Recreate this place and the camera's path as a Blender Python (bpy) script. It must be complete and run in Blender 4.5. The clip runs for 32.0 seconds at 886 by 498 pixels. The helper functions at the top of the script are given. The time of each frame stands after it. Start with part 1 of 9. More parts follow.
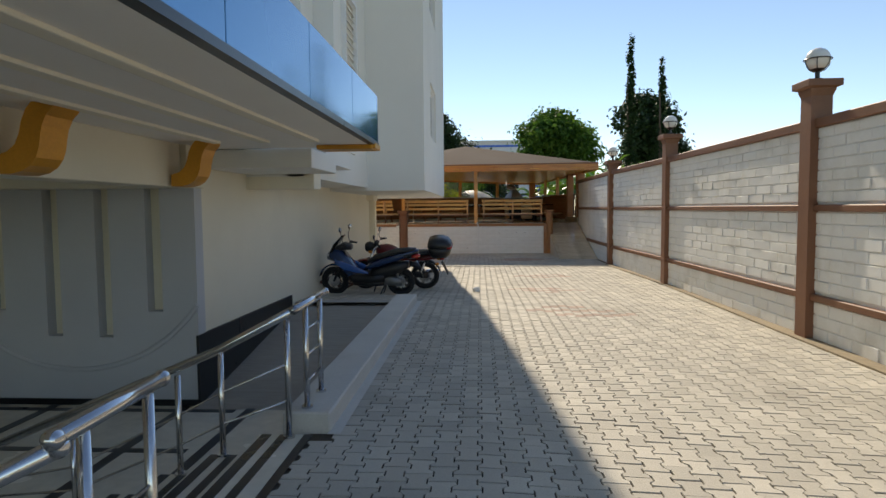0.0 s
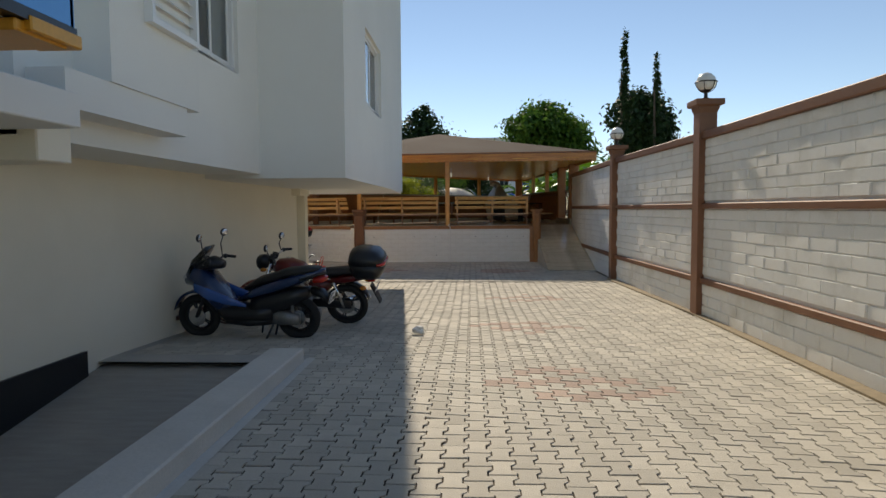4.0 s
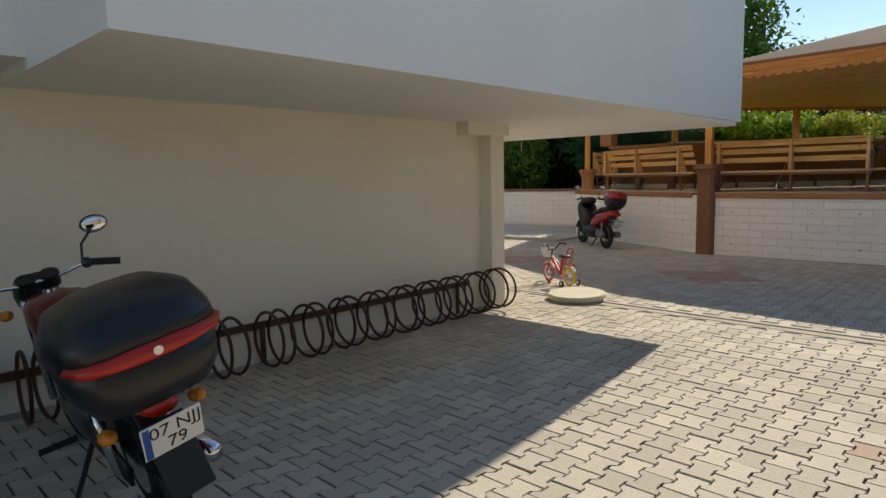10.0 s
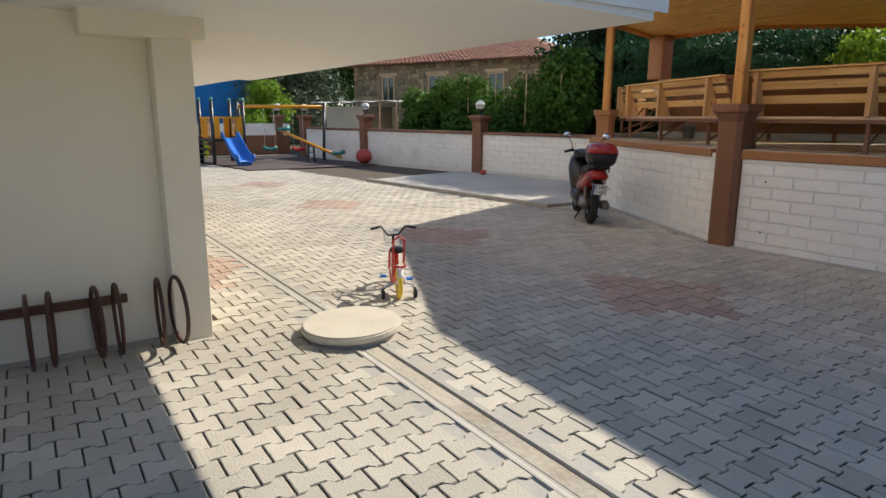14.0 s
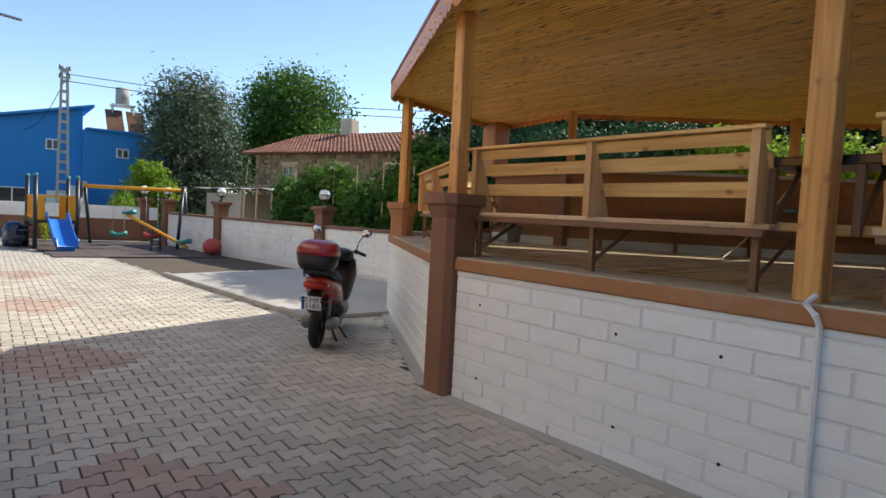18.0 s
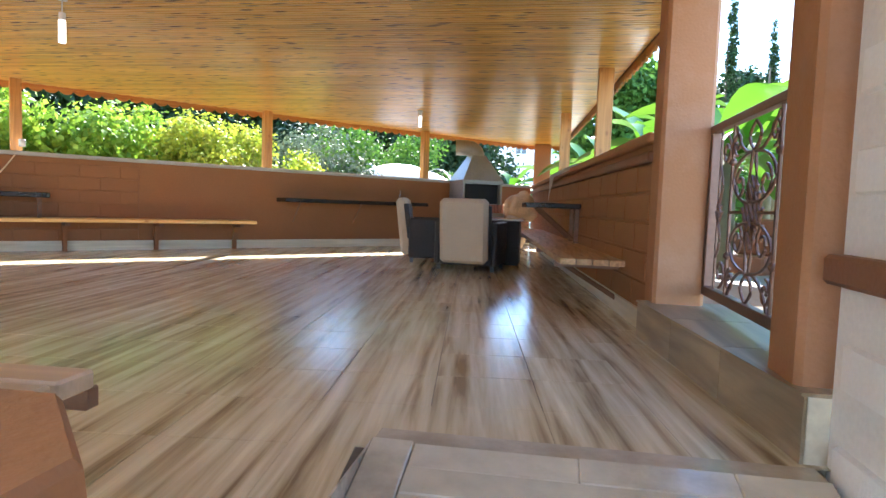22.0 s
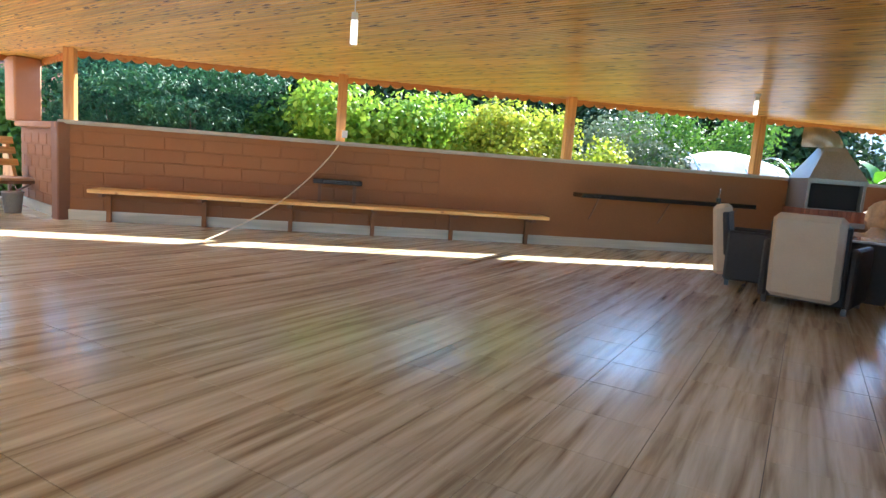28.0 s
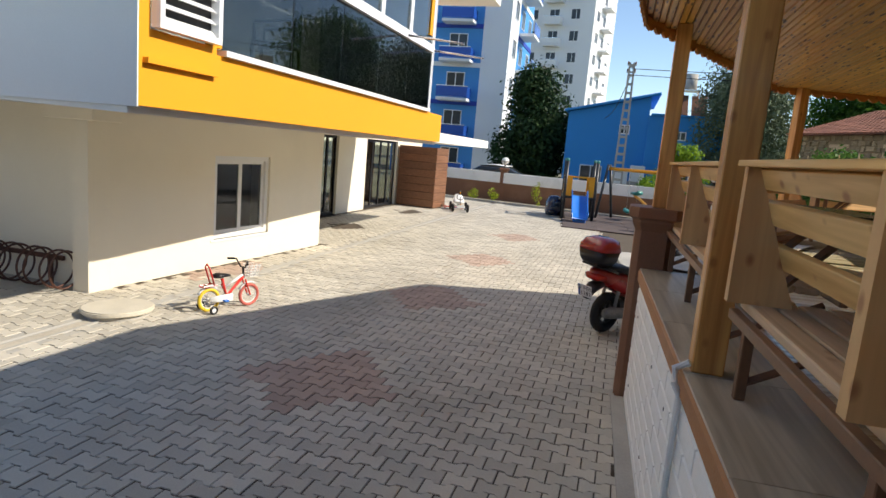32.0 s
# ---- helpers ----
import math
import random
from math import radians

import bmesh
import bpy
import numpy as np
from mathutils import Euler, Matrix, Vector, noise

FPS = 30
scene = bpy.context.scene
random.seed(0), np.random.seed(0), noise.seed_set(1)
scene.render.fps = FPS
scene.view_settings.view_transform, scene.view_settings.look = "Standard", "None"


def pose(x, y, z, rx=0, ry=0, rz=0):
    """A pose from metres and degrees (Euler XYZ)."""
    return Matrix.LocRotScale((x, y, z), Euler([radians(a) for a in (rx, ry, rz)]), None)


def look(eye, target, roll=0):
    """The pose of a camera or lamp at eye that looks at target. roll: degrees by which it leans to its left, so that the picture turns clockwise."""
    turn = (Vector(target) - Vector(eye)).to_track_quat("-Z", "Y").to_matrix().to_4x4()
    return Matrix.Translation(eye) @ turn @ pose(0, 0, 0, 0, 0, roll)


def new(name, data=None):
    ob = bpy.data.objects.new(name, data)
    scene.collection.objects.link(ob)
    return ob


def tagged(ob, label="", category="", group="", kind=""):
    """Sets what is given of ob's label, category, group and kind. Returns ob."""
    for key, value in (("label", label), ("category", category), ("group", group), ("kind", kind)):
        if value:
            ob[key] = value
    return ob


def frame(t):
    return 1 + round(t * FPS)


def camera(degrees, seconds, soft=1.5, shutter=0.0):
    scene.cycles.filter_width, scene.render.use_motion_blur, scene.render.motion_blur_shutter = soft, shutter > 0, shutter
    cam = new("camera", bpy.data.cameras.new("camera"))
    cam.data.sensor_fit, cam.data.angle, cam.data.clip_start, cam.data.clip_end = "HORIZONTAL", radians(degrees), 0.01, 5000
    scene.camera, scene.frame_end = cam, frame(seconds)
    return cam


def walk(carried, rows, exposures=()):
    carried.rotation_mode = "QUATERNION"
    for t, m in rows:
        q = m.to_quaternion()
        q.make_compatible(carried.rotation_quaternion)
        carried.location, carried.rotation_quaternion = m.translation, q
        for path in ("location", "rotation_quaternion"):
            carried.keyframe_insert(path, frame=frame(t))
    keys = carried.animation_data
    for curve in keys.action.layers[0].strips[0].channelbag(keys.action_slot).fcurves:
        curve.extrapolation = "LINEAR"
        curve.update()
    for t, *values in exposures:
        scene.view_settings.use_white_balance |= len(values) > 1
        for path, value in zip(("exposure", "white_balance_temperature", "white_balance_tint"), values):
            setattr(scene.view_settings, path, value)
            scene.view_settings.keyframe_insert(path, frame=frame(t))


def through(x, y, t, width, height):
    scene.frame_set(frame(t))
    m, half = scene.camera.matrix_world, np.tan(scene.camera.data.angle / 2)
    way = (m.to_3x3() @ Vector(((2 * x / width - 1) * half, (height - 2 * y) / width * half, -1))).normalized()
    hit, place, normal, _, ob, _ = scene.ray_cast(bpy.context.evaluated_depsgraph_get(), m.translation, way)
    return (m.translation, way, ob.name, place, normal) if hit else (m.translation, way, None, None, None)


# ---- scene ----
cam = camera(71.3, 32.0)
PATH = [
    (0, (-0.309, 0.175, 1.724), (-0.428, 2.167, 1.594), -0.5),
    (0.5, (-0.319, 0.602, 1.707), (-0.432, 2.594, 1.577), -0.5),
    (1, (-0.299, 1.073, 1.678), (-0.413, 3.065, 1.548), -0.4),
    (1.5, (-0.212, 1.614, 1.681), (-0.331, 3.607, 1.552), -0.4),
    (2, (-0.071, 2.183, 1.674), (-0.186, 4.176, 1.547), -0.4),
    (2.5, (0.033, 2.672, 1.684), (-0.082, 4.664, 1.555), -0.4),
    (3, (0.129, 3.236, 1.664), (0.022, 5.229, 1.533), -0.4),
    (3.5, (0.219, 3.81, 1.671), (0.12, 5.803, 1.542), -0.4),
    (5.5, (0.504, 6.327, 1.652), (0.43, 8.321, 1.522), -0.0),
    (6, (0.591, 6.995, 1.634), (0.519, 8.99, 1.505), 0.2),
    (6.5, (0.71, 7.704, 1.611), (0.639, 9.699, 1.487), 0.3),
    (7, (0.819, 8.343, 1.607), (0.748, 10.338, 1.484), 0.3),
    (7.5, (0.937, 8.982, 1.598), (0.861, 10.977, 1.477), 0.3),
    (8, (1.033, 9.638, 1.582), (0.94, 11.632, 1.458), 0.3),
    (8.5, (1.186, 10.233, 1.58), (0.857, 12.202, 1.45), -0.5),
    (9, (1.254, 10.84, 1.579), (0.532, 12.7, 1.44), -0.8),
    (9.5, (1.246, 11.444, 1.563), (0.136, 13.099, 1.398), -1.1),
    (10, (1.188, 12.025, 1.513), (-0.188, 13.458, 1.283), -1.1),
    (10.5, (1.065, 12.501, 1.496), (-0.488, 13.712, 1.148), -0.3),
    (11, (0.959, 13.101, 1.464), (-0.653, 14.214, 1.065), 0.2),
    (11.5, (0.974, 13.716, 1.487), (-0.649, 14.809, 1.072), 0.1),
    (12, (0.99, 14.403, 1.501), (-0.638, 15.487, 1.086), 0.1),
    (12.5, (1.01, 15.039, 1.482), (-0.617, 16.127, 1.067), 0.0),
    (13, (0.999, 15.626, 1.515), (-0.625, 16.716, 1.095), 0.1),
    (13.5, (1.039, 16.192, 1.5), (-0.583, 17.286, 1.085), 0.2),
    (14, (1.026, 16.733, 1.502), (-0.597, 17.824, 1.084), 0.3),
    (14.5, (1.042, 17.286, 1.504), (-0.628, 18.317, 1.118), 0.4),
    (16.5, (0.755, 19.255, 1.475), (-1.008, 20.147, 1.164), 0.9),
    (17, (0.698, 19.586, 1.506), (-1.057, 20.495, 1.202), 0.2),
    (17.5, (0.806, 20.127, 1.472), (-0.994, 20.975, 1.272), 1.4),
    (18, (0.91, 20.58, 1.481), (-0.695, 21.769, 1.373), 3.0),
    (18.5, (1.128, 20.883, 1.542), (-0.076, 22.477, 1.449), 2.5),
    (19, (1.456, 21.288, 1.498), (0.73, 23.15, 1.441), 1.0),
    (19.5, (1.918, 21.641, 1.459), (1.547, 23.604, 1.37), 0.4),
    (20, (2.317, 21.965, 1.453), (2.01, 23.937, 1.333), 1.0),
    (20.5, (2.565, 22.413, 1.521), (2.265, 24.387, 1.391), 1.4),
    (21, (2.739, 22.847, 1.626), (2.44, 24.82, 1.491), 1.5),
    (21.5, (2.84, 23.219, 1.72), (2.526, 25.189, 1.577), 1.6),
    (22, (2.842, 23.59, 1.831), (2.523, 25.559, 1.693), 2.0),
    (22.5, (2.914, 23.966, 1.942), (2.585, 25.933, 1.79), 1.5),
    (23, (2.902, 24.204, 1.958), (2.574, 26.172, 1.813), 1.9),
    (23.5, (2.879, 24.407, 2.051), (2.537, 26.371, 1.898), 2.0),
    (24, (2.886, 24.504, 2.126), (2.353, 26.42, 1.911), 2.2),
    (24.5, (2.852, 24.522, 2.134), (2.096, 26.359, 1.899), 2.6),
    (25, (2.786, 24.508, 2.178), (1.74, 26.189, 1.895), 2.8),
    (25.5, (2.697, 24.396, 2.141), (1.386, 25.872, 1.826), 2.9),
    (27.5, (2.639, 24.446, 2.117), (1.152, 25.761, 1.869), 4.0),
    (28, (2.635, 24.445, 2.102), (1.445, 26.029, 1.835), 4.3),
    (28.5, (2.568, 24.374, 2.093), (1.429, 25.994, 1.817), 3.8),
    (29, (2.526, 24.306, 2.086), (1.094, 25.676, 1.816), 2.3),
    (29.5, (2.613, 24.303, 2.092), (0.847, 25.194, 1.792), 2.2),
    (30, (2.646, 24.192, 2.102), (0.723, 24.609, 1.741), 3.3),
    (30.5, (2.642, 24.034, 2.099), (0.69, 24.228, 1.71), 3.4),
    (31, (2.607, 23.864, 2.084), (0.643, 23.829, 1.708), 2.7),
    (31.5, (2.505, 23.666, 2.05), (0.561, 23.344, 1.709), 3.5),
    (32, (2.345, 23.421, 1.998), (0.442, 22.896, 1.679), 5.0),
]
TINT = {23: 13, 24: 20, 28: 7, 29: 5, 30: 32, 31: 18}
walk(cam, [(t, look(eye, target, roll)) for t, eye, target, roll in PATH], [(t, e, k, TINT.get(t, 10)) for t, e, k in [(0, 0.38, 7800), (3, 0.08, 7800), (7.5, 0.06, 7600), (9, 0.02, 7450), (10, 0.35, 7850), (11, 1.1, 7500), (13, 0.6, 7150), (14, 0.68, 7100), (17, 0.54, 6950), (18, 0.85, 6950), (19, 1.6, 7900), (20, 2.28, 7350), (21, 2.88, 6450), (22, 3.3, 6100), (23, 3.0, 6050), (24, 2.88, 7600), (25, 3.13, 5900), (28, 3.1, 5950), (29, 3.15, 6000), (30, 2.36, 9600), (31, 0.98, 8400), (32, 0.7, 7150)]])

# ---- world, sun ----
SKY, SUN = 0.132, 3.7
SUN_DIR = Vector((-0.116, 1.0, 0.765)).normalized()      # towards the sun
world = bpy.data.worlds.new("world")
scene.world = world
world.use_nodes = True
wn, wl = world.node_tree.nodes, world.node_tree.links
sky = wn.new("ShaderNodeTexSky")
sky.sky_type = "NISHITA"
sky.sun_disc = False
sky.sun_elevation = math.asin(SUN_DIR.z)
sky.sun_rotation = math.atan2(SUN_DIR.x, SUN_DIR.y)
sky.altitude = 1500.0
sky.dust_density = 0.0
sky.air_density = 1.0
sky.ozone_density = 3.0
wn["Background"].inputs["Strength"].default_value = SKY
wl.new(sky.outputs["Color"], wn["Background"].inputs["Color"])
sun = new("sun", bpy.data.lights.new("sun", "SUN"))
sun.data.energy = SUN
sun.data.angle = radians(0.53)
sun.data.color = (1.0, 0.955, 0.88)
sun.matrix_world = look((0, 0, 30), Vector((0, 0, 30)) - SUN_DIR)

# ---- materials ----
def mat(name, col, rough=0.7, metal=0.0, var=0.12, scale=2.5, fine=45.0, bump=0.15, rand=0.0, spec=0.5, coat=0.0,
        stretch=(1, 1, 1), stain=None, stain_amount=0.0, stain_scale=0.8, island=0.0):
    m = bpy.data.materials.new(name)
    m.use_nodes = True
    n, l = m.node_tree.nodes, m.node_tree.links
    b = n["Principled BSDF"]
    tc = n.new("ShaderNodeTexCoord")
    mp = n.new("ShaderNodeMapping")
    mp.inputs["Scale"].default_value = stretch
    l.new(tc.outputs["Object"], mp.inputs["Vector"])
    big = n.new("ShaderNodeTexNoise")
    big.inputs["Scale"].default_value = scale
    big.inputs["Detail"].default_value = 4
    small = n.new("ShaderNodeTexNoise")
    small.inputs["Scale"].default_value = fine
    small.inputs["Detail"].default_value = 3
    l.new(mp.outputs[0], big.inputs["Vector"])
    l.new(mp.outputs[0], small.inputs["Vector"])
    add = n.new("ShaderNodeMath")
    add.operation = "MULTIPLY_ADD"
    l.new(big.outputs["Fac"], add.inputs[0])
    add.inputs[1].default_value = 1.3
    l.new(small.outputs["Fac"], add.inputs[2])
    rng = n.new("ShaderNodeMapRange")
    rng.inputs["From Min"].default_value = 0.7
    rng.inputs["From Max"].default_value = 1.6
    rng.inputs["To Min"].default_value = 1 - var
    rng.inputs["To Max"].default_value = 1 + var
    l.new(add.outputs[0], rng.inputs["Value"])
    val = rng.outputs[0]
    if rand or island:
        src = n.new("ShaderNodeObjectInfo") if rand else n.new("ShaderNodeNewGeometry")
        out = src.outputs["Random"] if rand else src.outputs["Random Per Island"]
        r2 = n.new("ShaderNodeMapRange")
        amt = rand or island
        r2.inputs["To Min"].default_value = 1 - amt
        r2.inputs["To Max"].default_value = 1 + amt
        l.new(out, r2.inputs["Value"])
        mu = n.new("ShaderNodeMath")
        mu.operation = "MULTIPLY"
        l.new(val, mu.inputs[0])
        l.new(r2.outputs[0], mu.inputs[1])
        val = mu.outputs[0]
    vm = n.new("ShaderNodeVectorMath")
    vm.operation = "SCALE"
    l.new(val, vm.inputs["Scale"])
    vm.inputs[0].default_value = col
    colour = vm.outputs[0]
    if stain:
        sn = n.new("ShaderNodeTexNoise")
        sn.inputs["Scale"].default_value = stain_scale
        sn.inputs["Detail"].default_value = 6
        sn.inputs["Roughness"].default_value = 0.65
        l.new(tc.outputs["Object"], sn.inputs["Vector"])
        sr = n.new("ShaderNodeMapRange")
        sr.inputs["From Min"].default_value = 0.5
        sr.inputs["From Max"].default_value = 0.72
        sr.inputs["To Max"].default_value = stain_amount
        l.new(sn.outputs["Fac"], sr.inputs["Value"])
        mx = n.new("ShaderNodeMix")
        mx.data_type = "RGBA"
        l.new(sr.outputs[0], mx.inputs["Factor"])
        l.new(colour, mx.inputs["A"])
        mx.inputs["B"].default_value = (*stain, 1)
        colour = mx.outputs["Result"]
    l.new(colour, b.inputs["Base Color"])
    rr = n.new("ShaderNodeMapRange")
    rr.inputs["To Min"].default_value = max(0.02, rough - 0.08)
    rr.inputs["To Max"].default_value = min(1.0, rough + 0.08)
    l.new(big.outputs["Fac"], rr.inputs["Value"])
    l.new(rr.outputs[0], b.inputs["Roughness"])
    b.inputs["Metallic"].default_value = metal
    b.inputs["Specular IOR Level"].default_value = spec
    b.inputs["Coat Weight"].default_value = coat
    b.inputs["Coat Roughness"].default_value = 0.1
    if bump:
        bp = n.new("ShaderNodeBump")
        bp.inputs["Strength"].default_value = bump
        bp.inputs["Distance"].default_value = 0.01
        l.new(small.outputs["Fac"], bp.inputs["Height"])
        l.new(bp.outputs[0], b.inputs["Normal"])
    return m


def wood(name, dark, light, rough=0.5, coat=0.0, along="x", grain=22.0, rand=0.12, knots=0.6, long=0.06):
    """Grain that runs along one local axis, with knots."""
    m = bpy.data.materials.new(name)
    m.use_nodes = True
    n, l = m.node_tree.nodes, m.node_tree.links
    b = n["Principled BSDF"]
    tc = n.new("ShaderNodeTexCoord")
    oi = n.new("ShaderNodeObjectInfo")
    shift = n.new("ShaderNodeVectorMath")
    shift.operation = "MULTIPLY_ADD"
    sc = n.new("ShaderNodeCombineXYZ")
    for k in range(3):
        l.new(oi.outputs["Random"], sc.inputs[k])
    l.new(sc.outputs[0], shift.inputs[0])
    shift.inputs[1].default_value = (31, 17, 23)
    l.new(tc.outputs["Object"], shift.inputs[2])
    mp = n.new("ShaderNodeMapping")
    mp.inputs["Scale"].default_value = tuple(long if a == along else 1.0 for a in "xyz")
    l.new(shift.outputs[0], mp.inputs["Vector"])
    g = n.new("ShaderNodeTexNoise")
    g.inputs["Scale"].default_value = grain
    g.inputs["Detail"].default_value = 5
    g.inputs["Distortion"].default_value = 0.6
    l.new(mp.outputs[0], g.inputs["Vector"])
    ramp = n.new("ShaderNodeValToRGB")
    ramp.color_ramp.elements[0].position = 0.32
    ramp.color_ramp.elements[1].position = 0.68
    ramp.color_ramp.elements[0].color = (*dark, 1)
    ramp.color_ramp.elements[1].color = (*light, 1)
    l.new(g.outputs["Fac"], ramp.inputs["Fac"])
    kn = n.new("ShaderNodeTexVoronoi")
    kn.inputs["Scale"].default_value = 10.0
    mp2 = n.new("ShaderNodeMapping")
    mp2.inputs["Scale"].default_value = tuple(0.62 if a == along else 1.0 for a in "xyz")
    l.new(shift.outputs[0], mp2.inputs["Vector"])
    l.new(mp2.outputs[0], kn.inputs["Vector"])
    kr = n.new("ShaderNodeMapRange")
    kr.inputs["From Min"].default_value = 0.08
    kr.inputs["From Max"].default_value = 0.20
    kr.inputs["To Min"].default_value = knots
    kr.inputs["To Max"].default_value = 0.0
    l.new(kn.outputs["Distance"], kr.inputs["Value"])
    mx = n.new("ShaderNodeMix")
    mx.data_type = "RGBA"
    l.new(kr.outputs[0], mx.inputs["Factor"])
    l.new(ramp.outputs["Color"], mx.inputs["A"])
    mx.inputs["B"].default_value = (dark[0] * 0.62, dark[1] * 0.42, dark[2] * 0.35, 1)
    r2 = n.new("ShaderNodeMapRange")
    r2.inputs["To Min"].default_value = 1 - rand
    r2.inputs["To Max"].default_value = 1 + rand
    l.new(oi.outputs["Random"], r2.inputs["Value"])
    vm = n.new("ShaderNodeVectorMath")
    vm.operation = "SCALE"
    l.new(mx.outputs["Result"], vm.inputs[0])
    l.new(r2.outputs[0], vm.inputs["Scale"])
    l.new(vm.outputs[0], b.inputs["Base Color"])
    b.inputs["Roughness"].default_value = rough
    b.inputs["Coat Weight"].default_value = coat
    b.inputs["Coat Roughness"].default_value = 0.12
    bp = n.new("ShaderNodeBump")
    bp.inputs["Strength"].default_value = 0.12
    bp.inputs["Distance"].default_value = 0.005
    l.new(g.outputs["Fac"], bp.inputs["Height"])
    l.new(bp.outputs[0], b.inputs["Normal"])
    return m


def glass(name, tint=(0.8, 0.85, 0.85), rough=0.0):
    m = bpy.data.materials.new(name)
    m.use_nodes = True
    b = m.node_tree.nodes["Principled BSDF"]
    b.inputs["Base Color"].default_value = (*tint, 1)
    b.inputs["Transmission Weight"].default_value = 1.0
    b.inputs["Roughness"].default_value = rough
    b.inputs["IOR"].default_value = 1.45
    return m


def glow(name, col, power):
    m = bpy.data.materials.new(name)
    m.use_nodes = True
    b = m.node_tree.nodes["Principled BSDF"]
    b.inputs["Base Color"].default_value = (*col, 1)
    b.inputs["Emission Color"].default_value = (*col, 1)
    b.inputs["Emission Strength"].default_value = power
    return m


CREAM = mat("cream_render", (0.83, 0.765, 0.62), 0.85, var=0.04, scale=0.9, fine=140, bump=0.12, stain=(0.66, 0.60, 0.47), stain_amount=0.25, stain_scale=0.5)
WHITE_WALL = mat("white_render", (0.80, 0.79, 0.74), 0.85, var=0.04, scale=0.8, fine=140, bump=0.12, stain=(0.68, 0.67, 0.62), stain_amount=0.2, stain_scale=0.5)
YELLOW = mat("yellow_render", (0.82, 0.34, 0.01), 0.8, var=0.04, scale=0.8, fine=140, bump=0.1)
GREY = mat("grey_render", (0.55, 0.555, 0.57), 0.8, var=0.05, scale=1.0, fine=140, bump=0.1)
BLOCK = mat("white_block_paint", (0.87, 0.865, 0.84), 0.75, var=0.05, scale=1.5, fine=70, bump=0.25, rand=0.02, stain=(0.55, 0.52, 0.44), stain_amount=0.45, stain_scale=1.3)
JOINT = mat("white_joint_paint", (0.80, 0.785, 0.75), 0.85, var=0.08, scale=2, fine=60, bump=0.2)
BROWN = mat("brown_paint", (0.215, 0.095, 0.05), 0.6, var=0.1, scale=1.6, fine=60, bump=0.2, stain=(0.36, 0.19, 0.11), stain_amount=0.4, stain_scale=1.2)
BROWN_BLOCK = mat("brown_block_paint", (0.27, 0.108, 0.034), 0.65, var=0.1, scale=1.6, fine=60, bump=0.25, rand=0.05)
TERRA = mat("terracotta_paint", (0.37, 0.166, 0.068), 0.65, var=0.07, scale=1.8, fine=70, bump=0.2, stain=(0.50, 0.30, 0.20), stain_amount=0.45, stain_scale=1.5)
PINE = wood("pine_board", (0.60, 0.325, 0.10), (0.86, 0.55, 0.215), 0.5, 0.1, knots=0.95)
PINE_POST = wood("pine_post", (0.44, 0.18, 0.045), (0.70, 0.36, 0.105), 0.45, 0.2, along="z")
SEAT = wood("weathered_pine", (0.50, 0.33, 0.19), (0.70, 0.50, 0.32), 0.6, 0.0)
VALANCE = wood("orange_pine_trim", (0.38, 0.13, 0.025), (0.60, 0.25, 0.06), 0.45, 0.2)
DARK_WOOD = mat("black_table_top", (0.018, 0.017, 0.018), 0.22, var=0.2, bump=0.05, coat=0.3)
BROWN_STEEL = mat("brown_painted_steel", (0.19, 0.09, 0.045), 0.45, var=0.15, bump=0.05)
RUST = mat("rust_painted_steel", (0.085, 0.035, 0.025), 0.5, metal=0.2, var=0.25, bump=0.1)
STEEL = mat("stainless_steel", (0.62, 0.62, 0.63), 0.2, metal=1.0, var=0.05, bump=0.02)
BLACK_PLASTIC = mat("black_plastic", (0.012, 0.012, 0.014), 0.35, var=0.2, bump=0.05)
RUBBER = mat("rubber", (0.015, 0.015, 0.016), 0.8, var=0.2, bump=0.2)
CONCRETE = mat("concrete", (0.42, 0.40, 0.36), 0.85, var=0.12, scale=2, fine=50, bump=0.25, stain=(0.30, 0.28, 0.25), stain_amount=0.5)
SILT = mat("drain_silt", (0.46, 0.415, 0.34), 0.95, var=0.25, scale=3, fine=30, bump=0.5, stain=(0.26, 0.17, 0.10), stain_amount=0.6, stain_scale=2.0)
SAND = mat("joint_sand", (0.095, 0.073, 0.052), 0.95, var=0.2, scale=3, fine=80, bump=0.4)
PAVER = mat("concrete_paver", (0.51, 0.47, 0.395), 0.85, var=0.12, scale=0.7, fine=90, bump=0.4, island=0.14, stain=(0.30, 0.27, 0.22), stain_amount=0.6, stain_scale=0.55)
PAVER_ONE = mat("concrete_paver_single", (0.51, 0.47, 0.395), 0.85, var=0.10, scale=0.7, fine=90, bump=0.4, rand=0.13, stain=(0.30, 0.27, 0.22), stain_amount=0.6, stain_scale=0.55)
PAVER_RED = mat("red_paver", (0.44, 0.325, 0.26), 0.85, var=0.12, scale=1.2, fine=90, bump=0.35, island=0.12)
EARTH = mat("dry_earth", (0.30, 0.24, 0.16), 0.95, var=0.25, scale=0.5, fine=12, bump=0.4)
ROOF = mat("roof_sheet", (0.06, 0.042, 0.033), 0.95, spec=0.15, var=0.15, scale=1.2, fine=30, bump=0.2)

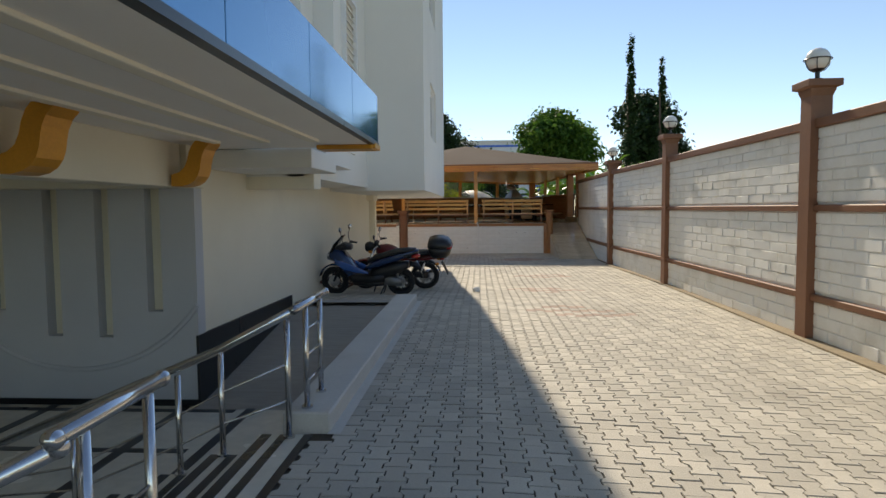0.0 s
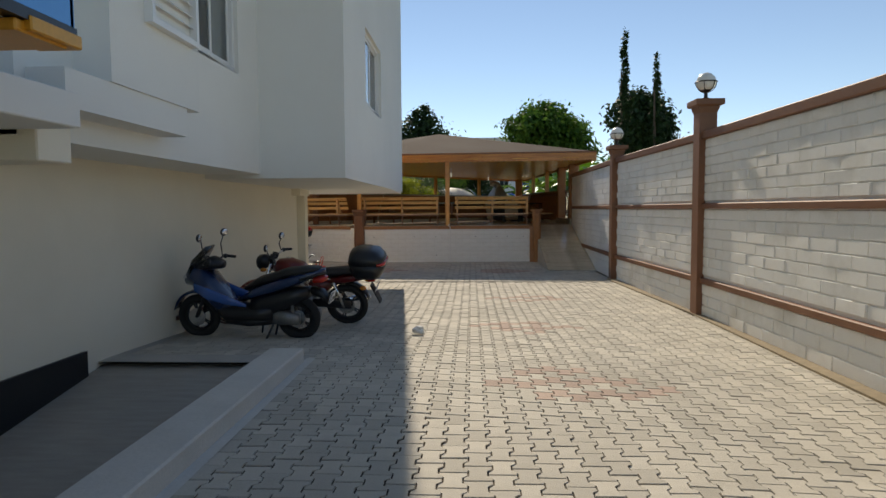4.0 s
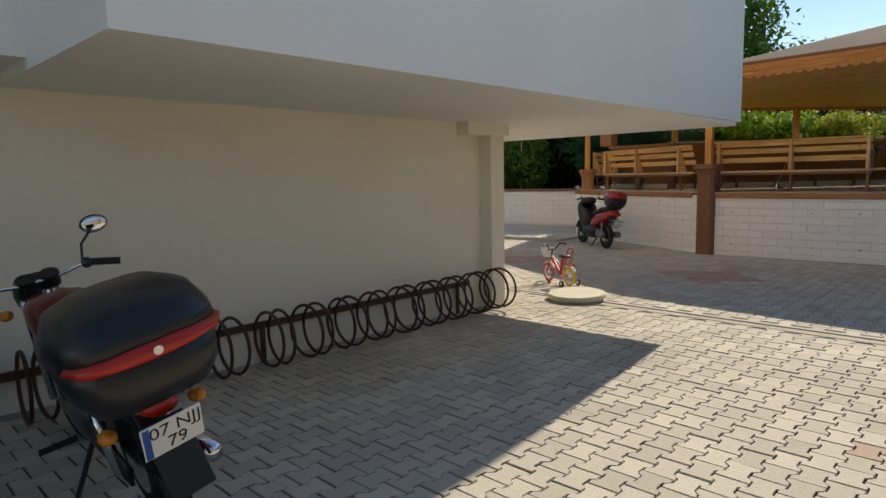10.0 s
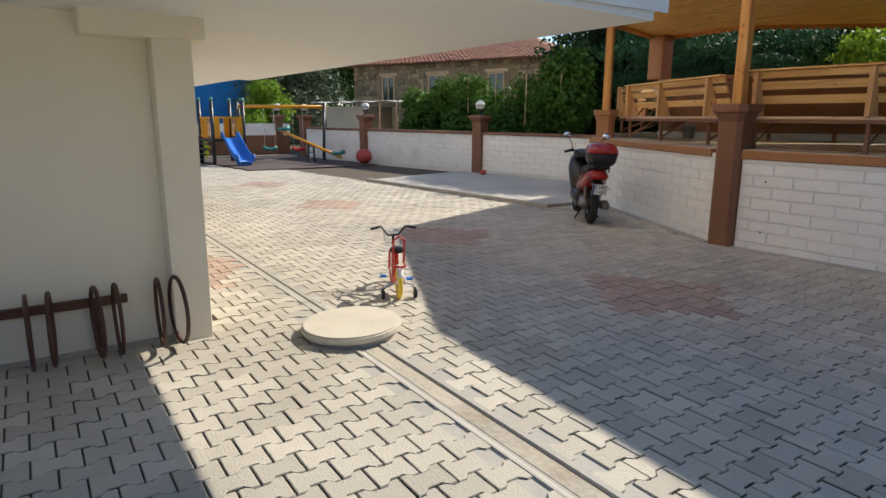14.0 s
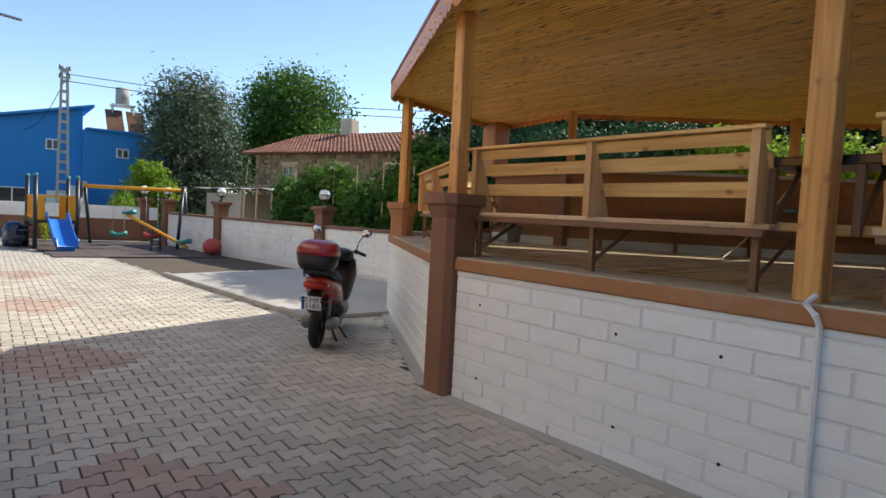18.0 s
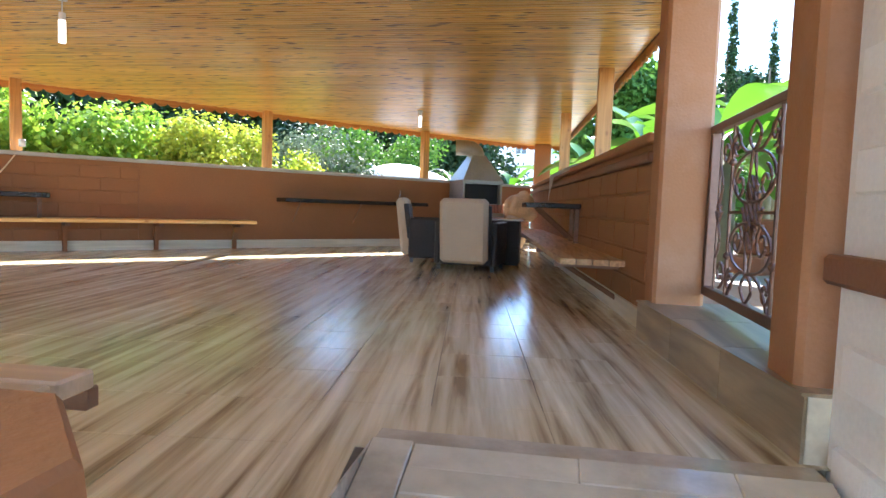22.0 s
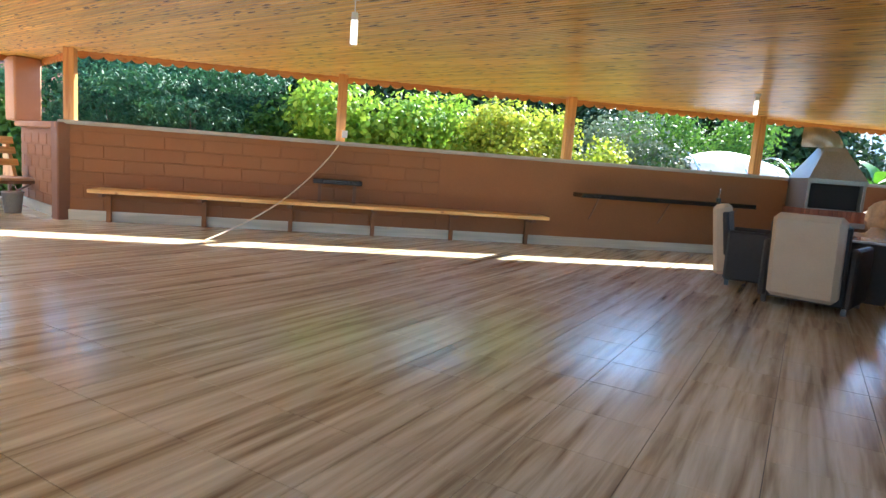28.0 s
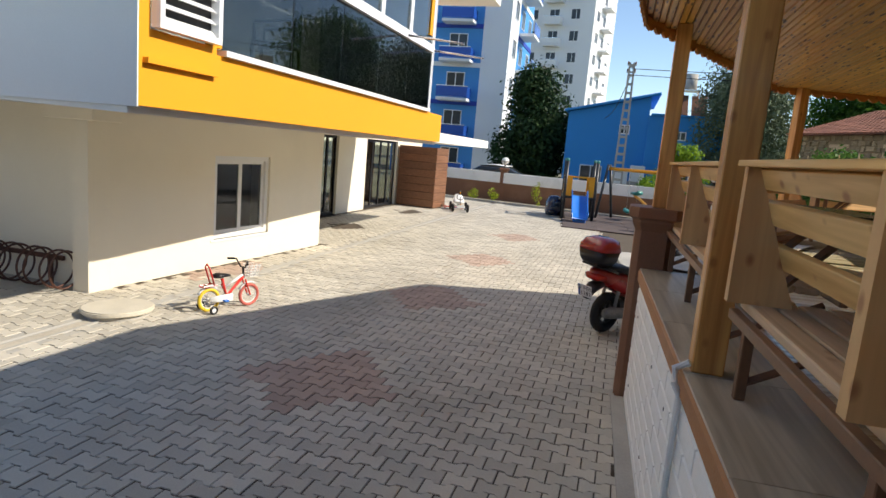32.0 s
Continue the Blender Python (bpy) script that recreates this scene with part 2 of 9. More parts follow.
# ---- mesh helpers ----
def box(bm, x0, y0, z0, x1, y1, z1, bevel=0.0, m=None):
    r = bmesh.ops.create_cube(bm, size=1.0)
    vs = r["verts"]
    bmesh.ops.scale(bm, vec=(x1 - x0, y1 - y0, z1 - z0), verts=vs)
    bmesh.ops.translate(bm, vec=((x0 + x1) / 2, (y0 + y1) / 2, (z0 + z1) / 2), verts=vs)
    if bevel:
        es = list({e for v in vs for e in v.link_edges})
        out = bmesh.ops.bevel(bm, geom=es, offset=bevel, segments=1, affect="EDGES", profile=0.5)
        vs = list({v for f in out["faces"] for v in f.verts} | {v for v in vs if v.is_valid})
    if m is not None:
        bmesh.ops.transform(bm, matrix=m, verts=[v for v in vs if v.is_valid])
    return bm


def nb():
    return bmesh.new()


def cube(x0, y0, z0, x1, y1, z1, bevel=0.0):
    return box(bmesh.new(), x0, y0, z0, x1, y1, z1, bevel)


def cyl(bm, p0, p1, r0, r1=None, n=16):
    p0, p1 = Vector(p0), Vector(p1)
    r1 = r0 if r1 is None else r1
    d = p1 - p0
    r = bmesh.ops.create_cone(bm, cap_ends=True, segments=n, radius1=r0, radius2=r1, depth=d.length)
    m = Matrix.Translation((p0 + p1) / 2) @ d.to_track_quat("Z", "Y").to_matrix().to_4x4()
    bmesh.ops.transform(bm, matrix=m, verts=r["verts"])
    return bm


def ball(bm, c, r, n=16, scale=(1, 1, 1)):
    q = bmesh.ops.create_uvsphere(bm, u_segments=n, v_segments=max(6, n // 2), radius=r)
    bmesh.ops.scale(bm, vec=scale, verts=q["verts"])
    bmesh.ops.translate(bm, vec=c, verts=q["verts"])
    return bm


def tube(bm, pts, r, n=8, closed=False):
    """A round bar along a line of points."""
    pts = [Vector(p) for p in pts]
    rings = []
    count = len(pts)
    up = Vector((0, 0, 1))
    for i, p in enumerate(pts):
        a = pts[(i - 1) % count] if (closed or i > 0) else p
        b = pts[(i + 1) % count] if (closed or i < count - 1) else p
        d = (b - a).normalized()
        u = d.cross(up)
        if u.length < 1e-3:
            u = d.cross(Vector((1, 0, 0)))
        u.normalize()
        w = u.cross(d).normalized()
        rad = r[i] if isinstance(r, (list, tuple)) else r
        rings.append([bm.verts.new(p + rad * (math.cos(2 * math.pi * k / n) * u + math.sin(2 * math.pi * k / n) * w)) for k in range(n)])
    last = count if closed else count - 1
    for i in range(last):
        A, B = rings[i], rings[(i + 1) % count]
        for k in range(n):
            bm.faces.new((A[k], A[(k + 1) % n], B[(k + 1) % n], B[k]))
    if not closed:
        bm.faces.new(rings[0][::-1])
        bm.faces.new(rings[-1])
    bmesh.ops.recalc_face_normals(bm, faces=bm.faces[:])
    return bm


def prism(bm, poly, z0, z1):
    lo = [bm.verts.new((x, y, z0)) for x, y in poly]
    hi = [bm.verts.new((x, y, z1)) for x, y in poly]
    n = len(poly)
    bm.faces.new(lo[::-1])
    bm.faces.new(hi)
    for i in range(n):
        bm.faces.new((lo[i], lo[(i + 1) % n], hi[(i + 1) % n], hi[i]))
    bmesh.ops.recalc_face_normals(bm, faces=bm.faces[:])
    return bm


def extrude_profile(bm, prof, x0, x1):
    """A profile of (y, z) points, drawn out along x."""
    a = [bm.verts.new((x0, y, z)) for y, z in prof]
    b = [bm.verts.new((x1, y, z)) for y, z in prof]
    n = len(prof)
    bm.faces.new(a)
    bm.faces.new(b[::-1])
    for i in range(n):
        bm.faces.new((a[i], b[i], b[(i + 1) % n], a[(i + 1) % n]))
    bmesh.ops.recalc_face_normals(bm, faces=bm.faces[:])
    return bm


def loft(bm, sections, cap=True):
    """Skin over rings of points, each with the same count."""
    rings = [[bm.verts.new(p) for p in s] for s in sections]
    n = len(rings[0])
    for A, B in zip(rings, rings[1:]):
        for k in range(n):
            bm.faces.new((A[k], A[(k + 1) % n], B[(k + 1) % n], B[k]))
    if cap:
        bm.faces.new(rings[0][::-1])
        bm.faces.new(rings[-1])
    bmesh.ops.recalc_face_normals(bm, faces=bm.faces[:])
    return bm


def mesh_of(name, bm, material, smooth=False):
    me = bpy.data.meshes.new(name)
    if smooth:
        for f in bm.faces:
            f.smooth = True
    bm.to_mesh(me)
    bm.free()
    me.materials.append(material)
    return me


def part(name, bm, material, parent, label="", smooth=False, m=None):
    ob = new(name, mesh_of(name, bm, material, smooth) if isinstance(bm, bmesh.types.BMesh) else bm)
    ob.parent = parent
    if m is not None:
        ob.matrix_basis = m
    if label:
        ob["label"] = label
    return ob


def thing(name, label, category, group="", m=None, kind=""):
    ob = new(name)
    ob.empty_display_size = 0.1
    if m is not None:
        ob.matrix_basis = m
    return tagged(ob, label, category, group, kind)


def solid(name, bm, material, label="", category="", kind="structure", smooth=False):
    return tagged(new(name, mesh_of(name, bm, material, smooth)), label, category, "", kind)


def along(p, q, z=0.0):
    """Pose with local x from p towards q (plan points)."""
    a = math.degrees(math.atan2(q[1] - p[1], q[0] - p[0]))
    return pose(p[0], p[1], z, 0, 0, a), math.hypot(q[0] - p[0], q[1] - p[1])

# ---- ground ----
FLOOR = 1.115
LEDGE = 1.152


def clamp01(v):
    return max(0.0, min(1.0, v))


def grade(x, y):
    """Height of the yard: it rises a little beside the building's entrance."""
    return 0.17 * clamp01((14.5 - y) / 4.0) * clamp01((3.2 - x) / 3.5)


LID = mat("cream_concrete", (0.60, 0.55, 0.45), 0.8, var=0.12, scale=4, fine=60, bump=0.2)
GRASSY = mat("dry_grass_ground", (0.20, 0.19, 0.10), 0.95, var=0.35, scale=0.35, fine=9, bump=0.5, stain=(0.34, 0.28, 0.19), stain_amount=0.8, stain_scale=0.2)
bm = nb()
for a in ((-600, -600, 600, -3.0), (-600, -3.0, -7.0, 600), (-1.6, -3.0, 600, 600), (-7.0, 12.0, -1.6, 600)):
    box(bm, a[0], a[1], -0.9, a[2], a[3], -0.06)
solid("ground", bm, GRASSY, "dry earth and grass around the plot", "ground")


def sheet(name, x0, x1, y0, y1, step, dz, material, label, category):
    """A draped sheet that follows the grade of the yard."""
    bm = nb()
    nx, ny = max(1, round((x1 - x0) / step)), max(1, round((y1 - y0) / step))
    g = [[bm.verts.new((x0 + (x1 - x0) * i / nx, y0 + (y1 - y0) * j / ny,
                        grade(x0 + (x1 - x0) * i / nx, y0 + (y1 - y0) * j / ny) + dz)) for j in range(ny + 1)] for i in range(nx + 1)]
    for i in range(nx):
        for j in range(ny):
            bm.faces.new((g[i][j], g[i + 1][j], g[i + 1][j + 1], g[i][j + 1]))
    return solid(name, bm, material, label, category)


sheet("paving_bed", -1.5, 4.6, -3.0, 18.2, 0.5, -0.013, SAND, "sand in the joints of the concrete paving", "paving")
sheet("paving_bed", -3.42, -1.5, 10.3, 18.2, 0.5, -0.013, SAND, "sand in the joints of the concrete paving", "paving")
sheet("paving_bed", -26.0, 3.8, 18.2, 27.4, 3.0, -0.013, SAND, "sand in the joints of the concrete paving", "paving")
sheet("paving_bed", -8.0, -3.42, 17.5, 18.2, 0.7, -0.013, SAND, "sand in the joints of the concrete paving", "paving")
sheet("paving_bed", -26.0, -8.0, 15.0, 18.2, 3.0, -0.013, SAND, "sand in the joints of the concrete paving", "paving")

# ---- drain channel across the yard, with a kerb and a manhole lid ----
bm = nb()
extrude_profile(bm, [(18.22, -0.1), (18.22, -0.0075), (18.388, -0.0075), (18.39, 0.004), (18.405, 0.003), (18.43, -0.006), (18.54, -0.008), (18.556, -0.016), (18.566, -0.016), (18.572, 0.005), (18.605, 0.005), (18.607, -0.0075), (18.78, -0.0075), (18.78, -0.1)], -2.9, 3.55)
extrude_profile(bm, [(18.30, -0.1), (18.30, -0.0075), (18.488, -0.0075), (18.49, 0.004), (18.505, 0.003), (18.52, 0.0), (18.557, -0.002), (18.56, -0.012), (18.569, -0.012), (18.574, 0.005), (18.60, 0.005), (18.602, -0.0075), (18.78, -0.0075), (18.78, -0.1)], -22.0, -2.9)
solid("drain_channel", bm, CONCRETE, "shallow concrete drain channel across the paved yard", "drain")
solid("drain_silt", cube(-2.45, 18.45, -0.05, 3.5, 18.552, -0.004), SILT, "rusty silt lying in the drain channel", "silt")
lid = thing("manhole_lid", "round cream painted concrete manhole lid on a raised rim", "manhole lid", "", pose(-2.80, 18.53, 0.0, 0, 0, 20))
part("rim", cyl(nb(), (0, 0, -0.02), (0, 0, 0.03), 0.315, n=32), CONCRETE, lid)
bm = cyl(nb(), (0, 0, 0.032), (0, 0, 0.085), 0.35, n=40)
es = [e for e in bm.edges if abs(e.verts[0].co.z - e.verts[1].co.z) < 0.001]
bmesh.ops.bevel(bm, geom=es, offset=0.012, segments=2, affect="EDGES")
part("cover", bm, LID, lid, "cream disc", m=pose(0, 0, 0, 1.5, -1.0))

# ---- blocks: laid in rows on a wall, joints recessed ----
def block_mesh(w, h, d=0.016, skew=0.0):
    """One raised block face with soft edges, its middle at the origin, facing local -y."""
    bm = nb()
    e = 0.008
    back = [bm.verts.new((sx * w / 2, 0.0, sz * h / 2)) for sx, sz in ((-1, -1), (1, -1), (1, 1), (-1, 1))]
    front = [bm.verts.new((sx * (w / 2 - e), -d + sx * skew * w / 2, sz * (h / 2 - e))) for sx, sz in ((-1, -1), (1, -1), (1, 1), (-1, 1))]
    bm.faces.new(front)
    for k in range(4):
        bm.faces.new((back[k], back[(k + 1) % 4], front[(k + 1) % 4], front[k]))
    bmesh.ops.recalc_face_normals(bm, faces=bm.faces[:])
    return bm


def lay_blocks(wall, length, z0, z1, material, w=0.46, h=0.13, first=0.0, single=True, gap=0.009, off=0.0, y=0.0):
    """Rows of blocks on the local x axis of a wall (its face at local y). single: objects of their own; else one joined part."""
    rows = max(1, round((z1 - z0) / h))
    h = (z1 - z0) / rows
    spots = []
    for r in range(rows):
        x = first - (w / 2 if r % 2 else 0)
        while x < length:
            a, b = max(0.0, x), min(length, x + w)
            if b - a > 0.08:
                spots.append((round((a + b) / 2, 4), z0 + (r + 0.5) * h, round(b - a, 3)))
            x += w
    if single:
        shared = {}
        for cx, cz, bw in spots:
            if bw not in shared:
                shared[bw] = mesh_of("block", block_mesh(bw - gap, h - gap), material)
            part("block", shared[bw], material, wall, m=pose(cx, y, cz))
    else:
        bm = nb()
        uneven = random.Random(len(spots))
        for cx, cz, bw in spots:
            q = block_mesh(bw - gap, h - gap, 0.016 + uneven.uniform(-0.003, 0.003), max(-0.035, min(0.035, uneven.gauss(0, 0.02))))
            bmesh.ops.translate(q, vec=(cx, y, cz), verts=q.verts[:])
            tmp = bpy.data.meshes.new("tmp")
            q.to_mesh(tmp)
            q.free()
            bm.from_mesh(tmp)
            bpy.data.meshes.remove(tmp)
        part("blockwork", bm, material, wall)
        wall.children[-1]["kind"] = "stuff"


# ---- east boundary wall: panels of white blocks between brown pillars and rails ----
def globe_lamp(x, y, z, r=0.145):
    lamp = thing("globe_lamp", "white globe lamp in a black cage on a boundary pillar", "lamp", "globe lamps", pose(x, y, z))
    bm = cyl(nb(), (0, 0, 0), (0, 0, 0.035), 0.075, 0.06, 16)
    cyl(bm, (0, 0, 0.03), (0, 0, 0.14), 0.028, 0.028, 12)
    cyl(bm, (0, 0, 0.12), (0, 0, 0.16), 0.05, 0.085, 16)
    part("stem", bm, BLACK_PLASTIC, lamp, "black stem")
    c = 0.13 + r
    part("globe", ball(nb(), (0, 0, c), r, 24), GLOBE, lamp, "milky white globe", True)
    bm = nb()
    for k in range(6):
        a = math.pi * 2 * k / 6
        tube(bm, [(math.cos(a) * (r + 0.012) * math.sin(t), math.sin(a) * (r + 0.012) * math.sin(t), c - (r + 0.012) * math.cos(t)) for t in [0.45 + 0.22 * i for i in range(6)]], 0.006, 5)
    tube(bm, [((r + 0.014) * math.cos(math.pi * 2 * k / 24), (r + 0.014) * math.sin(math.pi * 2 * k / 24), c) for k in range(24)], 0.008, 5, True)
    part("cage", bm, BLACK_PLASTIC, lamp, "black wire cage")
    return lamp


def pillar(name, x, y, z0, top, w, cap, material, label, group, turn=0.0, chamfer=0.0):
    p = thing(name, label, "pillar", group, pose(x, y, z0, 0, 0, turn))
    h = top - z0
    bm = nb()
    a = w / 2
    c = chamfer
    ring = [(-a + c, -a), (a - c, -a), (a, -a + c), (a, a - c), (a - c, a), (-a + c, a), (-a, a - c), (-a, -a + c)] if c else [(-a, -a), (a, -a), (a, a), (-a, a)]
    k = cap / w
    f = 0.52 if chamfer > 0.06 else 1.0
    secs = [[(px, py, z) for px, py in ring] for z in (-0.05, h - (0.2 if f == 1 else 0.104))]
    part("shaft", loft(nb(), secs), material, p)
    steps = ((1.0, h - 0.104), (1.06, h - 0.1), (1.2, h - 0.09), (1.22, h - 0.06), (1.24, h - 0.054), (k, h - 0.048), (k * 1.01, h - 0.03), (k, h - 0.008), (k - 0.05, h)) if f < 1 else ((1.0, h - 0.2 * f), (1.04, h - 0.185 * f), (1.14, h - 0.15 * f), (1.2, h - 0.125 * f), (1.2, h - 0.105 * f), (k, h - 0.085 * f), (k, h - 0.008), (k - 0.03, h))
    bm = loft(nb(), [[(px * s, py * s, z) for px, py in ring] for s, z in steps])
    part("capital", bm, material, p, "flared capital")
    return p


GLOBE = mat("milky_globe", (0.86, 0.85, 0.80), 0.25, var=0.02, bump=0.0)
EAST = [(4.12, -3.0), (3.95, 8.45), (3.83, 14.15), (3.63, 18.98), (3.66, 25.5)]
for i, (p, q) in enumerate(zip(EAST, EAST[1:])):
    m, L = along(p, q)
    w = solid("wall_east", cube(0, -0.22, -0.3, L, -0.025, 2.75), JOINT, "white painted block boundary wall with brown rails", "wall")
    w.matrix_basis = m
    for z0, z1 in ((0.0, 0.5), (0.62, 1.64), (1.75, 2.7)):
        lay_blocks(w, L, z0 + 0.012, z1, BLOCK, 0.48, 0.14, first=0.1 * i, single=False)
    for ob in list(w.children):
        if ob.name.startswith("blockwork"):
            ob.matrix_basis = pose(L, -0.025, 0, 0, 0, 180)
    for z0, z1, out in ((0.505, 0.595, 0.035), (1.65, 1.735, 0.03), (2.7, 2.82, 0.04)):
        part("rail", cube(0, -0.24, z0, L, out, z1, 0.012), BROWN, w, "brown painted rail")
for x, y, top in ((3.93, 8.43, 3.3), (3.82, 14.15, 3.3), (3.6, 18.97, 3.1)):
    pillar("fence_pillar", x + 0.06, y, 0, top, 0.26, 0.42, BROWN, "brown painted masonry pillar with a flared cap", "fence pillars")
    globe_lamp(x + 0.06, y, top)
# strip of bare soil along the wall's foot
bm = nb()
prism(bm, [(p[0] - 0.14 - 0.05 * math.sin(p[1] * 1.7), p[1]) for p in EAST[:4]] + [(p[0] + 0.1, p[1]) for p in EAST[3::-1]], -0.02, 0.022)
solid("soil_strip", bm, EARTH, "strip of bare soil along the wall", "ground")

# ---- apartment building ----
bm = nb()
box(bm, -8.2, 6.9, -0.6, -3.42, 17.45, 2.4)
box(bm, -14, 6.9, -0.6, -8.2, 15.0, 2.4)
solid("wall_building", bm, CREAM, "cream rendered ground floor wall of the apartment block", "wall")
# north wall of the ground floor with its window opening, and the recessed shop front further west
bm = nb()
for a in ((-8.2, 17.72, 0, -6.62, 17.95, 2.2), (-6.62, 17.72, 0, -5.33, 17.95, 0.4), (-6.62, 17.72, 1.62, -5.33, 17.95, 2.2), (-5.33, 17.72, 0, -3.5, 17.95, 2.2)):
    box(bm, *a)
NORTH = pose(-3.25, 17.66, 0, 0, 0, -4.6) @ pose(3.25, -17.95, 0)      # the wall runs a little askew
solid("wall_north", bm, CREAM, "cream rendered wall with a white window", "wall").matrix_basis = NORTH
solid("column", cube(-3.62, 17.452, -0.02, -3.25, 17.685, 1.97, 0.004), CREAM, "cream rendered corner column", "column")
solid("beam", cube(-3.66, 17.07, 1.968, -3.235, 17.77, 2.2, 0.01), CREAM, "cream rendered beam end on the column", "beam")
solid("beam", cube(-3.5, 8.3, 2.0, -2.5, 8.65, 2.35, 0.01), CREAM, "cream rendered beam below the upper floor", "beam")
# overhanging upper storeys: east face with one window opening
WY0, WY1, WZ0, WZ1 = 14.7, 16.45, 3.43, 4.68
bm = nb()
TOPZ = 16.0
box(bm, -1.66, 12.92, 2.11, -1.44, WY0, TOPZ)
box(bm, -1.66, WY1, 2.11, -1.44, 19.9, TOPZ)
box(bm, -1.66, WY0, 2.11, -1.44, WY1, WZ0)
box(bm, -1.452, 19.9, 2.11, -1.44, 19.985, TOPZ)
box(bm, -1.66, WY0, WZ1, -1.44, WY1, 6.3)
box(bm, -1.66, WY0, 7.6, -1.44, WY1, TOPZ)
box(bm, -14, 12.92, 2.11, -1.66, 13.12, TOPZ)
box(bm, -14, 13.12, 2.11, -1.66, 19.9, 2.3)
box(bm, -2.85, 8.3, 2.17, -2.63, 10.95, TOPZ)
box(bm, -2.85, 12.2, 2.17, -2.63, 12.92, TOPZ)
box(bm, -2.85, 10.95, 2.17, -2.63, 12.2, 3.4)
box(bm, -2.85, 10.95, 4.75, -2.63, 12.2, TOPZ)
box(bm, -14, 8.3, 2.17, -2.85, 12.92, 2.35)
box(bm, -2.63, 8.4, 2.36, -2.36, 10.15, 2.62)
box(bm, -2.63, 8.9, 2.622, -2.34, 10.38, 16)
solid("wall_upper", bm, WHITE_WALL, "pale rendered overhanging upper storeys of the apartment block", "wall")
bm = nb()
for a in ((-2.35, 19.9, 2.12, -1.453, 19.98, 2.68), (-9.2, 19.9, 2.12, -2.35, 19.98, 2.62), (-1.57, 19.9, 2.68, -1.453, 19.98, 16),
          (-2.42, 19.9, 2.68, -2.3, 19.98, 16), (-8.3, 19.9, 3.9, -8.1, 19.98, 16), (-2.42, 19.9, 5.6, -1.453, 19.98, 16)):
    box(bm, *a)
box(bm, -2.32, 19.98, 2.43, -1.5, 20.03, 2.47)
solid("wall_north_upper", bm, YELLOW, "yellow rendered band of the upper storey", "wall")
solid("soffit", extrude_profile(nb(), [(17.45, 2.1085), (19.88, 2.06), (19.88, 2.109), (17.45, 2.1095)], -9.2, -1.46), WHITE_WALL, "pale rendered soffit below the overhang", "soffit")


def window(name, w, h, m, leaves=2, label="white framed sliding window with dark panes", group="windows", depth=0.07, f=0.06):
    """In local x (width), z (height), facing local -y; the origin at its lower left corner."""
    t = thing(name, label, "window", group, m, "structure")
    bm = nb()
    box(bm, 0, -0.01, 0, w, depth, f)
    box(bm, 0, -0.01, h - f, w, depth, h)
    box(bm, 0, -0.01, f, f, depth, h - f)
    box(bm, w - f, -0.01, f, w, depth, h - f)
    part("window_frame", bm, WHITE_PVC, t, "white plastic frame")
    for k in range(leaves):
        a, b = f + (w - 2 * f) * k / leaves, f + (w - 2 * f) * (k + 1) / leaves
        y = 0.015 + 0.02 * (k % 2)
        s = 0.05
        bm = nb()
        for c in ((a, f, b, f + s), (a, h - f - s, b, h - f), (a, f + s, a + s, h - f - s), (b - s, f + s, b, h - f - s)):
            box(bm, c[0], y, c[1], c[2], y + 0.03, c[3])
        sash = part("sash", bm, WHITE_PVC, t)
        part("pane", cube(a + s, y + 0.012, f + s, b - s, y + 0.018, h - f - s), DARK_GLASS, sash, "dark reflecting pane")
    part("window_sill", cube(-0.06, -0.06, -0.035, w + 0.06, depth, 0.0, 0.005), WHITE_PVC, t)
    # flat sheet painted dark in place of an unlit room
    part("dark_room", cube(0.0, depth + 0.25, 0, w, depth + 0.27, h), ROOM_SHADE, t, "sheet painted dark as the shade behind the panes")
    return t


WHITE_PVC = mat("white_plastic", (0.80, 0.80, 0.78), 0.35, var=0.02, bump=0.0)
DARK_GLASS = glass("window_glass", (0.55, 0.60, 0.62))
# near-black colour that stands in for indoor shade; no rooms are built
ROOM_SHADE = mat("painted_room_shade", (0.06, 0.06, 0.06), 0.8, var=0.3, bump=0.0)
window("window_1", WY1 - WY0, WZ1 - WZ0, pose(-1.50, WY0, WZ0, 0, 0, 90))
window("window_2", WY1 - WY0, 1.3, pose(-1.50, WY0, 6.3, 0, 0, 90))
window("window_3", 1.25, 1.35, pose(-2.69, 10.95, 3.4, 0, 0, 90))
window("window_4", 1.29, 1.22, NORTH @ pose(-5.33, 17.90, 0.4, 0, 0, 180), f=0.07)


def louvre(w, h, m, n, label):
    t = thing("louvre", label, "louvre", "louvres", m)
    bm = nb()
    for c in ((0, 0, w, 0.05), (0, h - 0.05, w, h), (0, 0.05, 0.05, h - 0.05), (w - 0.05, 0.05, w, h - 0.05)):
        box(bm, c[0], -0.05, c[1], c[2], 0.03, c[3])
    part("louvre_frame", bm, WHITE_PVC, t)
    blade = mesh_of("slat", box(nb(), 0.05, -0.03, -0.004, w - 0.05, 0.03, 0.004, 0, pose(0, 0, 0, 40)), WHITE_PVC)
    for k in range(n):
        part("slat", blade, WHITE_PVC, t, m=pose(0, 0, 0.08 + (h - 0.16) * k / (n - 1)))
    # dark sheet: the shade between the slats is put in as colour
    part("backing", cube(0.03, 0.035, 0.03, w - 0.03, 0.045, h - 0.03), ROOM_SHADE, t)


louvre(0.86, 1.8, pose(-2.32, 9.4, 3.2, 0, 0, 90), 17, "white slatted louvre panel on the rendered wall")
louvre(0.73, 0.9, pose(-1.57, 20.02, 2.69, 0, 0, 180), 9, "white slatted vent in the yellow wall")

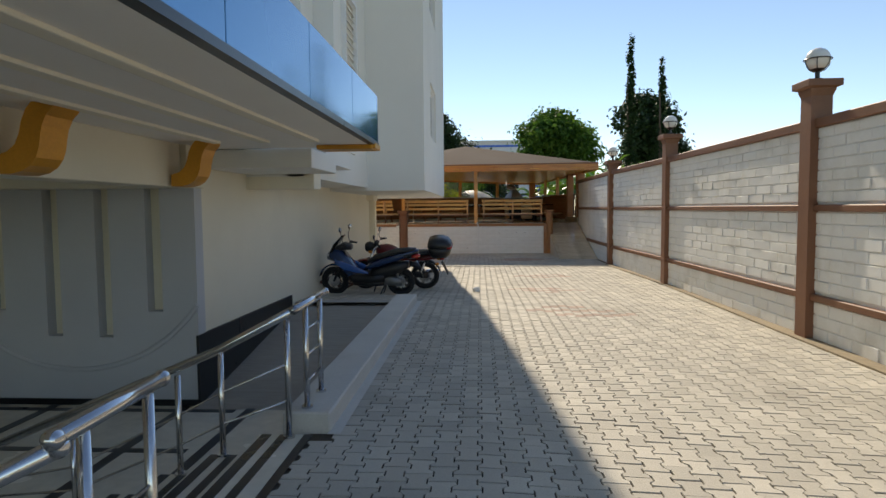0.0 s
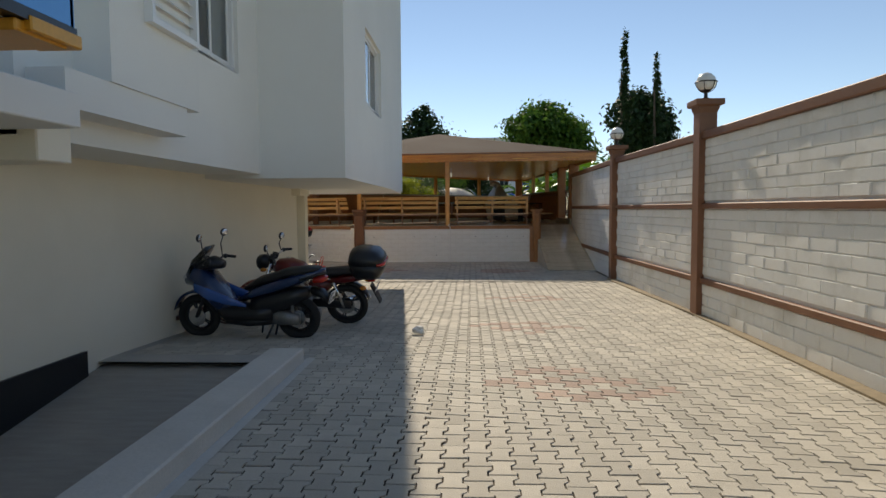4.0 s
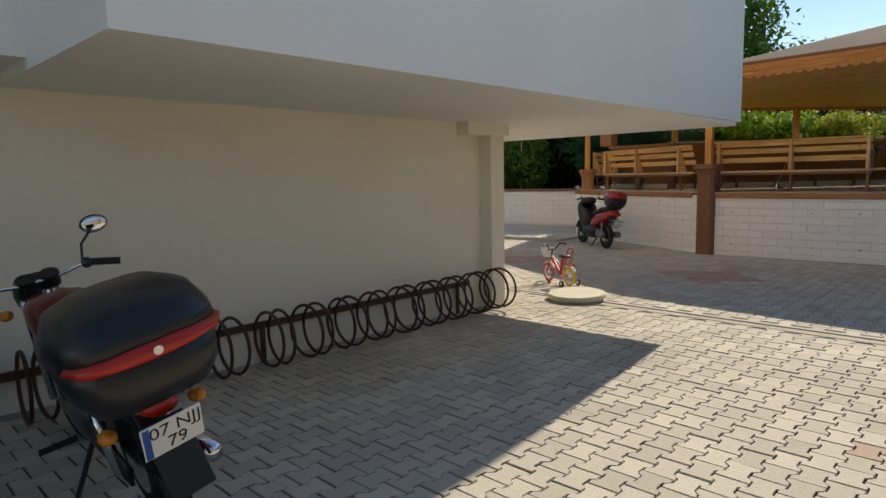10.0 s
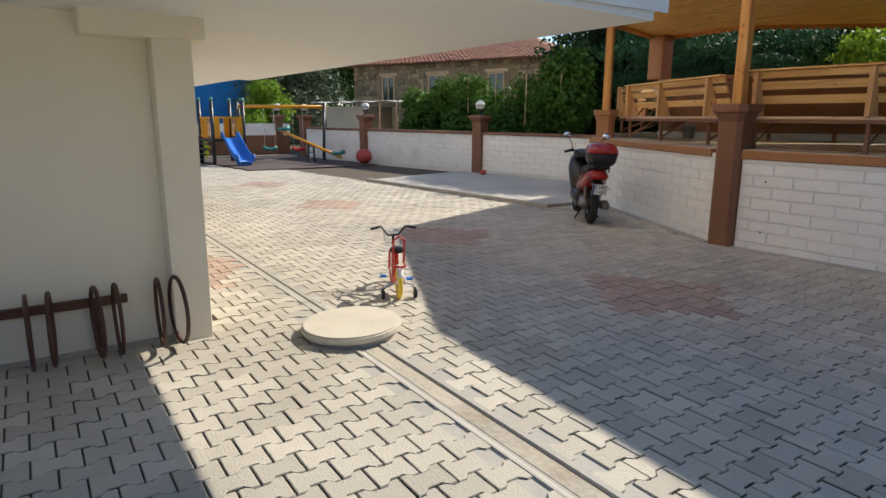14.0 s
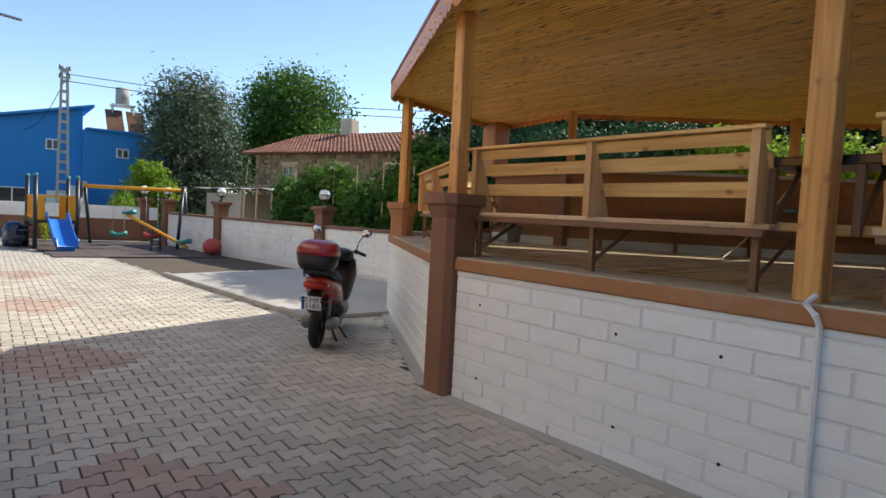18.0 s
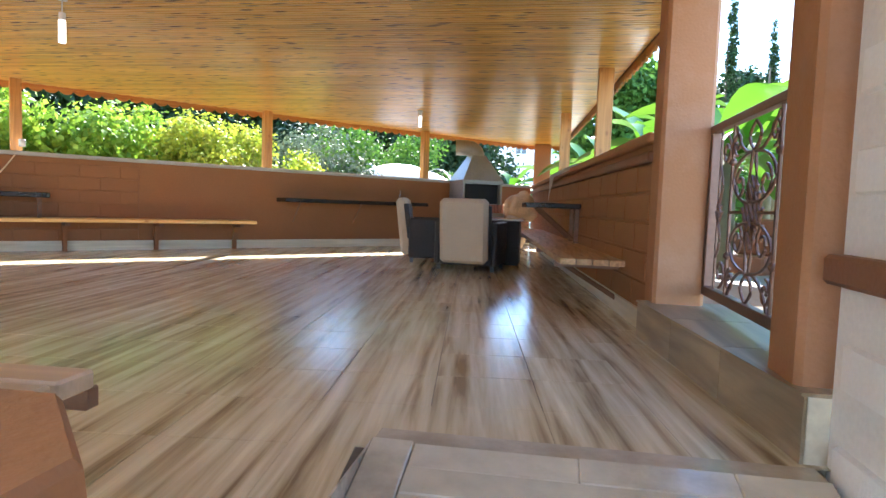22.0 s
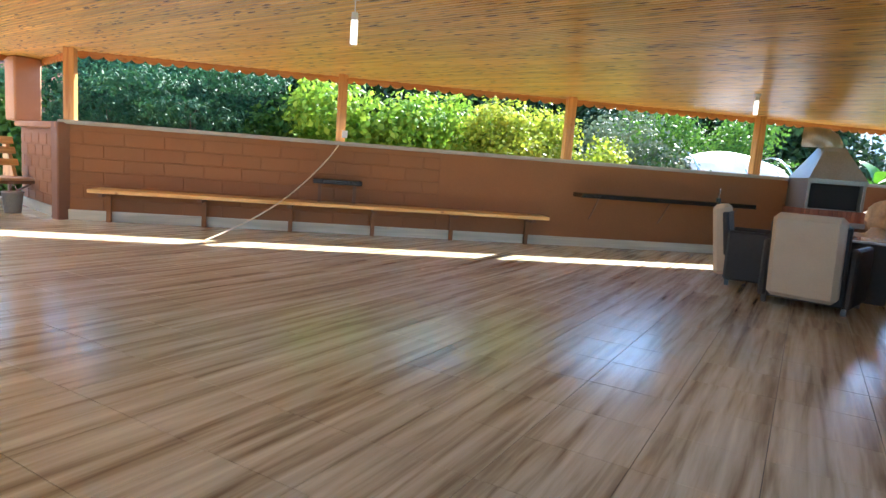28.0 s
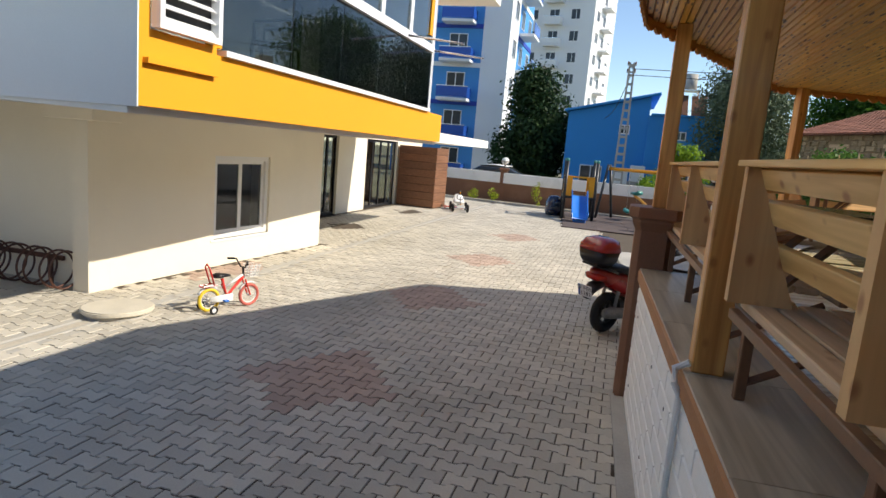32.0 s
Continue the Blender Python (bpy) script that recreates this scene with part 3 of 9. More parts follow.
# ---- glazed balcony of the north face ----
SMOKED = glass("smoked_glass", (0.10, 0.12, 0.14))
bal = thing("glazed_balcony", "glazed balcony with smoked parapet glass and white frames", "balcony")
part("bottom_rail", cube(-8.3, 19.93, 2.62, -2.42, 20.03, 2.67), WHITE_PVC, bal, "white bottom rail")
part("middle_rail", cube(-8.3, 19.92, 3.62, -2.42, 20.03, 3.70), WHITE_PVC, bal, "white middle rail")
for k in range(5):
    a = -8.3 + 5.88 * k / 5
    part("parapet_pane", cube(a + 0.01, 19.96, 2.67, a + 5.88 / 5 - 0.01, 19.972, 3.62), SMOKED, bal, "smoked parapet glass")
    bm = nb()
    for c in ((a, 3.70, a + 0.06, 5.6), (a + 0.06, 3.70, a + 1.11, 3.76), (a + 1.11, 3.70, a + 1.17, 5.6), (a + 0.06, 5.54, a + 1.11, 5.6)):
        box(bm, c[0], 19.93, c[1], c[2], 19.99, c[3])
    sash = part("sash", bm, WHITE_PVC, bal)
    part("pane", cube(a + 0.06, 19.955, 3.76, a + 1.11, 19.965, 5.54), DARK_GLASS, sash)
part("balcony_floor", cube(-8.3, 17.9, 2.45, -2.42, 19.9, 2.6), CONCRETE, bal)
part("balcony_back", cube(-8.3, 17.6, 2.6, -2.42, 17.8, 5.6), CREAM, bal, "cream wall behind the glazing")
part("balcony_ceiling", cube(-8.3, 17.8, 5.6, -2.42, 19.9, 5.7), WHITE_WALL, bal)
part("side_wall", cube(-8.42, 17.8, 2.45, -8.3, 19.98, 16), GREY, bal, "dark side wall")
for x in (-6.9, -8.25):
    part("antenna_arm", tube(nb(), [(x, 20.0, 3.66), (x - 0.1, 20.9, 3.58)], 0.018, 6), STEEL, bal, "bare metal arm")
solid("wall_upper", cube(-14, 13.2, 5.72, -1.68, 19.88, 16), WHITE_WALL, "pale rendered upper storeys behind the balconies", "wall")
# plastic chair seen behind the smoked glass
ch = thing("plastic_chair", "black plastic garden chair on the glazed balcony", "chair", "", pose(-4.3, 19.35, 2.6, 0, 0, 20))
part("seat", cube(-0.25, -0.24, 0.40, 0.25, 0.24, 0.43, 0.01), BLACK_PLASTIC, ch)
bm = nb()
for k in range(5):
    box(bm, -0.22 + 0.095 * k, 0.22, 0.45, -0.16 + 0.095 * k, 0.25, 0.86)
box(bm, -0.26, 0.21, 0.84, 0.26, 0.26, 0.92, 0.01)
part("backrest", bm, BLACK_PLASTIC, ch)
for sx in (-0.23, 0.23):
    for sy in (-0.22, 0.22):
        part("leg", cyl(nb(), (sx * 1.08, sy * 1.08, 0), (sx, sy, 0.41), 0.02), BLACK_PLASTIC, ch)
    part("armrest", tube(nb(), [(sx * 1.1, -0.2, 0.42), (sx * 1.15, -0.2, 0.62), (sx * 1.1, 0.24, 0.68)], 0.02, 6), BLACK_PLASTIC, ch)

# ---- recessed shop front behind the north wall's west end ----
bm = nb()
for a in ((-20.0, 15.9, 0, -17.4, 16.1, 2.3), (-14.8, 15.9, 0, -12.9, 16.1, 2.3), (-11.9, 15.9, 0, -8.2, 16.1, 2.3), (-17.4, 15.9, 2.1, -11.9, 16.1, 2.3), (-8.4, 16.1, 0, -8.2, 17.72, 2.3)):
    box(bm, *a)
solid("wall_shopfront", bm, CREAM, "cream rendered recessed ground floor wall", "wall")
solid("roof_shopfront", cube(-20, 12, 2.3, -8.2, 16.3, 2.6), YELLOW, "yellow edged slab over the recessed ground floor", "slab")
ALU = mat("dark_aluminium", (0.05, 0.05, 0.055), 0.4, metal=0.6, var=0.1, bump=0.0)
for x0, w, n in ((-14.8, -2.6, 4), (-11.9, -1.0, 2)):
    d = thing("glass_door", "dark framed glass door of the ground floor", "door", "glass doors", pose(x0 + w, 15.98, 0), "structure")
    w = -w
    for k in range(n):
        a, b = w * k / n, w * (k + 1) / n
        bm = nb()
        for c in ((a, 0, a + 0.04, 2.1), (b - 0.04, 0, b, 2.1), (a + 0.04, 0, b - 0.04, 0.08), (a + 0.04, 2.03, b - 0.04, 2.1)):
            box(bm, c[0], 0, c[1], c[2], 0.05, c[3])
        part("door_leaf", bm, ALU, d)
        part("pane", cube(a + 0.04, 0.02, 0.08, b - 0.04, 0.028, 2.03), DARK_GLASS, d)
    # dark sheet behind the door glass imitates the unlit interior
    part("dark_room", cube(-0.1, -0.8, 0, w + 0.1, -0.75, 2.1), ROOM_SHADE, d)
WOODEN_CLAD = wood("brown_cladding", (0.16, 0.07, 0.035), (0.27, 0.13, 0.07), 0.55)
cab = thing("meter_cabinet", "brown wood-clad enclosure at the corner of the paved yard", "enclosure", "", pose(-17.45, 16.15, 0, 0, 0, -8))
for k in range(8):
    part("board", cube(-0.95, 0, 0.03 + 0.248 * k, 0.0, 1.4, 0.272 + 0.248 * k, 0.008), WOODEN_CLAD, cab)

# ---- sunken entrance with steps and a ramp at the start ----
LAND = -0.43
MARBLE = mat("cream_marble_tile", (0.74, 0.69, 0.58), 0.25, var=0.12, scale=1.5, fine=9, bump=0.02)
BLACK_STONE = mat("black_granite", (0.012, 0.012, 0.014), 0.3, var=0.4, fine=120, bump=0.02)
solid("entrance_floor", cube(-7.0, -3.0, LAND - 0.15, -1.48, 6.92, LAND), MARBLE, "cream marble entrance floor below the yard", "floor")
st = thing("entrance_steps", "cream marble steps with black nosings down to the entrance", "steps", "", pose(0, 0, 0), "structure")
for k in range(4):
    x1 = -1.48 - 0.37 * k
    z = 0.165 - 0.15 * k
    part("tread", cube(x1 - 0.37, -3.0, LAND - 0.02 if k else -0.46, x1, 4.32, z - (0.0), 0.006), MARBLE, st)
    part("nosing", cube(x1 - 0.37 + 0.02, -3.0, z, x1 - 0.37 + 0.09, 4.3, z + 0.004), BLACK_STONE, st, "black granite strip")
    part("nosing", cube(x1 - 0.22, -3.0, z, x1 - 0.16, 4.3, z + 0.004), BLACK_STONE, st, "black granite strip")
part("nosing", cube(-1.53, -3.0, 0.165, -1.47, 4.3, 0.172), BLACK_STONE, st, "black granite strip")
for k in range(6):
    part("floor_strip", cube(-7.0, 1.0 + 1.1 * k, LAND, -2.95, 1.09 + 1.1 * k, LAND + 0.004), BLACK_STONE, st, "black granite floor strip")
    part("floor_strip", cube(-6.6 + 0.75 * k, -3.0, LAND, -6.5 + 0.75 * k, 6.9, LAND + 0.0045), BLACK_STONE, st, "black granite floor strip")
RAMPC = mat("grooved_concrete", (0.36, 0.335, 0.295), 0.85, var=0.15, scale=3, fine=60, bump=0.3, stretch=(1, 6, 1))
bm = nb()
prof = [(6.6, LAND), (10.6, 0.16), (10.6, -0.6), (6.6, -0.6)]
extrude_profile(bm, prof, -3.42, -1.66)
solid("entrance_ramp", bm, RAMPC, "grooved concrete ramp down to the entrance", "ramp")
bm = nb()
prof = [(6.7, LAND), (6.7, 0.36), (10.1, 0.33), (10.1, 0.08)]
extrude_profile(bm, prof, -3.42, -3.39)
solid("plinth", bm, BLACK_STONE, "black granite plinth along the ramp", "plinth")
bm = cube(-1.7, 4.35, -0.5, -1.36, 10.36, 0.31, 0.012)
KERB = mat("pale_concrete", (0.60, 0.58, 0.53), 0.8, var=0.1, scale=2, fine=50, bump=0.2, stain=(0.46, 0.43, 0.38), stain_amount=0.4)
solid("kerb", bm, KERB, "pale concrete kerb beside the ramp", "kerb")
sheet("mortar_strip", -1.37, -1.28, 4.3, 10.5, 0.5, 0.006, KERB, "pale mortar strip along the kerb", "trim")
sheet("mortar_strip", -3.42, -1.36, 10.3, 10.64, 0.4, 0.007, CONCRETE, "pale mortar strip at the head of the ramp", "trim")
sheet("mortar_strip", -3.42, -3.3, 10.66, 17.45, 0.5, 0.006, CONCRETE, "pale mortar strip along the wall", "trim")
# grey panel with slots and a raised arch line
bm = nb()
pz0, pz1 = LAND + 0.05, 1.97
slots = [(-5.77, -5.60), (-5.12, -4.95), (-4.53, -4.37), (-3.96, -3.79)]
lows = [0.63, 0.345, 0.33, 0.62]
edges = [-7.0] + [v for s in slots for v in s] + [-3.40]
for k in range(0, len(edges), 2):
    box(bm, edges[k], 6.72, pz0, edges[k + 1], 6.9, pz1)
for (a, b), lo in zip(slots, lows):
    box(bm, a, 6.72, pz0, b, 6.9, lo)
panel = solid("wall_entrance", bm, GREY, "grey rendered entrance panel with tall slots", "wall")
bm = nb()
tube(bm, [(-4.79 + 1.70 * math.cos(a), 6.715, 1.67 + 1.70 * math.sin(a)) for a in [math.pi + 0.05 + (math.pi - 0.66) * k / 36 for k in range(37)]], 0.03, 8)
part("arch_line", bm, GREY, panel, "raised curved moulding")
part("slot_back", cube(-7.0, 6.86, pz0, -3.42, 6.9, pz1), CREAM, panel, "paler slot backs")
part("skirting", cube(-7.0, 6.70, LAND, -3.38, 6.73, LAND + 0.07), BLACK_STONE, panel, "black skirting")
solid("wall_lintel", cube(-7.0, 6.5, 1.972, -3.36, 6.9, 2.418, 0.008), CREAM, "cream rendered lintel over the entrance panel", "wall")
solid("wall_lintel", cube(-3.75, -4.0, 1.97, -3.42, 6.48, 2.42, 0.008), CREAM, "cream rendered lintel over the entrance panel", "wall")
solid("wall_entrance_side", cube(-7.2, -3.0, -0.6, -7.0, 6.9, 2.42), CREAM, "cream rendered side wall of the entrance", "wall")
GOLD = mat("gold_paint", (0.64, 0.29, 0.03), 0.35, metal=0.2, var=0.12, bump=0.05)
for y in (6.3, 4.05, 1.8):
    b = thing("corbel", "gold painted scroll corbel under the balcony", "corbel", "gold corbels", pose(-3.40, y + 0.03, 1.97, 0, 0, 90))
    pts = [(-0.02, 0.0), (-0.12, 0.0), (-0.19, 0.015), (-0.25, 0.05), (-0.29, 0.10), (-0.315, 0.165), (-0.325, 0.23), (-0.34, 0.30), (-0.37, 0.365), (-0.42, 0.42), (-0.42, 0.455), (-0.28, 0.455), (-0.235, 0.40), (-0.205, 0.33), (-0.185, 0.25), (-0.155, 0.185), (-0.10, 0.14), (-0.02, 0.115)]
    part("scroll", extrude_profile(nb(), pts, -0.13, 0.13), GOLD, b)

# ---- balcony over the entrance ----
bal = thing("front_balcony", "long balcony with blue reflecting glass and a ribbed soffit", "balcony")
bm = nb()
box(bm, -7.0, -4.0, 2.42, -1.5, 7.05, 2.5)
part("slab", bm, mat("soffit_paint", (0.88, 0.855, 0.81), 0.7, var=0.03, scale=1.5, fine=90, bump=0.06), bal, "pale soffit slab")
LIGHTSTRIP = mat("cream_soffit_strip", (0.88, 0.83, 0.70), 0.6, var=0.03, bump=0.0)
for x in (-1.95, -2.45, -2.95):
    part("soffit_strip", cube(x - 0.05, -4.0, 2.395, x + 0.05, 6.3, 2.42, 0.004), LIGHTSTRIP, bal, "raised cream soffit strip")
    part("soffit_shadow_gap", cube(x - 0.085, -4.0, 2.41, x - 0.055, 6.3, 2.42), BROWN, bal, "brown line beside the strip")
BLUE_GLASS = mat("blue_reflecting_glass", (0.10, 0.28, 0.48), 0.08, metal=0.55, var=0.03, bump=0.0)
for k in range(8):
    a = -4.0 + 11.1 * k / 8
    part("parapet_panel", cube(-1.47, a + 0.005, 2.47, -1.44, a + 11.1 / 8 - 0.005, 2.98, 0.003), BLUE_GLASS, bal, "blue reflecting glass panel")
part("parapet_end", cube(-2.6, 7.07, 2.47, -1.44, 7.1, 2.98, 0.003), BLUE_GLASS, bal, "blue reflecting glass panel")
part("edge_strip", cube(-1.5, -4.0, 2.42, -1.43, 7.1, 2.468), BLACK_STONE, bal, "black edge strip")
part("end_trim", cube(-2.05, 6.75, 2.37, -1.45, 7.06, 2.418, 0.006), GOLD, bal, "gold end trim")
part("end_block", cube(-1.62, 6.8, 2.38, -1.42, 7.12, 2.44, 0.006), GOLD, bal, "gold end block")
solid("wall_balcony", cube(-7.0, -4.0, 2.5, -2.9, 8.4, 16), WHITE_WALL, "pale rendered wall behind the balcony", "wall")
solid("beam", cube(-3.4, 7.1, 2.2, -2.2, 8.3, 2.42, 0.008), WHITE_WALL, "pale beam beyond the balcony", "beam")

# ---- steel handrails ----
def handrail(posts, top, bars, label):
    """posts: (x, y, foot, head); top: points of the rail; bars: height shares of the thin bars between the posts."""
    h = thing("handrail", label, "handrail", "handrails")
    part("top_rail", tube(nb(), top, 0.03, 12), STEEL, h, "thick polished tube", True)
    for end in (top[0], top[-1]):
        part("end_cap", ball(nb(), end, 0.034, 12), STEEL, h, "", True)
    for x, y, a, b in posts:
        part("post", cyl(nb(), (x, y, a), (x, y, b), 0.021, n=12), STEEL, h, "", True)
        part("collar", cyl(nb(), (x, y, a), (x, y, a + 0.015), 0.04, n=14), STEEL, h)
    for s in bars:
        part("bar", tube(nb(), [(x, y, a + (b - a) * s) for x, y, a, b in posts], 0.009, 8), STEEL, h, "", True)


handrail([(-1.55, 4.85, 0.31, 1.06), (-1.55, 4.46, 0.31, 1.06)], [(-1.53, 4.95, 1.08), (-1.53, 4.12, 1.07)], (0.25, 0.5, 0.75), "short polished steel handrail on the kerb")
handrail([(-1.62, 4.25, 0.17, 1.02), (-2.1, 4.28, 0.02, 0.76), (-2.42, 4.3, -0.13, 0.58), (-3.2, 4.3, LAND, 0.14), (-4.0, 4.3, LAND - 0.0, -0.1)], [(-1.53, 4.12, 1.07), (-2.1, 4.28, 0.77), (-4.2, 4.3, -0.12)], (0.3, 0.6), "polished steel handrail that slopes down the steps")
handrail([(-1.52, 2.32, 0.17, 1.06), (-1.52, 1.95, 0.17, 1.06)], [(-1.52, 2.42, 1.09), (-1.52, 1.82, 1.08)], (0.3, 0.62), "short polished steel handrail at the head of the steps")
handrail([(-1.75, 1.85, 0.02, 0.93), (-2.4, 1.85, -0.28, 0.6), (-3.3, 1.85, LAND, 0.15)], [(-1.52, 1.84, 1.05), (-3.5, 1.85, 0.06)], (0.3, 0.6), "polished steel handrail that slopes down the steps")

# ---- pavilion ----
# floor of wood-look tiles: strips of tile along the terrace, laid as single pieces where the walk passes
TILE_TURN = 6.8
TILE = bpy.data.materials.new("wood_look_tile")
TILE.use_nodes = True
n, l = TILE.node_tree.nodes, TILE.node_tree.links
b = n["Principled BSDF"]
tc, oi = n.new("ShaderNodeTexCoord"), n.new("ShaderNodeObjectInfo")
mp = n.new("ShaderNodeMapping")
mp.inputs["Scale"].default_value = (8.5, 0.42, 1.0)
geo = n.new("ShaderNodeNewGeometry")
off = n.new("ShaderNodeCombineXYZ")
l.new(oi.outputs["Random"], off.inputs[1])
sh = n.new("ShaderNodeVectorMath")
sh.operation = "MULTIPLY_ADD"
l.new(off.outputs[0], sh.inputs[0])
sh.inputs[1].default_value = (0, 0.4, 0)
lie = n.new("ShaderNodeMapping")          # the planks printed on the tiles run with the tiles
lie.inputs["Rotation"].default_value = (0, 0, -radians(TILE_TURN))
l.new(geo.outputs["Position"], lie.inputs["Vector"])
l.new(lie.outputs[0], sh.inputs[2])
l.new(sh.outputs[0], mp.inputs["Vector"])
grain = n.new("ShaderNodeTexNoise")
grain.inputs["Scale"].default_value = 2.1
grain.inputs["Detail"].default_value = 7
grain.inputs["Roughness"].default_value = 0.52
grain.inputs["Distortion"].default_value = 0.3
l.new(mp.outputs[0], grain.inputs["Vector"])
ramp = n.new("ShaderNodeValToRGB")
ramp.color_ramp.elements[0].position = 0.31
ramp.color_ramp.elements[0].color = (0.26, 0.185, 0.105, 1)
ramp.color_ramp.elements[1].position = 0.69
ramp.color_ramp.elements[1].color = (0.84, 0.76, 0.54, 1)
mid = ramp.color_ramp.elements.new(0.48)
mid.color = (0.60, 0.50, 0.315, 1)
l.new(grain.outputs["Fac"], ramp.inputs["Fac"])
l.new(ramp.outputs["Color"], b.inputs["Base Color"])
b.inputs["Roughness"].default_value = 0.19
b.inputs["Specular IOR Level"].default_value = 0.6
bp = n.new("ShaderNodeBump")
bp.inputs["Strength"].default_value = 0.05
bp.inputs["Distance"].default_value = 0.003
l.new(grain.outputs["Fac"], bp.inputs["Height"])
l.new(bp.outputs[0], b.inputs["Normal"])
GROUT = mat("dark_grout", (0.11, 0.085, 0.06), 0.8, var=0.1, bump=0.1)

W0, W1 = Vector((-5.55, 27.62)), Vector((2.54, 36.45))      # inner face of the long back wall
RW0, RW1 = (3.46, 27.42), (2.56, 36.42)                       # inner face of the right-hand wall
FLOORP = [(-3.3, 23.80), (2.35, 24.02), (2.35, 25.365), (3.64, 25.365), (3.66, 25.5), (3.5, 27.4), (2.56, 36.42), (-5.55, 27.62), (-7.45, 27.8), (-6.65, 25.3)]
solid("pavilion_floor", prism(nb(), FLOORP, -0.2, FLOOR - 0.004), GROUT, "raised floor slab of the pavilion under its tiles", "floor")


def inside(poly, x, y):
    hit = False
    for (x0, y0), (x1, y1) in zip(poly, poly[1:] + poly[:1]):
        if (y0 > y) != (y1 > y) and x < x0 + (y - y0) / (y1 - y0) * (x1 - x0):
            hit = not hit
    return hit


TILES = solid("floor_tiles", prism(nb(), [(-3.1, 23.9), (-3.0, 23.9), (-3.0, 24.0), (-3.1, 24.0)], FLOOR - 0.006, FLOOR - 0.004), TILE, "glossy wood-look floor tiles", "floor")
tw = 0.4
lay = pose(1.98, 26.48, FLOOR, 0, 0, TILE_TURN)
tile_mesh = mesh_of("tile", cube(0.0014, 0.0014, -0.004, tw - 0.0014, tw - 0.0014, 0.0, 0.0008), TILE)
bm = nb()
for i in range(-26, 10):
    for j in range(-14, 28):
        at = lay @ pose(i * tw, j * tw, 0)
        whole = all(inside(FLOORP, *(at @ Vector((sx * tw, sy * tw, 0))).xy) for sx in (0, 1) for sy in (0, 1))
        mid_at = (at @ Vector((tw / 2, tw / 2, 0))).xy
        if whole and mid_at.x > -2.6 and mid_at.y < 32.5:
            part("tile", tile_mesh, TILE, TILES, m=at)
        elif whole:
            box(bm, 0.0012, 0.0012, -0.004, tw - 0.0012, tw - 0.0012, 0.0, 0, at)
        else:      # cut tiles along the edges
            for a in range(4):
                for c in range(4):
                    if inside(FLOORP, *(at @ Vector(((a + 0.5) * tw / 4, (c + 0.5) * tw / 4, 0))).xy):
                        box(bm, a * tw / 4, c * tw / 4, -0.004, (a + 1) * tw / 4, (c + 1) * tw / 4, 0.0, 0, at)
part("cut_tiles", bm, TILE, TILES)["kind"] = "stuff"

# low front walls: white blocks, brown band, tiled ledge
SKIRT_TILE = wood("pale_wood_look_tile", (0.50, 0.45, 0.33), (0.76, 0.71, 0.55), 0.35, 0.0, grain=14, knots=0.0, rand=0.05)
STEP_TILE = wood("brown_wood_look_tile", (0.19, 0.135, 0.08), (0.40, 0.30, 0.19), 0.3, 0.0, along="y", grain=14, knots=0.0, rand=0.05)
LEDGE_TILE = wood("grey_wood_look_tile", (0.30, 0.25, 0.185), (0.58, 0.515, 0.415), 0.35, 0.0, grain=14, knots=0.0, rand=0.06)
for i, (p, q) in enumerate((((-3.06, 23.69), (2.125, 23.912)), ((-7.1, 25.515), (-3.38, 23.72)))):
    m, L = along(p, q)
    w = solid("wall_front", cube(0, 0.0, -0.1, L, 0.25, 1.09), JOINT, "low white block wall below the pavilion", "wall")
    w.matrix_basis = m
    lay_blocks(w, L, -0.05, 0.995, BLOCK, 0.45, 0.1306, first=-0.295)
    part("top_course", cube(0, -0.014, 1.0, L, 0.0, 1.038, 0.004), BLOCK, w)
    part("band", cube(-0.05, -0.035, 1.04, L + (0.02 if i == 0 else -0.15), 0.25, LEDGE - 0.012, 0.012), TERRA, w, "brown painted band")
    x = 0.0
    while x < L:
        part("ledge_tile", cube(x + 0.002, -0.025, LEDGE - 0.012, min(L, x + 0.9) - 0.002, 0.52, LEDGE, 0.002), LEDGE_TILE, w, "grey wood-look ledge tile")
        x += 0.9
for i, (p, q) in enumerate((((-3.06, 23.69), (2.125, 23.912)), ((-7.1, 25.515), (-3.38, 23.72)))):
    m, L = along(p, q)
    ob = solid("mortar_strip", cube(0, -0.13, -0.05, L, 0.0, 0.006, 0.004), CONCRETE, "pale mortar strip along the wall's foot", "trim")
    ob.matrix_basis = m
solid("wall_return", cube(2.126, 23.79, -0.05, 2.235, 24.02, LEDGE - 0.02, 0.01), TERRA, "brown painted return between the low wall and the pillar", "wall")
# weep holes and a white pipe on the front wall
bm = nb()
for x, z in ((-2.76, 0.8), (-1.5, 0.8), (-0.83, 0.8), (0.42, 0.8), (1.087, 0.8), (1.41, 0.8), (1.92, 0.8), (-2.76, 0.218), (-1.48, 0.218), (-0.8, 0.218)):
    wy = 23.69 + 0.043 * (x + 3.06)
    cyl(bm, (x, wy - 0.012, z), (x, wy - 0.019, z), 0.011, n=7)
solid("weep_holes", bm, RUBBER, "small dark holes in the white wall", "holes", "stuff")
bm = tube(nb(), [(-0.36, 23.77, 0.0), (-0.36, 23.77, 1.05), (-0.37, 23.745, 1.1), (-0.42, 23.745, 1.15), (-0.40, 23.8, 1.19)], 0.016, 8)
tagged(new("cable_duct", mesh_of("cable_duct", bm, WHITE_PVC)), "thin white cable duct up the block wall", "duct")

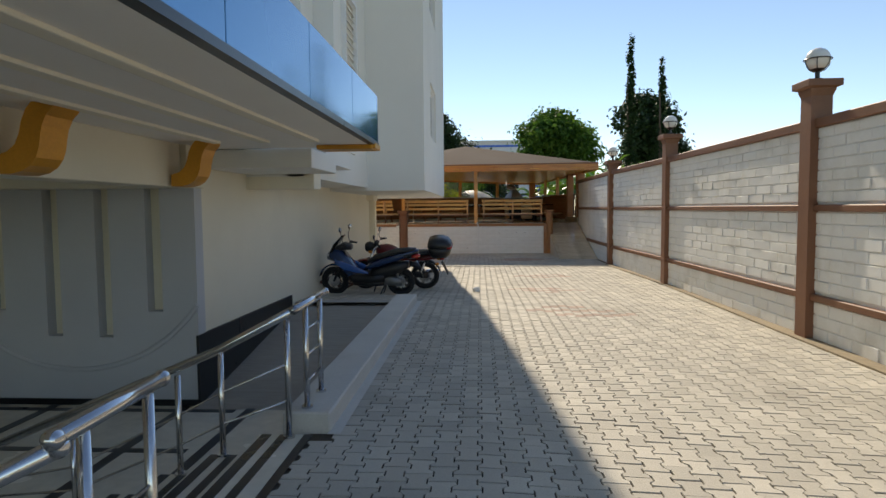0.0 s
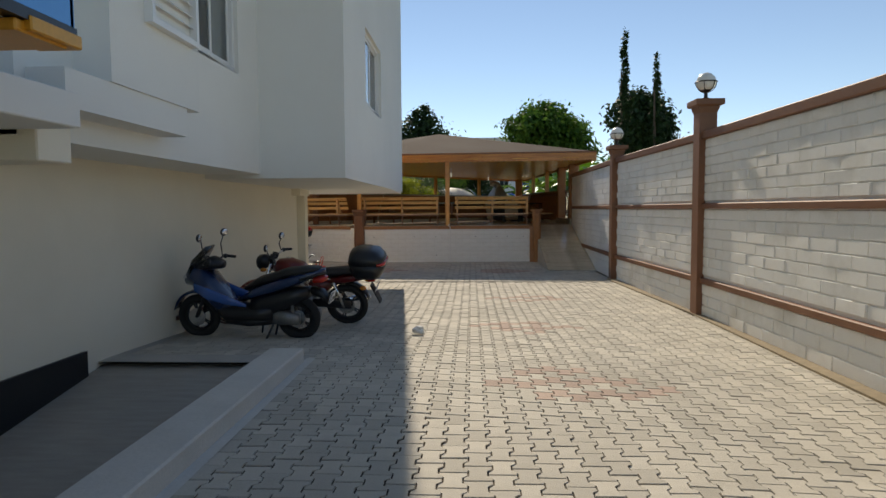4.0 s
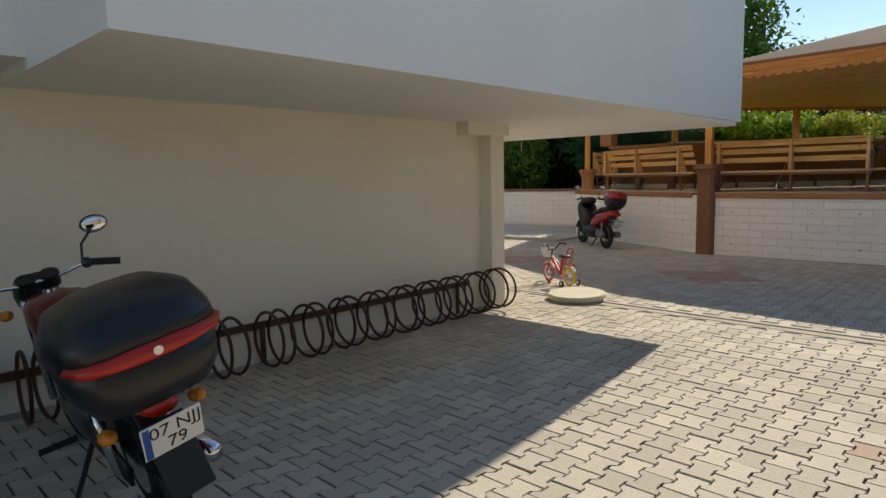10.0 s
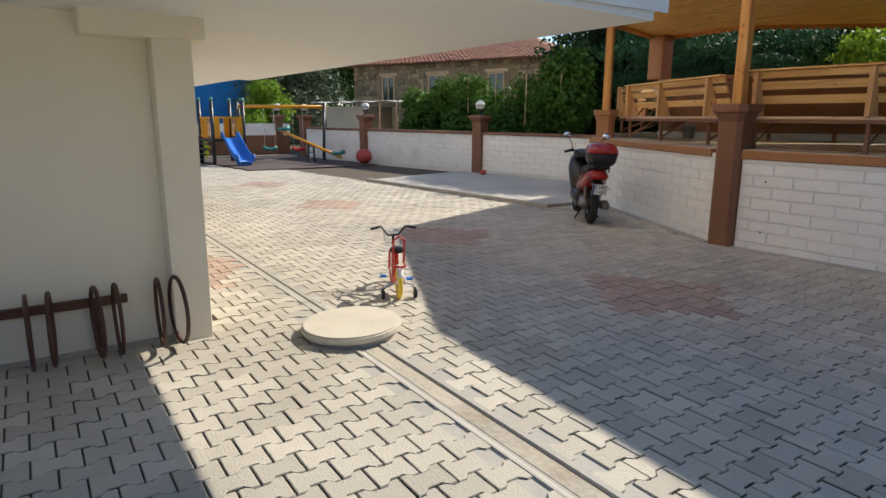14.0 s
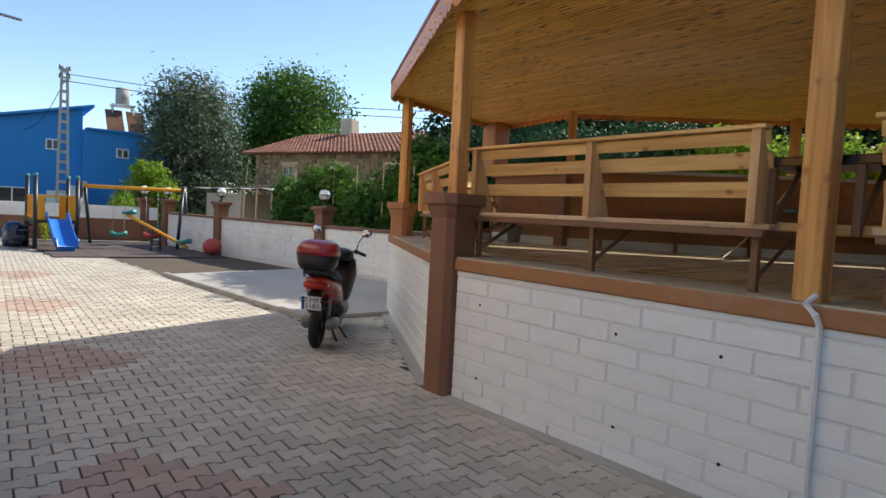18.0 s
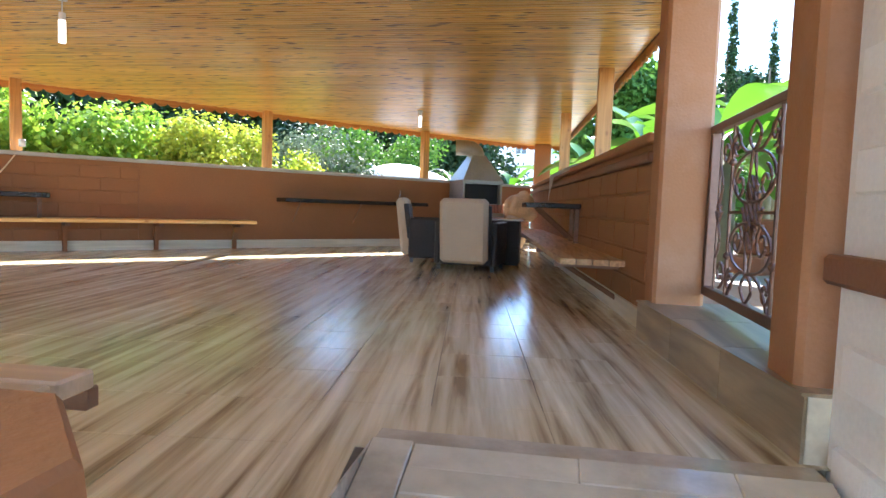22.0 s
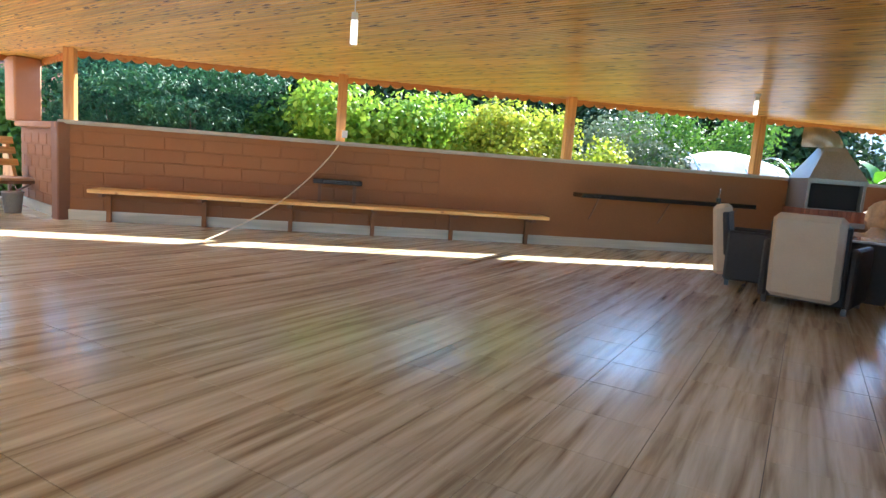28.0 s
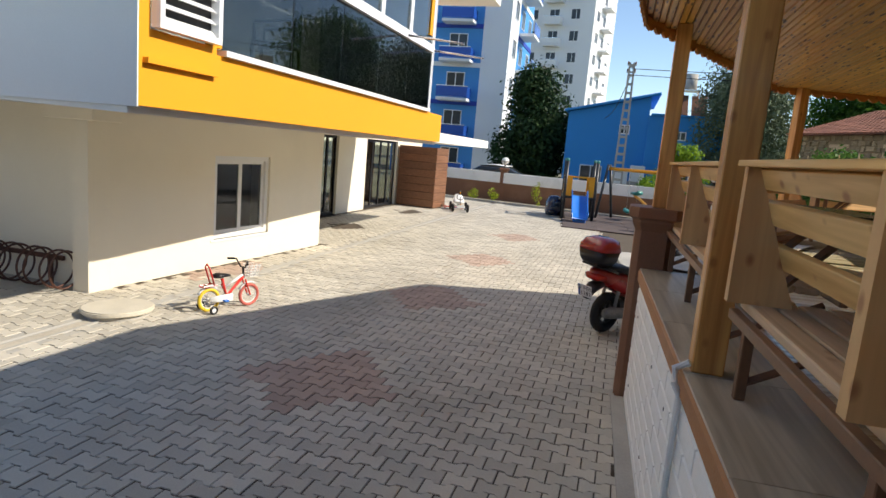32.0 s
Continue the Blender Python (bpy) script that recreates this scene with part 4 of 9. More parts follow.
pillar("pavilion_pillar", -3.22, 23.74, 0, 1.665, 0.31, 0.44, BROWN, "brown painted pillar with a flared capital", "pavilion pillars", 0, 0.05)
pillar("pavilion_pillar", 2.335, 23.88, 0, 1.65, 0.25, 0.402, TERRA, "terracotta painted octagonal pillar with a chipped flared capital", "pavilion pillars", 0, 0.075)
pillar("pavilion_pillar", -6.78, 25.5, LEDGE, 1.64, 0.28, 0.38, TERRA, "brown painted pillar with a flared capital", "pavilion pillars", 25, 0.05)

# back and side parapets in brown blocks
mW, LW = along(tuple(W0), tuple(W1))
w = solid("wall_back", cube(0, 0.011, 0.3, LW, 0.22, 2.28), BROWN_BLOCK, "brown painted block parapet behind the terrace", "wall")
w.matrix_basis = mW
lay_blocks(w, 4.6, FLOOR + 0.11, 2.2, BROWN_BLOCK, 0.46, 0.155, first=0.0, y=0.02, gap=0.006)
part("plaster", cube(4.6, 0.006, FLOOR + 0.1, LW, 0.021, 2.26), BROWN_BLOCK, w, "smooth painted plaster")
part("coping", cube(-0.05, -0.03, 2.26, LW, 0.25, 2.31, 0.01), CONCRETE, w, "pale coping")
part("skirting", cube(0, -0.012, FLOOR, LW, 0.02, FLOOR + 0.125, 0.003), SKIRT_TILE, w, "pale wood-look tile skirting")
mR, LR = along(RW1, RW0)
w = solid("wall_side", cube(0, 0.02, 0.3, LR, 0.22, 2.28), BROWN_BLOCK, "brown painted block parapet beside the terrace", "wall")
w.matrix_basis = mR
lay_blocks(w, LR, FLOOR + 0.11, 2.14, BROWN_BLOCK, 0.62, 0.2, first=0.0, y=0.02)
part("coping", cube(0, -0.04, 2.25, LR, 0.26, 2.31, 0.012), TERRA, w, "painted coping")
part("moulding", cube(0, -0.03, 2.14, LR, 0.02, 2.2, 0.01), BROWN, w)
part("skirting", cube(0, -0.012, FLOOR, LR, 0.02, FLOOR + 0.125, 0.003), SKIRT_TILE, w, "pale wood-look tile skirting")
mV, LV = along((-7.4, 27.8), (-5.58, 27.6))
w = solid("wall_west", cube(0, 0.0095, 0.3, LV, 0.25, 2.2), BROWN_BLOCK, "brown painted block wall at the corner", "wall")
w.matrix_basis = mV
lay_blocks(w, LV, FLOOR + 0.11, 2.14, BROWN_BLOCK, 0.36, 0.155, first=0.0, y=0.02)
part("coping", cube(-0.06, -0.06, 2.2, LV + 0.05, 0.3, 2.28, 0.015), TERRA, w, "flared coping")
part("skirting", cube(0, -0.012, FLOOR, LV, 0.02, FLOOR + 0.125, 0.003), SKIRT_TILE, w, "pale wood-look tile skirting")
solid("pilaster", cube(-5.69, 27.54, 1.0, -5.50, 27.69, 2.28, 0.015), BROWN, "brown painted corner pilaster", "pilaster")
solid("corner_pillar", cube(-7.72, 27.72, 2.28, -7.36, 28.06, 3.16, 0.02), TERRA, "terracotta painted square roof pillar", "pillar")
solid("corner_pillar", cube(2.58, 36.38, 2.2, 2.92, 36.74, 3.16, 0.02), TERRA, "terracotta painted square roof pillar", "pillar")
# low kerb with tile along the west opening
mK, LK = along((-6.8, 25.6), (-7.4, 27.75))
k = solid("threshold", cube(0, -0.02, FLOOR - 0.2, LK, 0.2, FLOOR + 0.1, 0.01), LEDGE_TILE, "tiled low kerb of the terrace", "kerb")
k.matrix_basis = mK @ pose(0, 0, 0)

# gate side: tall pillars, raised threshold, ramp
pg1 = thing("gate_pillar", "terracotta painted tall pillar beside the iron gate", "pillar", "gate pillars", pose(3.66, 27.38, 0))
part("shaft", cube(-0.2, -0.2, 1.0, 0.075, 0.08, 3.16, 0.02), TERRA, pg1)
pg2 = thing("gate_pillar", "terracotta painted tall pillar beside the iron gate", "pillar", "gate pillars", pose(3.74, 25.62, 0))
part("shaft", cube(-0.13, -0.05, 0.9, 0.2, 0.2, 3.16, 0.02), TERRA, pg2)
RAMP_TILE = mat("beige_stone_tile", (0.58, 0.51, 0.385), 0.17, var=0.2, scale=3.5, fine=11, bump=0.3, rand=0.08, stain=(0.30, 0.245, 0.175), stain_amount=0.75, stain_scale=2.2)
STEP0, STEP1 = (3.40, 27.3), (3.61, 25.5)
step_x = lambda y: STEP0[0] + (STEP1[0] - STEP0[0]) * (STEP0[1] - y) / (STEP0[1] - STEP1[1])
th = solid("gate_step", prism(nb(), [(STEP0[0] + 0.014, 27.3), (STEP1[0] + 0.014, 25.514), (4.1, 25.514), (4.1, 27.3)], FLOOR - 0.1, 1.315), RAMP_TILE, "tiled step in front of the gate", "step")
for y0, y1 in ((25.5, 26.1), (26.104, 26.7), (26.704, 27.3)):
    part("step_tile", prism(nb(), [(step_x(y0) - 0.008, y0), (4.1, y0), (4.1, y1), (step_x(y1) - 0.008, y1)], 1.3155, 1.327), STEP_TILE, th, "brown wood-look tile")
    part("riser_tile", prism(nb(), [(step_x(y0), y0), (step_x(y0) + 0.012, y0), (step_x(y1) + 0.012, y1), (step_x(y1), y1)], FLOOR, 1.315), STEP_TILE, th, "brown wood-look riser")
part("riser_tile", cube(3.62, 25.5, FLOOR - 0.05, 4.1, 25.512, 1.315), RAMP_TILE, th, "pale riser")
R0, R1 = 21.05, 25.36
slope = math.degrees(math.atan2(FLOOR, R1 - R0))
RLEN = math.hypot(FLOOR, R1 - R0)
bm = nb()
extrude_profile(bm, [(R0, 0.0), (R1, FLOOR - 0.012), (R1, -0.1), (R0, -0.1)], 2.49, 3.64)
ramp_ob = solid("ramp", bm, CONCRETE, "sloping ramp up to the pavilion floor", "ramp")
rows_n = 40
for k in range(rows_n):
    s0 = RLEN * k / rows_n
    widths = [0.0, (0.18, 0.62, 0.34, 0.80, 0.48)[k % 5], (0.71, 0.97, 0.9, 1.02, 0.84)[(k * 3) % 5], 1.15]
    for a, c in zip(widths, widths[1:]):
        q = cube(a + 0.0004, 0.0004, 0, c - 0.0004, RLEN / rows_n - 0.0004, 0.010 + 0.004 * random.random(), 0.004)
        part("ramp_tile", q, RAMP_TILE, ramp_ob, m=pose(2.49, R0, 0.0, slope) @ pose(0, s0, 0))
kp = cube(0, 0, -0.02, 0.128, RLEN, 0.018, 0.004)
part("ramp_border", kp, RAMP_TILE, ramp_ob, "pale border tile", m=pose(2.36, R0, 0.0, slope))
bm = nb()
extrude_profile(bm, [(R0, -0.02), (R1, FLOOR - 0.03), (R1, -0.1), (R0, -0.1)], 2.36, 2.488)
solid("ramp_cheek", bm, CONCRETE, "pale side of the ramp", "ramp")
solid("ramp_head", cube(2.36, 25.352, FLOOR - 0.06, 3.64, 25.47, FLOOR + 0.003, 0.002), RAMP_TILE, "pale stone strip at the head of the ramp", "trim")
solid("floor_riser", cube(2.352, 24.03, 0.3, 2.358, R1, FLOOR + 0.001), LEDGE_TILE, "wood-look tiles on the floor's edge beside the ramp", "trim")

# wrought iron gate
GATE_W, GATE_H = 1.34, 0.92
gate = thing("iron_gate", "wrought iron gate with scrolls and a diamond lattice", "gate", "", pose(3.74, 27.19, 1.395, 0, 0, -90))
IRON = mat("aged_brown_iron", (0.16, 0.085, 0.06), 0.4, metal=0.5, var=0.25, bump=0.1)
bm = nb()
for c in ((0, 0, GATE_W, 0.05), (0, GATE_H - 0.04, GATE_W, GATE_H), (0, 0.05, 0.05, GATE_H - 0.04), (GATE_W - 0.05, 0.05, GATE_W, GATE_H - 0.04)):
    box(bm, c[0], -0.022, c[1], c[2], 0.022, c[3], 0.003)
part("gate_frame", bm, IRON, gate)
gx, gz = 0.68, 0.455


def iron_rod(pts, r=0.0075):
    part("scroll", tube(nb(), [(x, 0, z) for x, z in pts], r, 6), IRON, gate)


def curl(cx, cz, r, a0, turns):
    """A spiral that winds inwards from the angle a0."""
    return [(cx + r * (1 - 0.7 * k / 18) * math.cos(a0 + turns * 2 * math.pi * k / 18), cz + r * (1 - 0.7 * k / 18) * math.sin(a0 + turns * 2 * math.pi * k / 18)) for k in range(19)]


for h in (-1, 1):
    part("bar", tube(nb(), [(gx + h * 0.31, 0, 0.05), (gx + h * 0.31, 0, GATE_H - 0.04)], 0.009, 6), IRON, gate)
    part("bar", tube(nb(), [(gx + h * 0.52, 0, 0.05), (gx + h * 0.52, 0, GATE_H - 0.04)], 0.007, 6), IRON, gate)
    for z in (0.24, 0.70):
        part("bead", ball(nb(), (gx + h * 0.31, 0, z), 0.02, 10), IRON, gate, "", True)
    # large lobes above and below the lattice, each ending in a curl
    for v in (-1, 1):
        lobe = [(gx + h * (0.02 + 0.26 * math.sin(math.pi * k / 16)), gz + v * (0.27 - 0.25 * (1 - math.cos(math.pi * k / 16)) / 2 * 0.9)) for k in range(17)]
        iron_rod(lobe)
        iron_rod([(x * 1.0, z) for x, z in curl(gx + h * 0.17, gz + v * 0.13, 0.075, math.pi / 2 if h > 0 else math.pi / 2, -h * v * 1.2)])
        iron_rod([(gx + h * 0.02, gz + v * 0.27), (gx + h * 0.035, gz + v * 0.2), (gx + h * 0.06, gz + v * 0.12), (gx + h * 0.02, gz + v * 0.06)])
        # bell at the top, drop at the bottom
        iron_rod([(gx + h * (0.01 + 0.27 * (k / 12) ** 0.7), gz + v * (0.27 + 0.14 * (k / 12) ** 1.8)) for k in range(13)])
        iron_rod([(gx + h * 0.075 * math.sin(math.pi * k / 12), gz + v * (0.275 + 0.13 * k / 12)) for k in range(13)])
        iron_rod(curl(gx + h * 0.245, gz + v * 0.33, 0.06, -v * math.pi / 2, h * v * 1.3))
        iron_rod(curl(gx + h * 0.42, gz + v * 0.31, 0.075, v * math.pi / 2, h * v * 1.2))
        iron_rod([(gx + h * (0.52 - 0.06 * math.sin(math.pi * k / 10)), gz + v * (0.04 + 0.2 * k / 10)) for k in range(11)], 0.006)
    part("bar", tube(nb(), [(gx + h * 0.11, 0, gz), (gx + h * 0.31, 0, gz)], 0.008, 6), IRON, gate)
    bm = nb()
    for k in range(3):
        d = (k - 1) * 0.03
        box(bm, -0.045, -0.004, -0.005, 0.045, 0.004, 0.005, 0, pose(gx + h * 0.52 + d * 0.6, 0, gz + d, 0, 52))
        box(bm, -0.045, -0.004, -0.005, 0.045, 0.004, 0.005, 0, pose(gx + h * 0.52 + d * 0.6, 0.008, gz - d, 0, -52))
    part("lattice_strip", bm, IRON, gate)
for k in range(5):
    d = -0.09 + 0.045 * k
    bm = box(nb(), -0.115, -0.005, -0.008, 0.115, 0.005, 0.008, 0, pose(gx + d * 0.62, 0, gz + d * 0.78, 0, 52))
    box(bm, -0.115, -0.005, -0.008, 0.115, 0.005, 0.008, 0, pose(gx + d * 0.62, 0.01, gz - d * 0.78, 0, -52))
    part("lattice_strip", bm, IRON, gate)

# roof: eaves, scalloped valance, ceiling strips, shallow hipped top
EAVE = [(3.98, 22.95), (-3.0, 23.45), (-6.75, 25.2), (-7.8, 28.15), (-5.8, 27.86), (2.42, 36.83), (3.12, 36.83)]
CEIL_Z = 3.16
bm = nb()
ring = [bm.verts.new((x, y, 3.3)) for x, y in EAVE]
ring2 = [bm.verts.new((x, y, 3.34)) for x, y in EAVE]
top = [bm.verts.new(p) for p in ((-0.9, 27.6, 4.45), (1.6, 32.5, 4.45))]
for k in range(7):
    bm.faces.new((ring[k], ring[(k + 1) % 7], ring2[(k + 1) % 7], ring2[k]))
for a, c in (((0, 1), (0,)), ((1, 2), (0,)), ((2, 3), (0,)), ((3, 4), (0,)), ((4, 5), (1, 0)), ((5, 6), (1,)), ((6, 0), (0, 1))):
    bm.faces.new([ring2[a[0]], ring2[a[1]]] + [top[i] for i in c])
bm.faces.new(ring[::-1])
bmesh.ops.recalc_face_normals(bm, faces=bm.faces[:])
solid("roof", bm, ROOF, "shallow hipped brown roof of the pavilion", "roof")

CEILING = bpy.data.materials.new("varnished_pine_strips")
CEILING.use_nodes = True
n, l = CEILING.node_tree.nodes, CEILING.node_tree.links
b = n["Principled BSDF"]
tc, geo = n.new("ShaderNodeTexCoord"), n.new("ShaderNodeNewGeometry")
off = n.new("ShaderNodeCombineXYZ")
l.new(geo.outputs["Random Per Island"], off.inputs[0])
sh = n.new("ShaderNodeVectorMath")
sh.operation = "MULTIPLY_ADD"
l.new(off.outputs[0], sh.inputs[0])
sh.inputs[1].default_value = (40, 0, 0)
l.new(tc.outputs["Object"], sh.inputs[2])
mp = n.new("ShaderNodeMapping")
mp.inputs["Scale"].default_value = (0.7, 12, 1)
l.new(sh.outputs[0], mp.inputs["Vector"])
g1 = n.new("ShaderNodeTexNoise")
g1.inputs["Scale"].default_value = 2.2
g1.inputs["Detail"].default_value = 5
l.new(mp.outputs[0], g1.inputs["Vector"])
rp = n.new("ShaderNodeValToRGB")
rp.color_ramp.elements[0].position = 0.35
rp.color_ramp.elements[0].color = (0.70, 0.35, 0.043, 1)
rp.color_ramp.elements[1].position = 0.7
rp.color_ramp.elements[1].color = (0.93, 0.585, 0.115, 1)
l.new(g1.outputs["Fac"], rp.inputs["Fac"])
mp2 = n.new("ShaderNodeMapping")
mp2.inputs["Scale"].default_value = (2.2, 11, 1)
l.new(sh.outputs[0], mp2.inputs["Vector"])
kn = n.new("ShaderNodeTexVoronoi")
kn.inputs["Scale"].default_value = 2.0
l.new(mp2.outputs[0], kn.inputs["Vector"])
kr = n.new("ShaderNodeMapRange")
kr.inputs["From Min"].default_value = 0.15
kr.inputs["From Max"].default_value = 0.29
kr.inputs["To Min"].default_value = 0.95
kr.inputs["To Max"].default_value = 0.0
l.new(kn.outputs["Distance"], kr.inputs["Value"])
mx = n.new("ShaderNodeMix")
mx.data_type = "RGBA"
l.new(kr.outputs[0], mx.inputs["Factor"])
l.new(rp.outputs["Color"], mx.inputs["A"])
mx.inputs["B"].default_value = (0.10, 0.035, 0.01, 1)
tone = n.new("ShaderNodeMapRange")
tone.inputs["To Min"].default_value = 0.8
tone.inputs["To Max"].default_value = 1.12
l.new(geo.outputs["Random Per Island"], tone.inputs["Value"])
vm = n.new("ShaderNodeVectorMath")
vm.operation = "SCALE"
l.new(mx.outputs["Result"], vm.inputs[0])
l.new(tone.outputs[0], vm.inputs["Scale"])
l.new(vm.outputs[0], b.inputs["Base Color"])
b.inputs["Roughness"].default_value = 0.3
b.inputs["Coat Weight"].default_value = 0.35
b.inputs["Coat Roughness"].default_value = 0.2


def span(poly, y):
    """The stretches of x that lie inside a plan at one y."""
    xs = []
    for (x0, y0), (x1, y1) in zip(poly, poly[1:] + poly[:1]):
        if (y0 > y) != (y1 > y):
            xs.append(x0 + (y - y0) / (y1 - y0) * (x1 - x0))
    xs.sort()
    return list(zip(xs[::2], xs[1::2]))


# each board carries two beads, so that it reads as narrow strips
verts, faces = [], []
pitch = 0.105
y = 22.97
while y < 37.8:
    for a, c in span(EAVE, y + pitch / 2):
        a, c = a + 0.03, c - 0.03
        cuts = [a]
        while cuts[-1] < c - 3.6:
            cuts.append(cuts[-1] + 2.4 + 1.2 * random.random())
        cuts.append(c)
        for s, e in zip(cuts, cuts[1:]):
            for prof in ([(0.003, 0.013), (0.008, 0.0), (0.044, 0.0), (0.049, 0.013)], [(0.055, 0.013), (0.060, 0.0), (0.096, 0.0), (0.101, 0.013)]):
                base = len(verts)
                for dy, dz in prof:
                    verts.append((s + 0.001, y + dy, CEIL_Z + dz))
                    verts.append((e - 0.001, y + dy, CEIL_Z + dz))
                for k in range(len(prof) - 1):
                    q = base + 2 * k
                    faces.append((q, q + 2, q + 3, q + 1))
    y += pitch
me = bpy.data.meshes.new("ceiling")
me.from_pydata(verts, [], faces)
me.materials.append(CEILING)
tagged(new("ceiling", me), "varnished pine strip ceiling with dark knots", "ceiling", "", "structure")
solid("ceiling_deck", prism(nb(), EAVE, CEIL_Z + 0.014, 3.29), BROWN, "dark roof deck above the strips", "ceiling")


def valance(p, q):
    """A board with a scalloped lower edge along one eave, one piece a bay."""
    m, L = along(p, q)
    count = max(1, round(L / 2.4))
    for k in range(count):
        s, e = L * k / count, L * (k + 1) / count
        bm = nb()
        nsc = max(2, round((e - s) / 0.16))
        topz, mid = 3.33, 3.12
        lows = []
        for i in range(nsc * 6 + 1):
            u = i / 6
            lows.append((s + (e - s) * u / nsc, mid - 0.045 * abs(math.sin(math.pi * u)) ** 0.7))
        A = [bm.verts.new((x, -0.011, z)) for x, z in lows]
        B = [bm.verts.new((x, 0.011, z)) for x, z in lows]
        At = [bm.verts.new((x, -0.011, topz)) for x, z in lows]
        Bt = [bm.verts.new((x, 0.011, topz)) for x, z in lows]
        for i in range(len(lows) - 1):
            bm.faces.new((A[i], A[i + 1], At[i + 1], At[i]))
            bm.faces.new((B[i + 1], B[i], Bt[i], Bt[i + 1]))
            bm.faces.new((A[i + 1], A[i], B[i], B[i + 1]))
            bm.faces.new((At[i], At[i + 1], Bt[i + 1], Bt[i]))
        bmesh.ops.recalc_face_normals(bm, faces=bm.faces[:])
        ob = solid("valance", bm, VALANCE, "scalloped orange pine trim under the eaves", "trim")
        ob.matrix_basis = m
    gut = solid("eave_strip", cube(0, -0.03, 3.31, L, 0.02, 3.36, 0.005), BROWN, "dark brown eave strip", "trim")
    gut.matrix_basis = m


for p, q in zip(EAVE, EAVE[1:] + EAVE[:1]):
    valance(p, q)


def wood_post(x, y, z0, w, turn=0.0, z1=CEIL_Z):
    p = thing("wooden_post", "square varnished pine post that carries the roof", "post", "roof posts", pose(x, y, 0, 0, 0, turn))
    part("shaft", cube(-w / 2, -w / 2, z0, w / 2, w / 2, z1, 0.006), PINE_POST, p)


wood_post(-0.45, 23.87, LEDGE, 0.13)
wood_post(-3.22, 23.76, 1.665, 0.12)
wood_post(-6.8, 25.52, 1.64, 0.12, 25)
turnW = math.degrees(math.atan2(W1.y - W0.y, W1.x - W0.x))
for s in (0.05, 3.27, 6.38, 9.32):
    d = (W1 - W0).normalized()
    p = W0 + d * s + Vector((-d.y, d.x)) * 0.1
    wood_post(p.x, p.y, 2.31, 0.12, turnW)
for yy in (29.62, 32.36):
    f = (yy - RW0[1]) / (RW1[1] - RW0[1])
    wood_post(RW0[0] + f * (RW1[0] - RW0[0]) + 0.11, yy, 2.31, 0.14)

# ---- benches of the terrace ----
def bench(p, q, uprights, z, label, cut=0.0):
    """Local x along the bench, local +y towards the terrace; z: the ledge or floor it stands on."""
    m, L = along(p, q)
    b = thing("bench", label, "bench", "terrace benches", m)
    seat = 1.528
    for k in range(5):
        y0 = 0.055 + 0.101 * k
        part("seat_slat", cube(-0.03, y0, seat - 0.035, L - cut + 0.01, y0 + 0.091, seat, 0.005), SEAT, b)
    part("seat_frame", cube(0.0, 0.01, seat - 0.075, L - cut, 0.045, seat - 0.036, 0.003), BROWN_STEEL, b, "brown steel angle")
    part("seat_frame", cube(0.0, 0.54, seat - 0.075, L - cut, 0.575, seat - 0.036, 0.003), BROWN_STEEL, b, "brown steel angle")
    for x in uprights:
        prof = [(-0.02, seat), (-0.02, 2.03), (0.022, 2.03), (0.205, seat + 0.0)]
        part("upright", extrude_profile(nb(), prof, x - 0.025, x + 0.025), PINE_UP, b)
    for zc, h in ((1.992, 0.075), (1.872, 0.09), (1.715, 0.09)):
        y = 0.024 + (2.03 - zc) * 0.362
        q = box(nb(), -0.02, -0.014, -h / 2, L - 0.012, 0.014, h / 2, 0.003, pose(0, y + 0.010, zc, 20))
        part("back_board", q, PINE, b)
    part("cap_board", cube(-0.03, -0.034, 2.03, L - 0.008, 0.05, 2.053, 0.003), PINE, b)
    for x in (uprights[0] - 0.0, uprights[1], uprights[2]):
        x = min(max(x, 0.03), L - 0.03)
        part("leg", cube(x - 0.02, 0.06, z, x + 0.02, 0.10, seat - 0.075, 0.003), BROWN_STEEL, b, "square steel leg")
        part("brace", tube(nb(), [(x, 0.08, z + 0.06), (x, 0.5, seat - 0.085)], 0.016, 4), BROWN_STEEL, b, "slanting steel brace")
    return b


PINE_UP = wood("pine_upright", (0.52, 0.275, 0.11), (0.74, 0.45, 0.20), 0.55, 0.0, along="z", grain=12, knots=0.8)
bench((-3.14, 23.82), (-0.72, 23.88), (0.07, 1.25, 2.36), LEDGE, "slatted pine bench with a leaning backrest on steel legs")
bench((-0.20, 23.87), (2.10, 23.99), (0.055, 1.16, 2.25), LEDGE, "slatted pine bench with a leaning backrest on steel legs")
bench((-6.35, 25.5), (-3.75, 24.22), (0.05, 1.2, 2.55), LEDGE, "slatted pine bench along the angled low wall")
bench((-7.28, 27.62), (-6.82, 25.85), (0.05, 0.95, 1.82), FLOOR + 0.1, "slatted pine bench at the open west side")


def bracket_table(m, w, d, label):
    t = thing("bracket_table", label, "table", "bracket tables", m)
    part("tabletop", cube(0, 0, -0.05, w, d, 0, 0.006), DARK_WOOD, t, "black glossy slab")
    for x in (0.12, w - 0.12):
        part("arm", tube(nb(), [(x, 0.05, -0.36), (x, d * 0.75, -0.05)], 0.018, 4), BROWN_STEEL, t, "slanting steel arm")
        part("batten", cube(x - 0.02, 0.0, -0.4, x + 0.02, 0.04, -0.05, 0.003), BROWN_STEEL, t)
    return t


